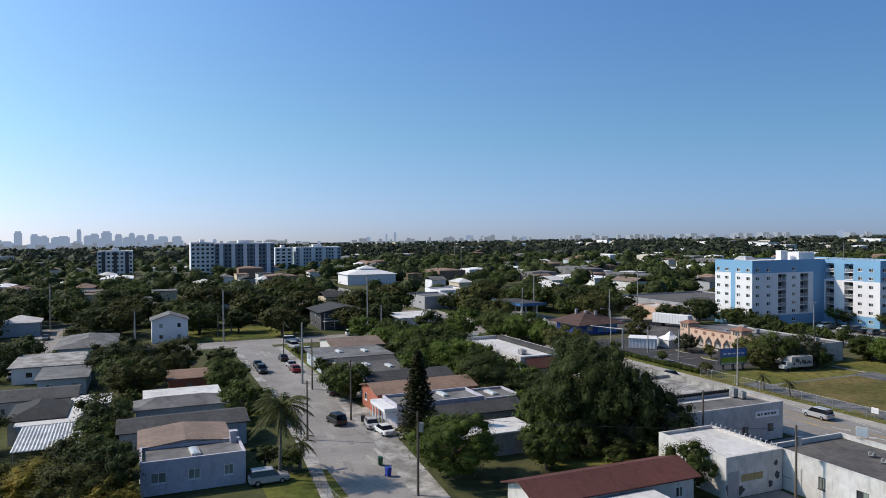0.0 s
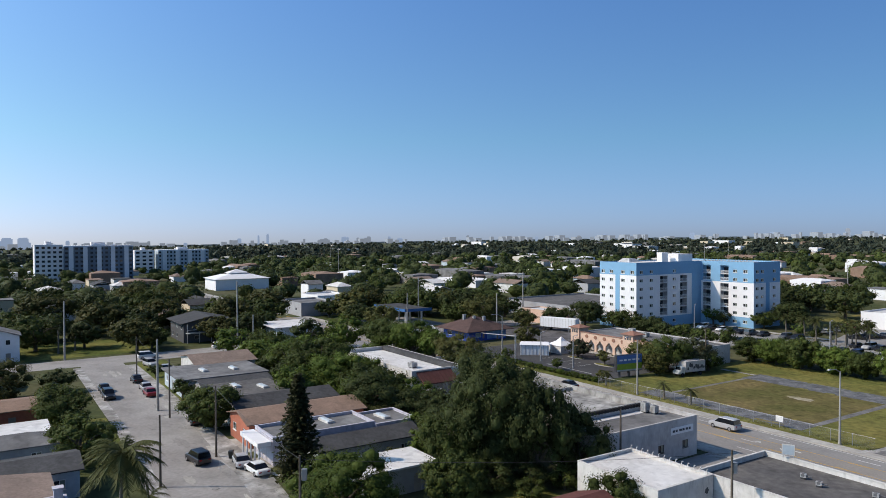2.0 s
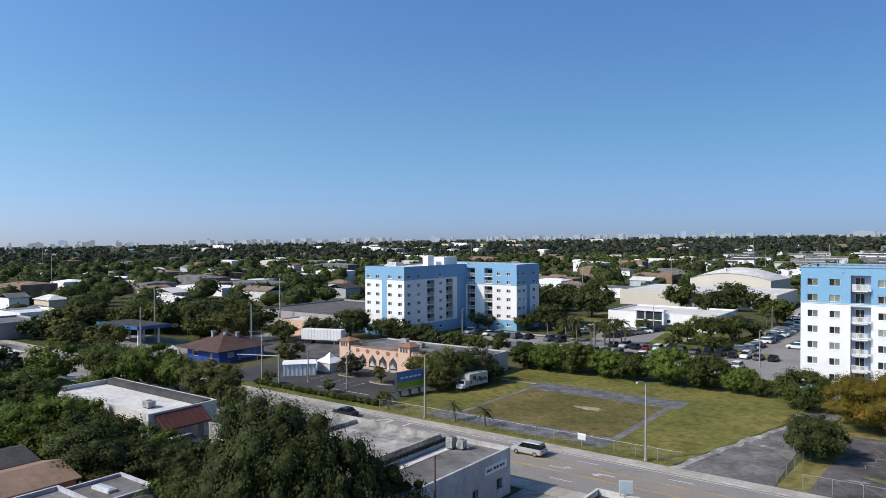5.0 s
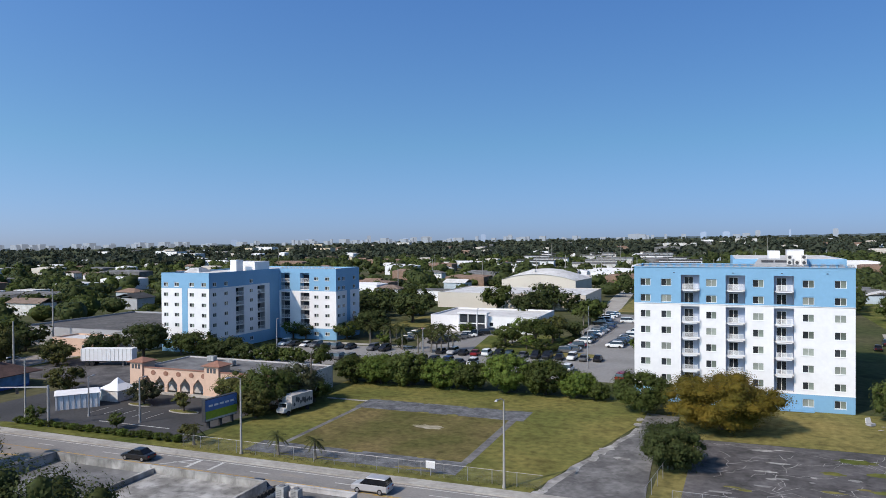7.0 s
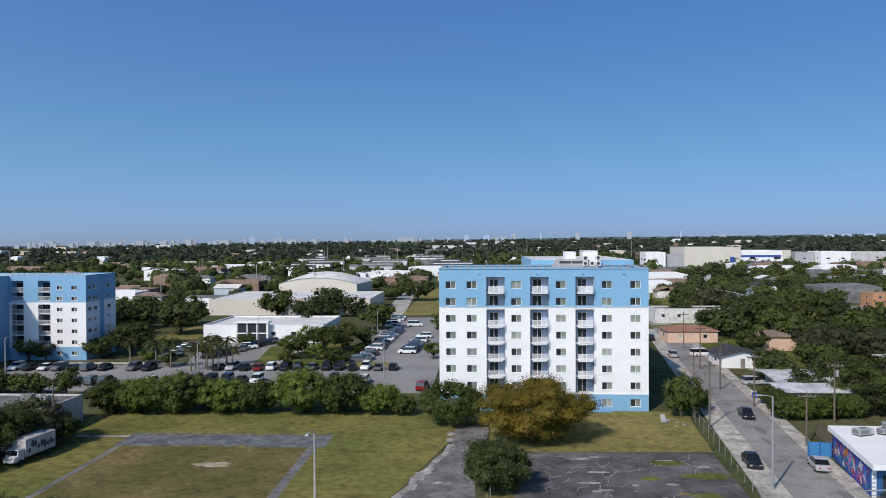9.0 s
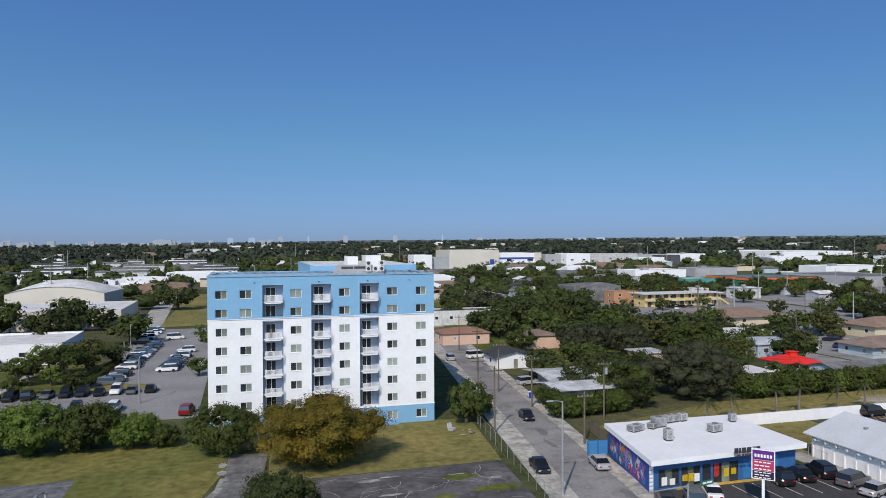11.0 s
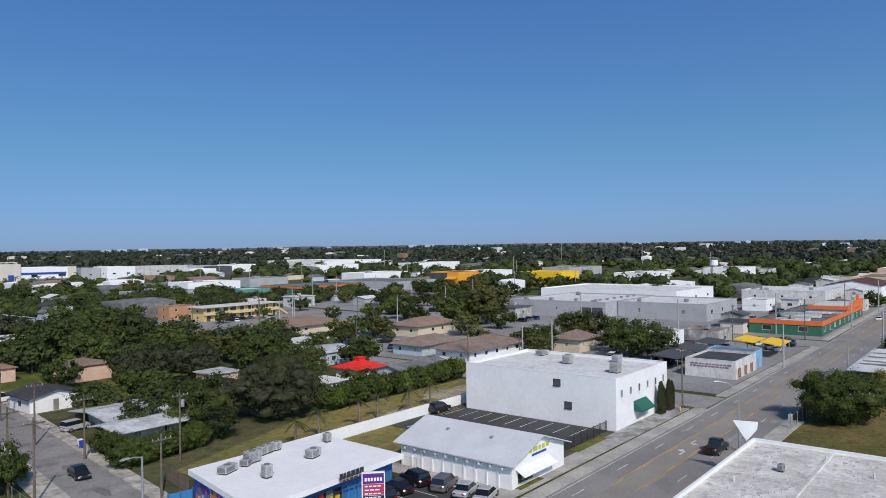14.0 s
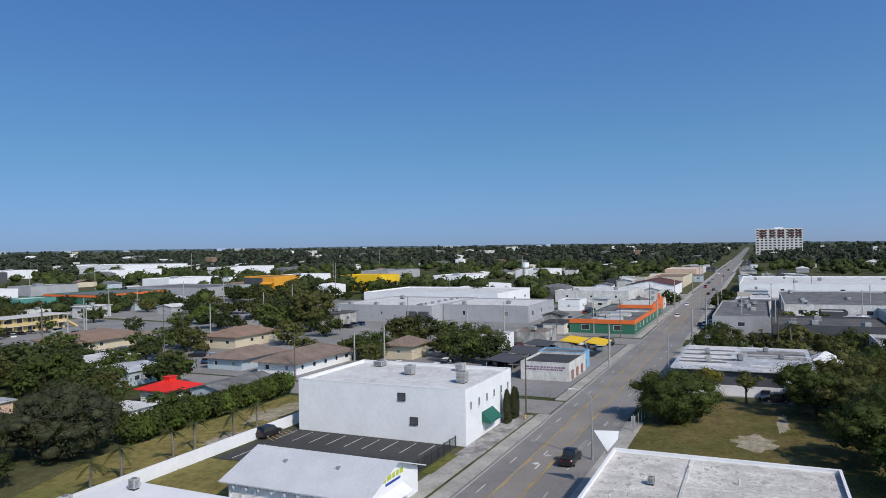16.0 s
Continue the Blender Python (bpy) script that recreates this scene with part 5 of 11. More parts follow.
WIN_COLS = [u(k) for k in (0.056, 0.157, 0.371, 0.585, 0.803, 0.938)]
BAL_COLS = [u(k) for k in (0.272, 0.482, 0.698)]
ST = 2.78
Z0 = [0.8 + ST * k for k in range(8)]  # sills
wins = [(c, z) for c in WIN_COLS for z in Z0]
LOG_W = 3.05
LOGGIA = [(3.0, 16.85), (17.45, 22.2)]
walls = {"blue_base": (0, 2.85), "white": (2.85, 17.25), "blue_top": (17.25, B2_H)}
for nm, (za, zb) in walls.items():
    s = Shape()
    holes = [(c - 0.85, z, c + 0.85, z + 1.25) for c, z in wins if za <= z < zb]
    for c in BAL_COLS:
        for la, lb in LOGGIA:
            if la >= za and lb <= zb:
                holes.append((c - LOG_W / 2, la, c + LOG_W / 2, lb))
    y = -0.05 if nm == "blue_base" else (-0.08 if nm == "blue_top" else 0)
    wall_sheet(s, pose(0, y, 0), SPAN, za, zb, holes, thick=0.3 - y)
    for sx in (-1, 1):
        s2 = [(sx * SPAN / 2, 0, za), (sx * SPAN / 2, 17, za), (sx * SPAN / 2, 17, zb), (sx * SPAN / 2, 0, zb)]
        s.quad(*s2)
    s.quad((-SPAN / 2, 17, za), (SPAN / 2, 17, za), (SPAN / 2, 17, zb), (-SPAN / 2, 17, zb))
    part("wall", s, WHITE if nm == "white" else SKY_BLUE, block, "white stucco wall" if nm == "white" else "sky-blue stucco wall")
for c, z in wins:
    put_window(block, pose(c, 0, z + 0.625), 1.7, 1.25, FRAME_W, PANE if (round(c * 7 + z * 3) % 5) else BLIND)
deck = Shape().box(-SPAN / 2 + 0.3, 0.3, B2_H - 0.9, SPAN / 2 - 0.3, 16.8, B2_H - 0.7)
part("roof", deck, WHITE_ROOF, block)
cop = Shape()
cop.box(-SPAN / 2 - 0.12, -0.2, B2_H, SPAN / 2 + 0.12, 0.3, B2_H + 0.12).box(-SPAN / 2 - 0.12, 16.7, B2_H, SPAN / 2 + 0.12, 17.1, B2_H + 0.12)
cop.box(-SPAN / 2 - 0.12, 0.3, B2_H, -SPAN / 2 + 0.3, 16.7, B2_H + 0.12).box(SPAN / 2 - 0.3, 0.3, B2_H, SPAN / 2 + 0.12, 16.7, B2_H + 0.12)
part("coping", cop, SKY_BLUE, block)
band = Shape().box(-SPAN / 2 - 0.05, -0.1, 17.15, SPAN / 2 + 0.05, -0.003, 17.247).box(-SPAN / 2 - 0.05, -0.08, 2.8, SPAN / 2 + 0.05, -0.003, 2.9)
part("band", band, WHITE, block)
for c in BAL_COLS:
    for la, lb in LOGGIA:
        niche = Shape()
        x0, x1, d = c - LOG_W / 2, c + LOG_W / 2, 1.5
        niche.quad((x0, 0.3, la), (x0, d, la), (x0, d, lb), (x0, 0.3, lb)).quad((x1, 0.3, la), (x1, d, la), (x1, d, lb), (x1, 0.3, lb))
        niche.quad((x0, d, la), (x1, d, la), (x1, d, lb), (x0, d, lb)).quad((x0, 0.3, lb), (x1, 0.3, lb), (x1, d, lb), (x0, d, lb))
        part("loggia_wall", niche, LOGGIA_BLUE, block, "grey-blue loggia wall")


def balcony_meshes():
    sl = Shape().box(-LOG_W / 2 + 0.02, 0.31, -0.18, LOG_W / 2 - 0.02, 1.5, 0.0).box(-1.16, -1.02, -0.18, 1.16, 0.31, 0.0).mesh("slab", WHITE)
    r = Shape()
    w = LOG_W / 2 - 0.35
    for xa, ya, xb, yb in ((-w, -0.95, w, -0.95), (-w, -0.95, -w, 0), (w, -0.95, w, 0)):
        r.tube((xa, ya, 1.05), (xb, yb, 1.05), 0.035, n=5)
        r.tube((xa, ya, 0.12), (xb, yb, 0.12), 0.025, n=5)
    rail = r.mesh("railing", FRAME_W)
    bar = Shape().box(-0.045, -0.016, 0.1, 0.045, 0.016, 1.05).mesh("baluster", FRAME_W)
    door = Shape()
    door.box(-0.95, 1.38, 0.02, 0.45, 1.46, 2.1)
    d = door.mesh("glass_door", PANE)
    f = Shape()
    for k in (-1.0, -0.28, 0.42):
        f.box(k, 1.34, 0.02, k + 0.06, 1.4, 2.15)
    f.box(-1.0, 1.34, 2.1, 0.48, 1.4, 2.17)
    return sl, rail, bar, d, f.mesh("door_frame", FRAME_W), Shape().box(-LOG_W / 2 + 0.02, 0.31, -0.18, LOG_W / 2 - 0.02, 1.49, 0.0).mesh("floor_slab", WHITE)


BAL = balcony_meshes()


def balcony(parent, m, railed=True):
    b = part("balcony" if railed else "floor_slab", BAL[0] if railed else BAL[5], None, parent, at=m)
    part("glass_door", BAL[3], None, b)
    part("door_frame", BAL[4], None, b)
    if not railed:
        return
    part("railing", BAL[1], None, b)
    w = LOG_W / 2 - 0.35
    for k in range(15):
        part("baluster", BAL[2], None, b, at=pose(-w + 2 * w * k / 14, -0.95, 0))


for c in BAL_COLS:
    for k in range(1, 8):
        balcony(block, pose(c, 0, Z0[k] - 0.62), k not in (1, 6))
drip = kept("vent", lambda: Shape().box(-0.12, -0.09, -0.06, 0.12, 0.02, 0.06).mesh("vent", DARK_METAL))
for c in (-10.5, -1, 6.5, 13.2):
    part("vent", drip, None, block, at=pose(c, -0.08, 22.6))
entry = Shape().box(6.2, -1.3, 0.12, 11.2, -0.05, 0.28).box(6.2, -1.3, 0.9, 6.26, -1.24, 0.95)
for k in range(12):
    entry.box(6.2 + k * 0.45, -1.28, 0.28, 6.24 + k * 0.45, -1.24, 1.0)
entry.box(6.2, -1.28, 1.0, 11.2, -1.23, 1.06)
part("terrace_railing", entry, SKY_BLUE, block)
# roof gear: rail stubs, lift house, rear wing
for k in range(26):
    x = -SPAN / 2 + 0.8 + k * 1.32
    part("roof_bracket", kept("bracket", lambda: Shape().box(-0.5, -0.16, 0, 0.45, 0.16, 0.2).box(-0.05, -0.05, 0.2, 0.05, 0.05, 0.45).box(-0.42, -0.1, 0.36, 0.38, 0.1, 0.5).mesh("roof_bracket", METAL)), None, block, at=pose(x, 0.05, B2_H + 0.12))
lift = Shape().box(5.3, 13.5, B2_H - 0.8, 7.2, 17.0, B2_H + 2.6)
lift.box(8.4, 12.4, B2_H - 0.8, 11.0, 17.0, B2_H + 2.7).box(8.34, 12.34, B2_H + 2.7, 11.06, 17.06, B2_H + 2.78)
plant = Shape().box(3.6, 11.5, B2_H - 0.8, 9.4, 13.4, B2_H + 1.2).loft([[(2.4, 11.6, B2_H - 0.7), (3.6, 11.6, B2_H - 0.7), (3.6, 13.4, B2_H - 0.7), (2.4, 13.4, B2_H - 0.7)], [(3.55, 11.6, B2_H + 1.15), (3.6, 11.6, B2_H + 1.15), (3.6, 13.4, B2_H + 1.15), (3.55, 13.4, B2_H + 1.15)]])
part("plant_room", plant, GREY_WALL, block, "grey plant room with dark louvres")
for px_, pz_ in ((8.2, 0.0), (8.2, 0.95), (9.4, 0.0), (10.5, 0.0), (10.5, 1.0)):
    unit_ = part("condenser", kept("condenser", lambda: Shape().box(-0.45, -0.4, 0, 0.45, 0, 0.85).mesh("condenser", WHITE_OLD)), None, block, at=pose(px_ + 0.4, 11.45, B2_H + 0.1 + pz_))
    part("fan", kept("condenser_fan", lambda: Shape().tube((0, -0.43, 0.43), (0, -0.404, 0.43), 0.3, n=12).mesh("fan", DARK_METAL)), None, unit_)
part("lift_house", lift, WHITE, block, "white lift house on the roof")
vents = Shape()
for k in range(2):
    vents.box(4.0 + k * 2.2, 11.42, B2_H + 0.55, 6.0 + k * 2.2, 11.498, B2_H + 0.95)
part("louvre", vents, DARK_METAL, block)
wing = Shape().box(-0.7, 17.2, 0, SPAN / 2 + 1.3, 46, B2_H + 1.0)
part("rear_wing", wing, SKY_BLUE, block, "sky-blue rear wing")
part("rear_wing_roof", Shape().box(-0.3, 17.6, B2_H + 1.0, SPAN / 2 + 0.9, 45.6, B2_H + 1.05), WHITE_ROOF, block)

# the second block, seven storeys, with a recessed middle
second = thing("apartment_block", pose(-114.1, 137.7, 0), "white and sky-blue seven-storey apartment block with loggias", "apartment block")
H1, S1 = 20.4, 2.62
ZZ = [1.1 + S1 * k for k in range(7)]


def wing_wall(parent, m, length, cols, logs, top_blue, blue_cols=(), h=H1, half=1.4, top_logs=False):
    """One face of the block: blue base, white storeys, blue top, vertical blue bands, windows and loggias."""
    for nm, za, zb in (("base", 0, 3.2), ("white", 3.2, top_blue), ("top", top_blue, h)):
        s = Shape()
        holes = [(c - 0.75, z + 0.1, c + 0.75, z + 1.1) for c in cols for z in ZZ if za <= z < zb and z + 1.15 < zb]
        deep = [(c - half, za + 0.25, c + half, zb - (0.5 if nm == "white" else 1.3)) for c in logs if nm == "white" or (nm == "top" and top_logs)]
        wall_sheet(s, m, length, za, zb, holes + deep, 0.25)
        part("wall", s, WHITE if nm == "white" else SKY_BLUE, parent, "white stucco wall" if nm == "white" else "sky-blue stucco wall")
        for xa, za2, xb, zb2 in holes:
            put_window(parent, m @ pose((xa + xb) / 2, 0, (za2 + zb2) / 2), xb - xa, zb2 - za2, FRAME_W, PANE, 1)
        for x0, z0, x1, z1 in deep:
            n = Shape()
            for q in (((x0, 0.25), (x0, 1.6)), ((x0, 1.6), (x1, 1.6)), ((x1, 1.6), (x1, 0.25))):
                n.quad(*(m @ Vector((x, y, z)) for (x, y), z in ((q[0], z0), (q[1], z0), (q[1], z1), (q[0], z1))))
            # in the white storeys the recess's shade is put into grey walls
            part("loggia_wall", n, GREY_WALL if nm == "white" else SKY_BLUE, parent)
            for k in range(1, 7):
                z = k * S1 + 0.75
                if not z0 - 0.4 < z < z1 - 1.5:
                    continue
                fl = max(z, z0 + 0.16)
                b = Shape().box(x0 + 0.01, 0.05, fl - 0.15, x1 - 0.01, 1.58, fl).box(x0 + 0.05, 0.05, fl + 0.95, x1 - 0.05, 0.11, fl + 1.02)
                for j in range(13):
                    xj = x0 + 0.1 + (x1 - x0 - 0.24) * j / 12
                    b.box(xj, 0.06, fl, xj + 0.05, 0.09, fl + 0.95)
                bl = part("balcony", b, FRAME_W, parent, at=m)
                part("glass_door", Shape().box(x0 + 0.3, 1.5, fl + 0.02, x1 - 0.5, 1.58, fl + 2.05), PANE, bl)
    for xa, xb in blue_cols:
        part("blue_band", Shape().box(xa, -0.06, 3.2, xb, -0.003, top_blue), SKY_BLUE, parent, "sky-blue wall band", at=m)


# front tower, its east face, the recessed wing and its end
wing_wall(second, pose(-7.6, 0, 0), 15.2, [-6.1, -2.6, 2.2, 6.0], [], 16.45, [(-0.9, 0.9)])
wing_wall(second, pose(0, 15, 0, 0, 0, 90), 30, [-12.8, -8.2, 2.6], [-2.4, 7.2], 16.45, [(11.2, 15)], half=1.8)
wing_wall(second, pose(9.5, 31, 0), 19, [3.0, 6.6], [-7.4, -0.8], 13.9, half=1.5, top_logs=True)
wing_wall(second, pose(19, 38, 0, 0, 0, 90), 14, [-5.2, -2.6, 3.8], [], 13.9, [(-0.8, 1.2)])
back = Shape()
back.quad((-15.2, 0, 0), (-15.2, 45, 0), (-15.2, 45, H1), (-15.2, 0, H1)).quad((-15.2, 45, 0), (19, 45, 0), (19, 45, H1), (-15.2, 45, H1)).quad((0, 30, 0), (0, 31, 0), (0, 31, H1), (0, 30, H1))
part("rear_wall", back, SKY_BLUE, second)
rf = Shape().box(-15, 0.2, H1 - 0.6, -0.2, 44.8, H1 - 0.4).box(-0.2, 31.2, H1 - 0.6, 18.8, 44.8, H1 - 0.4)
part("roof", rf, WHITE_ROOF, second)
lh = Shape().box(-9, 22, H1 - 0.4, -2, 29, H1 + 2.2).box(-12, 24, H1 - 0.4, -9, 29, H1 + 1.2).box(-6.5, 17, H1 - 0.4, -4.5, 20, H1 + 2.8)
part("lift_house", lh, WHITE, second, "white lift house on the roof")
hat = Shape().loft([[(-10.5, 3, H1), (-5.5, 3, H1), (-5.5, 8, H1), (-10.5, 8, H1)], [(-9.3, 4.2, H1 + 1.1), (-6.7, 4.2, H1 + 1.1), (-6.7, 6.8, H1 + 1.1), (-9.3, 6.8, H1 + 1.1)]])
part("roof_lantern", hat, TIN, second)
for k in range(14):
    part("roof_bracket", MESHES["bracket"], None, second, at=pose(1 + k * 1.3, 31.2, H1))


# ---- houses along the residential street ----
building("house", -124, 6, -111, 18, 3.2, WHITE_OLD, SHINGLE, "small white house under a brown shingle gable roof", style="gable_y", rise=1.2, door="S")
building("house", -111.5, 0, -97.5, 15.5, 3.1, PALE_BLUE, GREY_ROOF, "pale blue bungalow with a flat grey roof", door="S", over=0.6)
building("house", -96, 2, -90.5, 14, 3.0, GREY_WALL, DARK_ROOF, "grey bungalow with a low dark roof", style="gable_y", rise=0.7)
building("house", -90, 3.5, -79.5, 13, 3.1, WHITE_OLD, TAR_ROOF, "pale bungalow with a weathered flat grey roof", over=0.6)
building("house", -78.5, 2, -70.5, 18, 3.2, WHITE_OLD, DARK_ROOF, "white house under a dark shingle roof", style="gable_y", rise=1.0)
building("house", -69, 0.3, -60.3, 17.7, 3.3, SALMON, TAN_ROOF, "orange-red house under a tan shingle gable roof", style="gable_y", rise=1.1)
building("house", -58.5, 0.5, -51.5, 15, 3.3, LAVENDER, GREY_ROOF, "lilac house with a patched grey flat roof and ornate porch", parapet=0.35, door="W")
building("house", -58, 15, -51, 21.5, 3.1, LAVENDER, GREY_ROOF, "low rear house with a grey membrane roof", parapet=0.25)
building("shed", -50.4, 4, -44.8, 18.2, 2.9, GREY_WALL, DARK_ROOF, "long grey outbuilding with a dark curved roof", "shed", style="gable_y", rise=1.0)
building("house", -39.5, 5, -34, 13.5, 3.0, GREY_WALL, WHITE_ROOF, "small dark-walled house with a white flat roof", over=0.5)
building("house", -16.8, 0.5, -10.6, 19.8, 3.1, WHITE_OLD, MAROON, "long white house under a maroon shingle roof", style="gable_y", rise=1.2, over=0.6, sides="SEWN")
building("outbuilding", -9.6, 7, -6, 13.5, 2.6, WHITE_OLD, WHITE_ROOF, "small white outbuilding with a flat white roof", "shed", over=0.3)
# the other side of the street
corner = building("house", -43.5, -35, -37.2, -23.5, 3.5, LAVENDER, GREY_ROOF, "lilac stucco house with a weathered flat grey roof", parapet=0.3, door="N", win=(1.3, 1.2), step=3.0)
building("house", -52, -35, -43.5, -24.5, 3.6, LAVENDER, SHINGLE, "rear half of a stucco house under a dull brown roof", style="gable_x", rise=0.6, over=0.3)
part("chimney", Shape().box(2.2, 4.6, 3.5, 3.0, 5.4, 4.8).box(2.1, 4.5, 4.8, 3.1, 5.5, 4.95), LAVENDER, corner, "squat stucco chimney", at=pose(-5, 0, 0))
building("house", -61.5, -37.5, -53.6, -21.2, 3.1, PALE_BLUE, DARK_ROOF, "low blue house under a long dark roof", style="gable_y", rise=0.9)
building("house", -72.5, -35.5, -66.5, -22.5, 3.2, GREY_WALL, GREY_ROOF, "blue-grey house with a grey hip roof", style="hip", rise=1.1)
building("house", -79, -34, -72.8, -23, 3.2, WHITE_OLD, WHITE_ROOF, "white bungalow with a white flat roof", over=0.5)
building("house", -98, -30, -89, -23, 3.0, SALMON, TAN_ROOF, "low house under a brown roof", style="gable_y", rise=0.7)
building("house", -89.5, -57, -80, -44.5, 3.2, WHITE_OLD, DARK_ROOF, "long house under a dark roof", style="gable_y", rise=0.8)
building("house", -76.5, -52, -66, -45, 3.4, WHITE_OLD, DARK_ROOF, "house under a charcoal hip roof", style="hip", rise=1.5)
building("house", -73, -50.5, -63.5, -43, 3.0, WHITE, WHITE_ROOF, "house extension with a bright white flat roof", over=0.4)
building("house", -80.5, -44.6, -74, -39.5, 3.0, WHITE_OLD, WHITE_ROOF, "low annexe with a white flat roof", over=0.4)
building("house", -128, -58, -112, -46, 3.2, WHITE, CONCRETE_OLD, "white bungalow with a stained pale flat roof", over=0.7)
building("house", -112, -52, -98, -44, 3.0, PALE_BLUE, GREY_ROOF, "low bungalow with a grey flat roof", over=0.5)
building("house", -156, -52.5, -134, -40, 3.4, PALE_BLUE, GREY_ROOF, "pale blue bungalow under a grey hip roof", style="hip", rise=1.5)
building("house", -132, -36, -122, -27, 3.0, GREY_WALL, DARK_ROOF, "small house under a dark roof behind trees", style="gable_y", rise=0.9)
building("house", -166, -31.8, -157.6, -22.6, 6.0, WHITE, GREY_ROOF, "two-storey white gabled house with small windows", style="gable_x", rise=1.7, storeys=2, step=2.6, win=(1.0, 1.2))
building("house", -180, 16, -164.5, 30, 5.2, DARK_WALL, DARK_ROOF, "two-storey dark-walled house under a grey gable roof", style="gable_x", rise=1.7, storeys=2, over=1.0, step=3.8)

for hx, hy, hz in ((-104, 5.5, 3.32), (-103, 11, 3.32), (-86.5, 6.4, 3.32), (-83.5, 10.2, 3.32), (-56.5, 10, 3.3), (-55, 18, 3.1), (-40.2, -29, 3.5)):
    sky_ = thing("skylight", pose(hx, hy, hz, 0, 0, 4), "low white skylight box on a flat roof", "skylight")
    part("kerb", Shape().box(-1.5, -0.5, 0, 1.5, 0.5, 0.3), WHITE_OLD, sky_)
    part("dome", Shape().loft([[(-1.4, -0.42, 0.3), (1.4, -0.42, 0.3), (1.4, 0.42, 0.3), (-1.4, 0.42, 0.3)], [(-1.2, -0.25, 0.42), (1.2, -0.25, 0.42), (1.2, 0.25, 0.42), (-1.2, 0.25, 0.42)]]), PALE_BLUE, sky_)
# corrugated carport
carport = thing("carport", pose(-57.8, -46, 0), "carport under a striped white corrugated roof", "carport")
cp = Shape()
for k in range(18):
    y = -3.8 + k * 0.43
    cp.loft([[(-5.2, y, 3.1), (-5.2, y + 0.2, 3.22), (-5.2, y + 0.43, 3.1), (-5.2, y + 0.2, 3.05)], [(5.2, y, 2.5), (5.2, y + 0.2, 2.62), (5.2, y + 0.43, 2.5), (5.2, y + 0.2, 2.45)]])
part("roof", cp, TIN, carport, "white corrugated sheets")
for sx in (-4.9, 4.9):
    for sy in (-3.5, 3.5):
        part("post", Shape().box(sx - 0.06, sy - 0.06, 0, sx + 0.06, sy + 0.06, 2.5), METAL, carport)

# porch columns of the lilac house
porch = thing("porch", pose(-58.5, -0.9, 0), "white arched porch on columns in front of the lilac house", "porch")
pr = Shape().box(0, -0.6, 2.7, 7, 1.2, 3.25)
part("canopy", pr, WHITE, porch)
for k in range(5):
    part("column", kept("porch_column", lambda: Shape().tube((0, 0, 0), (0, 0, 2.7), 0.13, 0.1, 10).box(-0.2, -0.2, 0, 0.2, 0.2, 0.2).box(-0.18, -0.18, 2.5, 0.18, 0.18, 2.7).mesh("column", WHITE)), None, porch, at=pose(0.35 + k * 1.57, -0.3, 0))

# ---- shops on the south side of the avenue ----
building("shop", -102, 34, -73.5, 45, 4.2, WHITE_OLD, WHITE_ROOF, "long white shop with a parapet round its white roof", "shop", parapet=0.7, step=5, win=(1.4, 1.0))
awn = thing("awning", pose(-73.45, 38.6, 0), "slanted dark red metal awning on the shop wall", "awning")
part("canopy", Shape().loft([[(0, -3.7, 4.7), (0, 3.7, 4.7), (0, 3.7, 4.5), (0, -3.7, 4.5)], [(2.6, -3.7, 3.0), (2.6, 3.7, 3.0), (2.6, 3.7, 2.8), (2.6, -3.7, 2.8)]]), MAROON, awn)
for k in range(9):
    part("seam", kept("awning_seam", lambda: Shape().loft([[(0.02, -0.03, 4.76), (0.02, 0.03, 4.76), (0.02, 0.03, 4.68), (0.02, -0.03, 4.68)], [(2.6, -0.03, 3.06), (2.6, 0.03, 3.06), (2.6, 0.03, 2.98), (2.6, -0.03, 2.98)]]).mesh("seam", MAROON)), None, awn, at=pose(0, -3.5 + k * 0.87, 0))
curb = thing("roof_curb", pose(-88, 43.6, 4.2), "dark tarred kerb along the white shop roof", "roof kerb")
part("kerb", Shape().box(-13.6, -0.5, 0, 13.8, 0.9, 0.85), DARK_ROOF, curb)
roof_unit(-80, 38, 4.2, 1.6, 1.2, 0.8)
slab("shop_yard", rect(-73.4, 34, -65.4, 50.6), -0.05, 0.035, LOT_OLD, "dark asphalt yard beside the white shop", "yard")
car("van", "silver", -70.6, 37.4, 95, "parked beside the white shop")
walled = building("shop", -64.8, 37.5, -36.2, 51, 3.6, CONCRETE_OLD, GREY_ROOF, "low shop with rain-streaked concrete parapets and a grey roof", "shop", parapet=0.85, step=5, win=(1.4, 1.0), sides="SN", door="N")
part("dividing_wall", Shape().box(-0.15, -6.5, 3.6, 0.15, 6.5, 4.3), CONCRETE_OLD, walled, "streaked concrete dividing wall")
part("roof_step", Shape().box(0.2, -6.5, 3.604, 13.9, 6.5, 3.75), CONCRETE_OLD, walled, "pale stained roof surface")
for k in range(16):
    part("parapet_cap", kept("dark_cap", lambda: Shape().box(-0.16, -0.38, 0, 0.16, 0.38, 0.05).mesh("parapet_cap", DARK_METAL)), None, walled, at=pose(-14.15, -6.3 + k * 0.83, 4.54))
grey_shop = building("shop", -32.7, 30.5, -25.1, 49.4, 4.7, WARM_GREY, GREY_ROOF, "drab grey shop with a flat roof and parapet", "shop", parapet=0.45, step=4.6, win=(1.1, 1.0), sides="ESN", door="S", frame_mat=FRAME_D, sill=1.3)
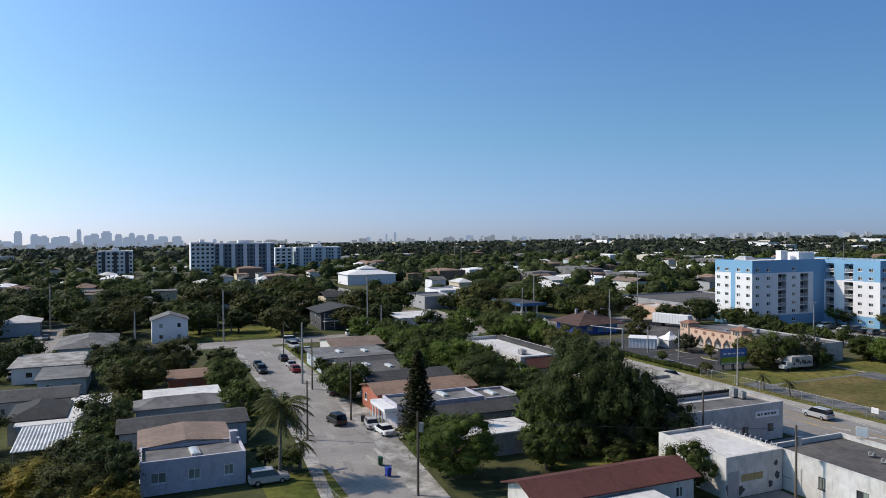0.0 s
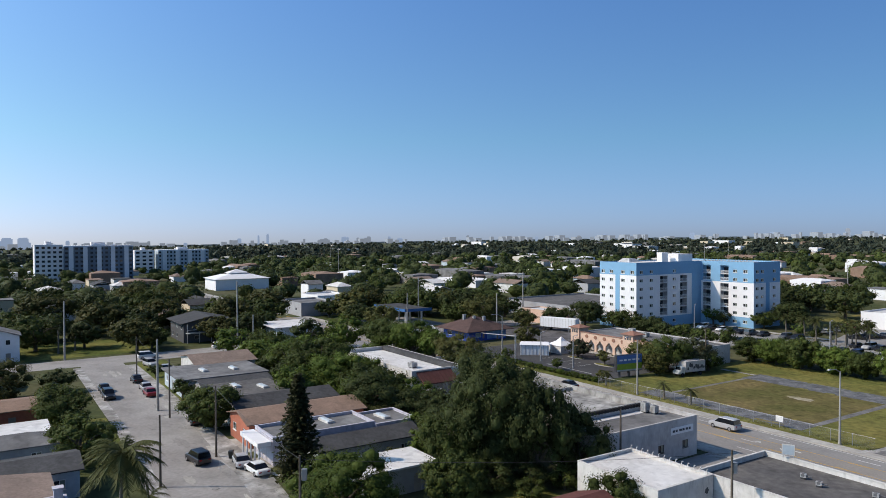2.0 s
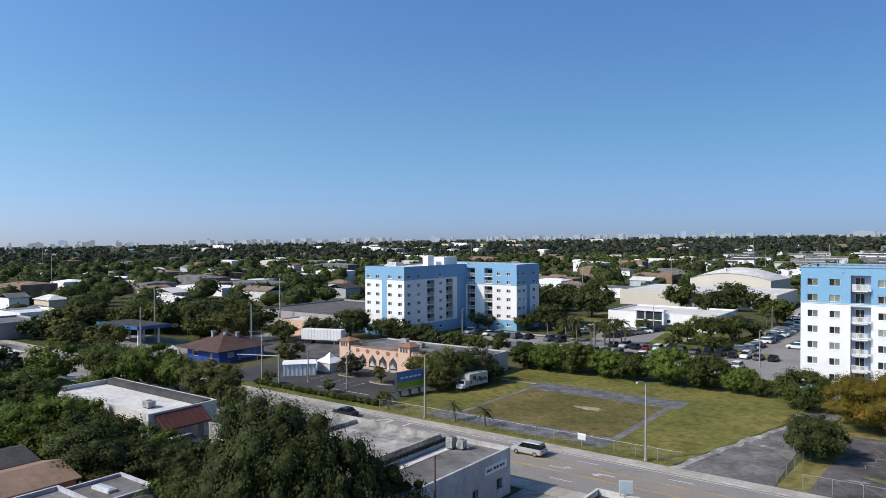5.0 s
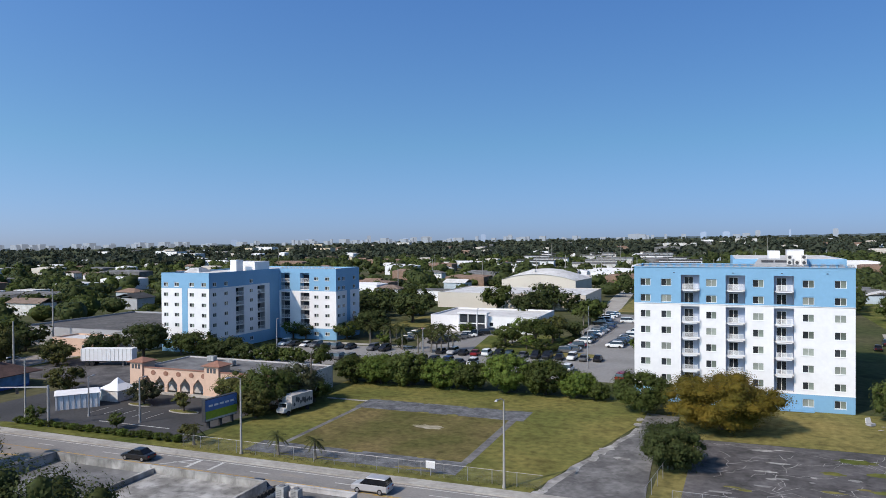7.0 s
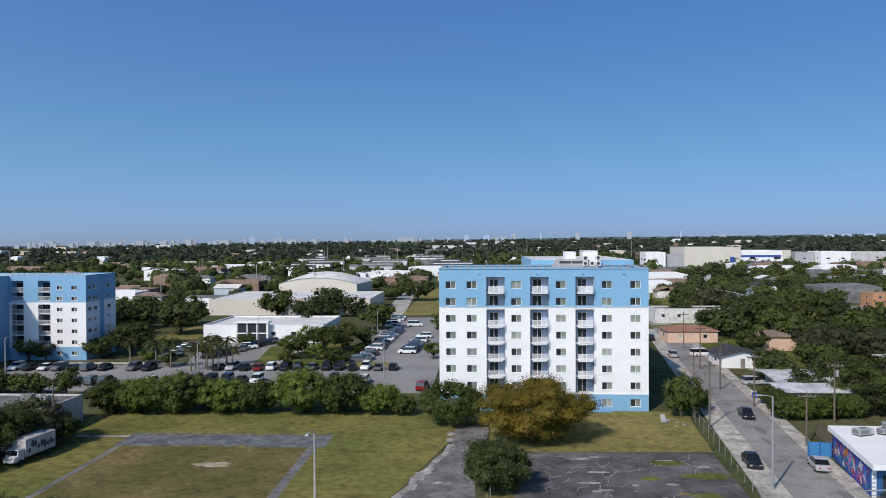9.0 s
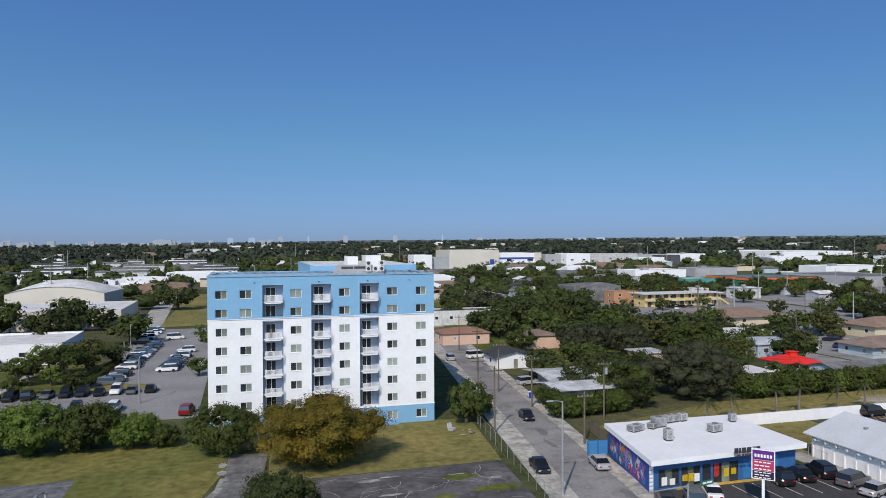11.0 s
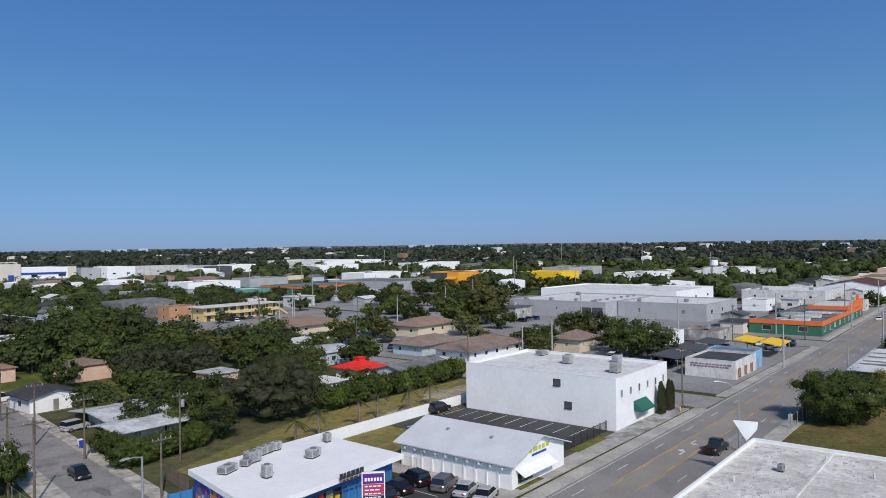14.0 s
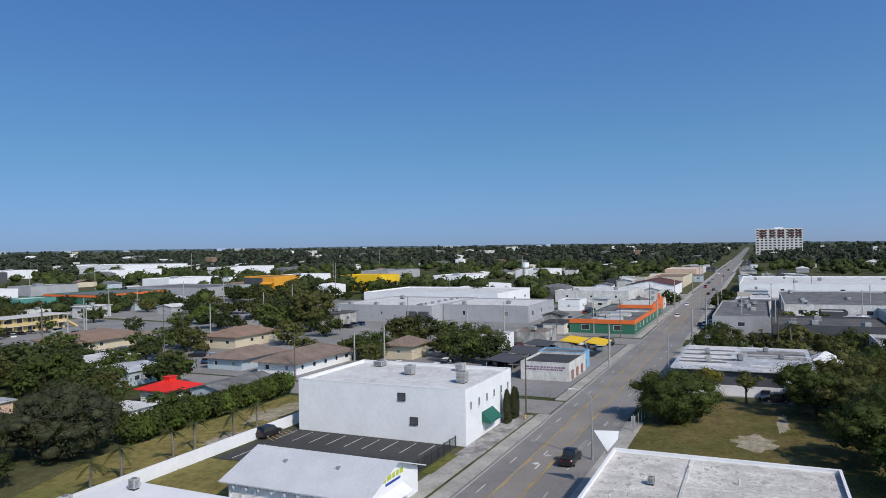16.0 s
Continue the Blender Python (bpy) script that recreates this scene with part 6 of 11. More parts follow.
plate_ = part("sign_plate", Shape().box(-2.2, -0.08, 3.2, 2.2, -0.004, 4.1), WHITE, grey_shop, "white wall sign with dark lettering", at=facade("E", 7.6, 18.9) @ pose(6.4, 0, 0.1))
for k, w_ in enumerate((0.5, 0.3, 0.55, 0.4, 0.5, 0.35)):
    part("sign_bar", Shape().box(-1.9 + k * 0.64, -0.1, 3.5, -1.9 + k * 0.64 + w_, -0.083, 3.8), DARK_WALL, plate_)
part("roof_patch", Shape().box(-3.3, -6.2, 4.702, -2.2, 8.6, 4.76), WHITE_ROOF, grey_shop, "white sealed strip of the roof")
for k in range(22):
    part("tyre", kept("cap", lambda: Shape().tube((0, -0.12, 0.26), (0, 0.12, 0.26), 0.27, n=12).mesh("tyre", RUBBER)), None, grey_shop, at=pose(-3.6, -4.6 + k * 0.56, 5.2, 0, 0, 90))
roof_unit(-31.2, 46.3, 4.7, 0.85, 0.85, 1.2)
roof_unit(-30.0, 46.8, 4.7, 0.8, 0.8, 0.9)
shed = building("workshop", -21.2, 24, -10.2, 32.4, 4.3, WHITE_OLD, WHITE_ROOF, "low white workshop with a patched white roof", "workshop", parapet=0.3, step=0)
for k in range(14):
    part("bracket", kept("pblock", lambda: Shape().path([(0, -0.12, 0), (0, -0.14, 0.3), (0, 0.0, 0.42), (0, 0.14, 0.36)], [0.05] * 4, 6).mesh("bracket", WHITE_OLD)), None, shed, at=pose(-5.2 + k * 0.78, 4.05, 4.66))
part("faded_sign", Shape().box(-1.6, -0.02, 1.7, 1.6, -0.004, 2.5), FADED, shed, "faded yellow sign panel", at=facade("E", 11, 8.4) @ pose(-0.4, 0, 0))
part("roller_door", Shape().box(-0.8, -0.05, 0, 0.8, -0.004, 3.0), GREY_WALL, shed, "grey steel door", at=facade("E", 11, 8.4) @ pose(-3.2, 0, 0))
black_shop = building("shop", -12.3, 32.6, 6.5, 44.6, 4.0, WHITE_OLD, TAR_ROOF, "white-walled shop with a black tar roof", "shop", parapet=0.5, step=4.2, win=(1.1, 1.3), sides="SE", door="N", frame_mat=FRAME_D)
garage = part("garage_door", Shape().box(-1.72, -0.03, 0.04, 1.72, -0.004, 3.02), WHITE_OLD, black_shop, "white panelled garage door", at=facade("S", 18.8, 12) @ pose(-6.6, 0, 0))
for k in range(9):
    part("door_panel", kept("door_panel", lambda: Shape().box(-1.7, -0.06, 0.0, 1.7, -0.032, 0.29).mesh("door_panel", WHITE_OLD)), None, garage, at=pose(0, 0, 0.06 + k * 0.33))
sgn = thing("roof_sign", pose(-9.2, 44.2, 4.55, 0, 0, 30), "small white sign board on a roof corner", "sign")
part("board", Shape().box(-0.65, -0.05, 0.3, 0.65, 0.05, 1.5), WHITE_OLD, sgn)
part("panel", Shape().box(-0.55, -0.07, 0.4, 0.55, -0.053, 1.4), PALE_BLUE, sgn)
for sx in (-0.5, 0.5):
    part("leg", Shape().box(sx - 0.04, -0.04, 0, sx + 0.04, 0.04, 0.3), METAL, sgn)
for x, y in ((-5.4, 40.6), (-3.2, 39.6), (1.5, 41)):
    roof_unit(x, y, 4.0, 0.55, 0.45, 0.3, 20)
near_hall = building("shop", 52, 26.5, 90.4, 49.6, 4.6, WHITE, CREAM_ROOF, "large white shop with a cracked cream membrane roof", "shop", parapet=0.35, step=6, win=(1.3, 1.2))
part("roof_seam", Shape().box(-19, 2.8, 4.6, 18.6, 3.1, 4.74).box(9.3, -11, 4.6, 9.5, 2.8, 4.7), WHITE_OLD, near_hall)
rs = Shape()
rr = random.Random(9)
for k in range(620):
    x, y, a = rr.uniform(-18, 18), rr.uniform(-11, 11), rr.uniform(0, 3.14)
    w_, l_ = rr.uniform(0.015, 0.04), rr.uniform(0.2, 1.0)
    dx, dy = math.cos(a) * l_, math.sin(a) * l_
    rs.quad((x - dy / l_ * w_, y + dx / l_ * w_, 4.606), (x + dy / l_ * w_, y - dx / l_ * w_, 4.606), (x + dx, y + dy, 4.606))
fl = Shape()
for k in range(760):
    x, y, r_, z_ = rr.uniform(-18, 18), rr.uniform(-10.8, 10.8), rr.uniform(0.08, 0.34), 4.602 + 0.000004 * k
    if abs(y - 2.95) < 0.9 or abs(x - 9.4) < 0.9:
        continue
    fl.quad(*[(x + r_ * 1.8 * math.cos(j * 0.6981) * rr.uniform(0.3, 1.3), y + r_ * math.sin(j * 0.6981) * rr.uniform(0.3, 1.3), z_) for j in range(9)])
part("roof_flaking", fl, FLAKED, near_hall, "grey-pink patches where the roof skin has flaked off", kind="stuff")
part("roof_cracks", rs, GREY_ROOF, near_hall, "hairline cracks in the roof skin", kind="stuff")
roof_unit(80, 44, 4.6, 0.8, 0.6, 0.5)
for x, y in ((86.5, 41), (83, 36), (74, 47)):
    p_ = thing("roof_vent", pose(x, y, 4.6), "small white vent pipe on the flat roof", "vent")
    part("pipe", Shape().tube((0, 0, 0), (0, 0, 0.5), 0.09, n=8), WHITE_OLD, p_)
    part("cap", Shape().tube((0, 0, 0.5), (0, 0, 0.6), 0.16, 0.06, n=8), WHITE_OLD, p_)
wing_sign = thing("roof_sign", pose(89.6, 50.3, 4.4, 0, 0, -75), "white four-cornered sign board at the roof corner", "sign")
part("board", Shape().loft([[(-1.4, y_, 2.7), (0.1, y_, 0.3), (1.3, y_, 1.8), (1.4, y_, 2.7)] for y_ in (-0.06, 0.06)]), WHITE, wing_sign)
part("leg", Shape().box(-0.1, 0.062, 0, 0.1, 0.16, 1.5), METAL, wing_sign)

# ---- the arcaded building, tents, restaurant ----
arcade = thing("arcade_building", pose(-81.1, 104.9, 0), "peach stucco arcaded building with a grey flat roof", "commercial building")
AW, AD, AH = 34.6, 14.5, 4.7
arcade.scale = (1, 1, 0.86)
aw = Shape()
wall_sheet(aw, facade("E", AW, AD), AD, 0, AH + 0.3, [])
wall_sheet(aw, facade("N", AW, AD), AW, 0, AH + 0.3, [])
wall_sheet(aw, facade("W", AW, AD), AD, 0, AH + 0.3, [])
wall_sheet(aw, pose(0, -AD / 2 + 1.5, 0), AW, 0, AH, [])
part("wall", aw, WARM_GREY, arcade, "drab grey side and back walls")
part("roof", Shape().box(-AW / 2 + 0.25, -AD / 2 + 0.3, AH - 0.2, AW / 2 - 0.25, AD / 2 - 0.25, AH), GREY_ROOF, arcade)


def arch_front(n, bay, h):
    """A wall of pointed arches, its middle at the origin."""
    s = Shape()
    for y in (0.0, 0.35):
        for k in range(n):
            x = (k - n / 2 + 0.5) * bay
            half, spring, top = bay * 0.38, 1.9, 3.5
            curve = [(-half, 0.0), (-half, spring), (-half * 0.72, spring + 0.55), (-half * 0.4, spring + 0.95), (0, top), (half * 0.4, spring + 0.95), (half * 0.72, spring + 0.55), (half, spring), (half, 0.0)]
            outer = [(-bay / 2, 0.0), (-bay / 2, spring), (-bay / 2, h), (-half * 0.5, h), (0, h), (half * 0.5, h), (bay / 2, h), (bay / 2, spring), (bay / 2, 0.0)]
            for (a, b), (c, d) in zip(zip(curve, curve[1:]), zip(outer, outer[1:])):
                s.quad((x + a[0], y, a[1]), (x + b[0], y, b[1]), (x + d[0], y, d[1]), (x + c[0], y, c[1]))
            if y == 0:
                for a, b in zip(curve, curve[1:]):
                    s.quad((x + a[0], 0, a[1]), (x + b[0], 0, b[1]), (x + b[0], 0.35, b[1]), (x + a[0], 0.35, a[1]))
    s.quad((-n * bay / 2, 0, h), (n * bay / 2, 0, h), (n * bay / 2, 0.35, h), (-n * bay / 2, 0.35, h))
    return s


part("arcade_wall", arch_front(5, 3.0, AH + 0.5), PEACH, arcade, "peach wall of pointed arches", at=pose(-8.6, -AD / 2 - 0.36, 0))
part("arcade_wall", arch_front(5, 3.0, AH + 0.5), PEACH, arcade, "peach wall of pointed arches", at=pose(9.7, -AD / 2 - 0.36, 0))
part("cornice", Shape().box(-16.2, -AD / 2 - 0.5, AH + 0.5, 17.2, -AD / 2 + 0.1, AH + 0.68), PEACH_DARK, arcade)
for k in range(10):
    x = (-14.6 + 3 * k) if k < 5 else (4 + 3 * (k - 5))
    part("medallion", kept("medallion", lambda: Shape().tube((0, -0.06, 0), (0, 0, 0), 0.55, n=14).tube((0, -0.1, 0), (0, -0.06, 0), 0.34, n=12).mesh("medallion", PEACH_DARK)), None, arcade, at=pose(x + 1.5 if k not in (4, 9) else x + 1.3, -AD / 2 - 0.363, 4.2))
for x, hh, wd in ((-17.0, 6.4, 3.0), (0.7, 6.6, 3.2)):
    tw = part("tower", Shape().box(x - wd / 2, -AD / 2 - 0.7, 0, x + wd / 2, -AD / 2 + 2.6, hh), PEACH, arcade, "square peach tower")
    r_ = Shape()
    pitched_roof(r_, wd + 0.6, 3.6, hh, 0.9, 0.2, "hip")
    part("tower_roof", r_, PEACH_DARK, tw, "terracotta hip roof", at=pose(x, -AD / 2 + 0.95, 0))
    for k in (-1.0, -0.25, 0.5):
        # charcoal panel on the solid face, coloured as the shade of an opening
        part("tower_opening", Shape().box(x + k, -AD / 2 - 0.74, hh - 1.5, x + k + 0.5, -AD / 2 - 0.703, hh - 0.5), DARK_WALL, tw)
for x, y in ((-83, 106), (-70, 108), (-67, 107), (-90, 109)):
    roof_unit(x, y, AH * 0.86, 1.6, 1.2, 0.9)

tent = thing("marquee", pose(-97.9, 83.4, 0, 0, 0, 48), "white box marquee with ribbed walls", "tent")
part("tent_wall", Shape().box(-3.4, -2.2, 0.03, 3.4, 2.2, 2.5), WHITE, tent)
part("roof", Shape().loft([[(-3.6, -2.4, 2.5), (3.6, -2.4, 2.5), (3.6, 2.4, 2.5), (-3.6, 2.4, 2.5)], [(-3.3, -0.2, 3.0), (3.3, -0.2, 3.0), (3.3, 0.2, 3.0), (-3.3, 0.2, 3.0)]]), WHITE, tent)
for k in range(8):
    part("rib", kept("rib", lambda: Shape().box(-0.04, -2.26, 0.03, 0.04, -2.203, 2.48).mesh("rib", GREY_WALL)), None, tent, at=pose(-3.1 + k * 0.88, 0, 0))
tent2 = thing("marquee", pose(-95.8, 90.2, 0), "white peaked marquee in the car park", "tent")
part("tent_wall", Shape().box(-2.3, -2.3, 0.03, 2.3, 2.3, 2.0), WHITE_OLD, tent2)
pk = Shape()
pk.loft([[(-2.5, -2.5, 2.0), (2.5, -2.5, 2.0), (2.5, 2.5, 2.0), (-2.5, 2.5, 2.0)], [(-0.9, -0.9, 2.9), (0.9, -0.9, 2.9), (0.9, 0.9, 2.9), (-0.9, 0.9, 2.9)], [(-0.08, -0.08, 3.9), (0.08, -0.08, 3.9), (0.08, 0.08, 3.9), (-0.08, 0.08, 3.9)]])
part("roof", pk, WHITE, tent2)


def box_trailer(x, y, turn, label):
    ob = thing("trailer", pose(x, y, 0.03, 0, 0, turn), label, "trailer")
    b = Shape().box(-6, -1.25, 1.15, 6, 1.25, 3.95)
    part("box", b, WHITE, ob)
    for k in range(13):
        part("rib", kept("trib", lambda: Shape().box(-0.04, -1.29, 1.2, 0.04, -1.253, 3.9).mesh("rib", WHITE_OLD)), None, ob, at=pose(-5.8 + k * 0.96, 0, 0))
    part("chassis", Shape().box(-5.8, -0.5, 0.85, 5.8, 0.5, 1.15), DARK_METAL, ob)
    for sx in (-4.6, -3.4):
        for sy in (-1, 1):
            part("wheel", kept("twheel", lambda: Shape().tube((0, -0.15, 0), (0, 0.15, 0), 0.5, n=14).mesh("wheel", RUBBER)), None, ob, at=pose(sx, sy * 1.05, 0.5))
    part("landing_leg", Shape().box(3.6, -0.9, 0, 3.8, -0.7, 1.15).box(3.6, 0.7, 0, 3.8, 0.9, 1.15), METAL, ob)
    return ob


box_trailer(-125.2, 116.4, 19, "long white box trailer parked behind the arcade")
lorry = thing("box_truck", pose(-59.8, 92.5, 0.03, 0, 0, 262), "white and grey painted box truck parked on the grass", "truck")
lorry.scale = (0.86, 0.9, 0.9)
part("cab", Shape().loft([ring(2.2, 1.0, 0.6, 2.3, 0.15), ring(3.2, 1.0, 0.55, 2.25, 0.15), ring(3.45, 0.98, 0.55, 1.5, 0.15), ring(4.1, 0.9, 0.6, 1.35, 0.15)]), WHITE_OLD, lorry)
part("windscreen", Shape().loft([[(3.22, -0.8, 1.55), (3.22, 0.8, 1.55), (3.16, 0.75, 2.1), (3.16, -0.75, 2.1)], [(3.5, -0.8, 1.52), (3.5, 0.8, 1.52), (3.26, 0.75, 2.12), (3.26, -0.75, 2.12)]]), CAR_GLASS, lorry)
part("box", Shape().box(-4, -1.15, 0.95, 2.1, 1.15, 3.4), WARM_GREY, lorry)
gb = Shape()
gr = random.Random(3)
for sy in (-1, 1):
    for k in range(9):
        x, z, r_ = -3.6 + k * 0.62, gr.uniform(1.6, 2.6), gr.uniform(0.25, 0.45)
        gb.quad(*[(x + r_ * math.cos(j * 0.785) * gr.uniform(0.6, 1.2), sy * 1.156, z + 1.5 * r_ * math.sin(j * 0.785) * gr.uniform(0.6, 1.1)) for j in range(8)])
part("painted_shapes", gb, DARK_WALL, lorry, "grey and black painted shapes")
for sx in (-2.6, 3.0):
    for sy in (-1, 1):
        part("wheel", kept("lwheel", lambda: Shape().tube((0, -0.14, 0), (0, 0.14, 0), 0.45, n=14).mesh("wheel", RUBBER)), None, lorry, at=pose(sx, sy * 0.98, 0.45))

POSTER_BLUE = mat("printed_blue", (0.09, 0.19, 0.46), rough=0.5, var=0.2, grain=0.8)
billboard = thing("billboard", pose(-66.2, 81.5, 0, 0, 0, 82), "two-sided billboard with blue and green panels", "billboard")
for sx in (-2.4, 0, 2.4):
    part("post", Shape().box(sx - 0.12, -0.3, 0, sx + 0.12, 0.3, 1.2), DARK_METAL, billboard)
part("frame", Shape().box(-3.3, -0.35, 1.1, 3.3, 0.35, 4.5), DARK_METAL, billboard)
part("panel", Shape().box(-3.2, 0.355, 1.2, 3.2, 0.4, 4.4), DARK_BLUE, billboard, "blue advertising panel")
part("panel", Shape().box(-3.2, -0.4, 1.2, 3.2, -0.355, 4.4), POSTER_BLUE, billboard, "blue and green advertising panel")
part("panel_foot", Shape().box(-3.2, -0.41, 1.2, 3.2, -0.402, 1.5), WHITE_OLD, billboard)
GRASSY = mat("printed_green", (0.3, 0.4, 0.04), rough=0.5, var=0.15)
part("panel_band", Shape().box(-3.2, -0.42, 1.5, 3.2, -0.403, 2.7).box(-3.2, 0.403, 1.6, 3.2, 0.42, 2.7), GRASSY, billboard, "green printed band")
ps = Shape()
for k in range(5):
    ps.box(-2.6 + k * 1.1, -0.42, 3.3, -1.8 + k * 1.1, -0.403, 3.6).box(-2.6 + k * 1.1, 0.403, 3.3, -1.8 + k * 1.1, 0.42, 3.6)
part("printed_bars", ps, WHITE, billboard)

rest = building("restaurant", -135.0, 81, -122.5, 93.8, 2.9, DARK_BLUE, BROWN_ROOF, "deep blue restaurant under a dark brown hip roof", "restaurant", style="hip", rise=3.3, over=1.7, step=4.2, win=(1.8, 1.2), door="S")
for x_, y_, h_ in ((-1.5, -2.5, 1.3), (1.2, -1.0, 1.0), (2.6, 1.4, 0.9)):
    part("roof_vent", Shape().box(x_ - 0.35, y_ - 0.35, 4.4, x_ + 0.35, y_ + 0.35, 5.2 + h_).box(x_ - 0.45, y_ - 0.45, 5.2 + h_, x_ + 0.45, y_ + 0.45, 5.32 + h_), METAL, rest)
PRINT = mat("pale_mural_blue", (0.2, 0.42, 0.75), rough=0.6, var=0.3, grain=0.8)
part("mural_panel", Shape().box(-3.2, -0.06, 0.4, 3.2, -0.004, 3.3), PRINT, rest, "pale blue mural panel", at=facade("E", 12.5, 12.8) @ pose(3, 0, 0))

station = thing("filling_station_canopy", pose(-171, 88, 0), "flat filling station canopy with a blue edge on white posts", "canopy")
part("roof", Shape().box(-10.5, -5, 4.7, 10.5, 5, 5.3), DARK_ROOF, station)
part("fascia", Shape().box(-10.56, -5.06, 4.6, 10.56, -5.003, 5.5).box(10.503, -5.0, 4.6, 10.56, 5.0, 5.5), SHOP_BLUE, station, "deep blue edge of the canopy")
for sx in (-7.5, 0, 7.5):
    for sy in (-3, 3):
        part("post", kept("canopy_post", lambda: Shape().box(-0.22, -0.22, 0, 0.22, 0.22, 4.7).mesh("post", FRAME_W)), None, station, at=pose(sx, sy, 0))
slab("station_yard", rect(-184, 78, -158, 98), -0.05, 0.03, LOT_GREY, "grey forecourt under the filling station canopy", "yard")
# the restaurant's gabled sign and the patio of the dark house
rsign = thing("gabled_sign", pose(-131, 74.5, 0, 0, 0, 30), "white gabled sign frame on two posts", "sign")
for sx in (-1.3, 1.3):
    part("post", Shape().box(sx - 0.12, -0.12, 0, sx + 0.12, 0.12, 3.4), FRAME_W, rsign)
part("board", Shape().loft([[(-1.4, -0.1, 1.6), (1.4, -0.1, 1.6), (1.4, -0.1, 3.4), (0, -0.1, 4.4), (-1.4, -0.1, 3.4)], [(-1.4, 0.1, 1.6), (1.4, 0.1, 1.6), (1.4, 0.1, 3.4), (0, 0.1, 4.4), (-1.4, 0.1, 3.4)]]), FRAME_W, rsign)
for sy in (-1, 1):
    part("panel", Shape().box(-1.15, sy * 0.11 - 0.006, 1.8, 1.15, sy * 0.11 + 0.006, 3.3), DARK_WALL, rsign, "dark letter panel")
gallery = thing("balcony", pose(-164.4, 23, 0), "white-railed upper balcony of the dark house", "balcony")
part("floor_slab", Shape().box(0, -6.5, 2.6, 1.6, 6.5, 2.8), WHITE_OLD, gallery)
part("railing", Shape().box(1.5, -6.5, 3.6, 1.56, 6.5, 3.7).box(1.5, -6.5, 2.9, 1.56, 6.5, 2.96), WHITE, gallery)
for k in range(5):
    part("post", kept("gal_post", lambda: Shape().box(1.45, -0.07, 0, 1.59, 0.07, 5.2).mesh("post", WHITE_OLD)), None, gallery, at=pose(0, -6.4 + 3.2 * k, 0))

# painted blots on the workshop wall
gw = Shape()
gwr = random.Random(12)
for cx, cz, r_ in ((-3.6, 1.0, 0.9), (-3.0, 2.2, 0.6), (-2.2, 0.8, 0.7), (2.4, 0.9, 0.5), (3.4, 1.8, 0.5), (3.2, 3.2, 0.35)):
    gw.quad(*[(cx + r_ * math.cos(j * 0.524) * gwr.uniform(0.5, 1.2), -0.008, cz + r_ * math.sin(j * 0.524) * gwr.uniform(0.5, 1.1)) for j in range(12)])
part("painted_shapes", gw, DARK_WALL, shed, "black sprayed shapes", at=facade("E", 11, 8.4))


# ---- painted shop, white hall, white store ----
shop = thing("painted_shop", pose(52, 89, 0), "low corner shop with a colourful mural and white roof", "shop")
SW, SE_, NE, NW = (-10.6, -7.0), (10.3, -6.0), (10.6, 7.0), (-7.6, 7.6)
sh = Shape()


def wall_between(s, a, b, z0, z1, holes=()):
    length = math.hypot(b[0] - a[0], b[1] - a[1])
    m = pose((a[0] + b[0]) / 2, (a[1] + b[1]) / 2, 0, 0, 0, math.degrees(math.atan2(b[1] - a[1], b[0] - a[0])))
    wall_sheet(s, m, length, z0, z1, list(holes))
    return m, length


mS, lS = wall_between(sh, SW, SE_, 0, 3.3, [(-9.2, 0.6, -6.4, 2.5), (-6.1, 0.05, -3.5, 2.5), (-3.2, 0.05, -2.0, 2.5), (-1.7, 0.05, 1.9, 2.5)])
wall_between(sh, SE_, NE, 0, 3.3)
wall_between(sh, NE, NW, 0, 3.3)
part("wall", sh, SHOP_BLUE, shop, "blue shop walls")
mw = Shape()
mW, lW = wall_between(mw, NW, SW, 0, 3.45)
part("mural_wall", mw, DARK_BLUE, shop, "deep blue mural wall")
for (xa, za, xb, zb) in [(-9.2, 0.6, -6.4, 2.5), (-6.1, 0.05, -3.5, 2.5), (-1.7, 0.05, 1.9, 2.5)]:
    put_window(shop, mS @ pose((xa + xb) / 2, 0, (za + zb) / 2), xb - xa, zb - za, FRAME_D, PANE, 2)
POSTER_Y, POSTER_R = mat("yellow_poster", (0.75, 0.5, 0.03), rough=0.5, var=0.25, grain=4), mat("red_poster", (0.6, 0.05, 0.04), rough=0.5, var=0.25, grain=4)
for k, (x, z, m_) in enumerate(((-5.6, 1.2, POSTER_Y), (-4.75, 1.2, POSTER_Y), (-3.95, 1.2, FRAME_W), (-1.2, 1.25, POSTER_R), (-1.2, 2.1, POSTER_R), (0.2, 1.3, POSTER_Y), (1.25, 1.3, POSTER_Y), (-8.4, 1.1, FRAME_W), (-7.3, 0.95, FRAME_W))):
    part("poster", Shape().box(x - 0.36, 0.005, z - 0.35 - 0.1 * (k % 3), x + 0.36, 0.03, z + 0.38 + 0.1 * (k % 2)), m_, shop, "bright window poster", at=mS)
part("door", Shape().box(-3.2, 0.06, 0.05, -2.0, 0.11, 2.5), PANE, shop, "glazed shop door", at=mS)
for x in (3.4, 5.2, 7.0):
    part("wall_panel", Shape().box(x - 0.8, -0.04, 0.3, x + 0.8, -0.004, 2.6), SHOP_PANEL, shop, "brighter blue wall panel", at=mS)
rpts = [(SW[0] - 0.5, SW[1] - 1.3), (SE_[0] + 0.5, SE_[1] - 1.3), (NE[0] + 0.5, NE[1] + 0.5), (NW[0] - 0.4, NW[1] + 0.5)]
rf_ = Shape().loft([[(x, y, 3.45) for x, y in rpts], [(x, y, 4.05) for x, y in rpts]])
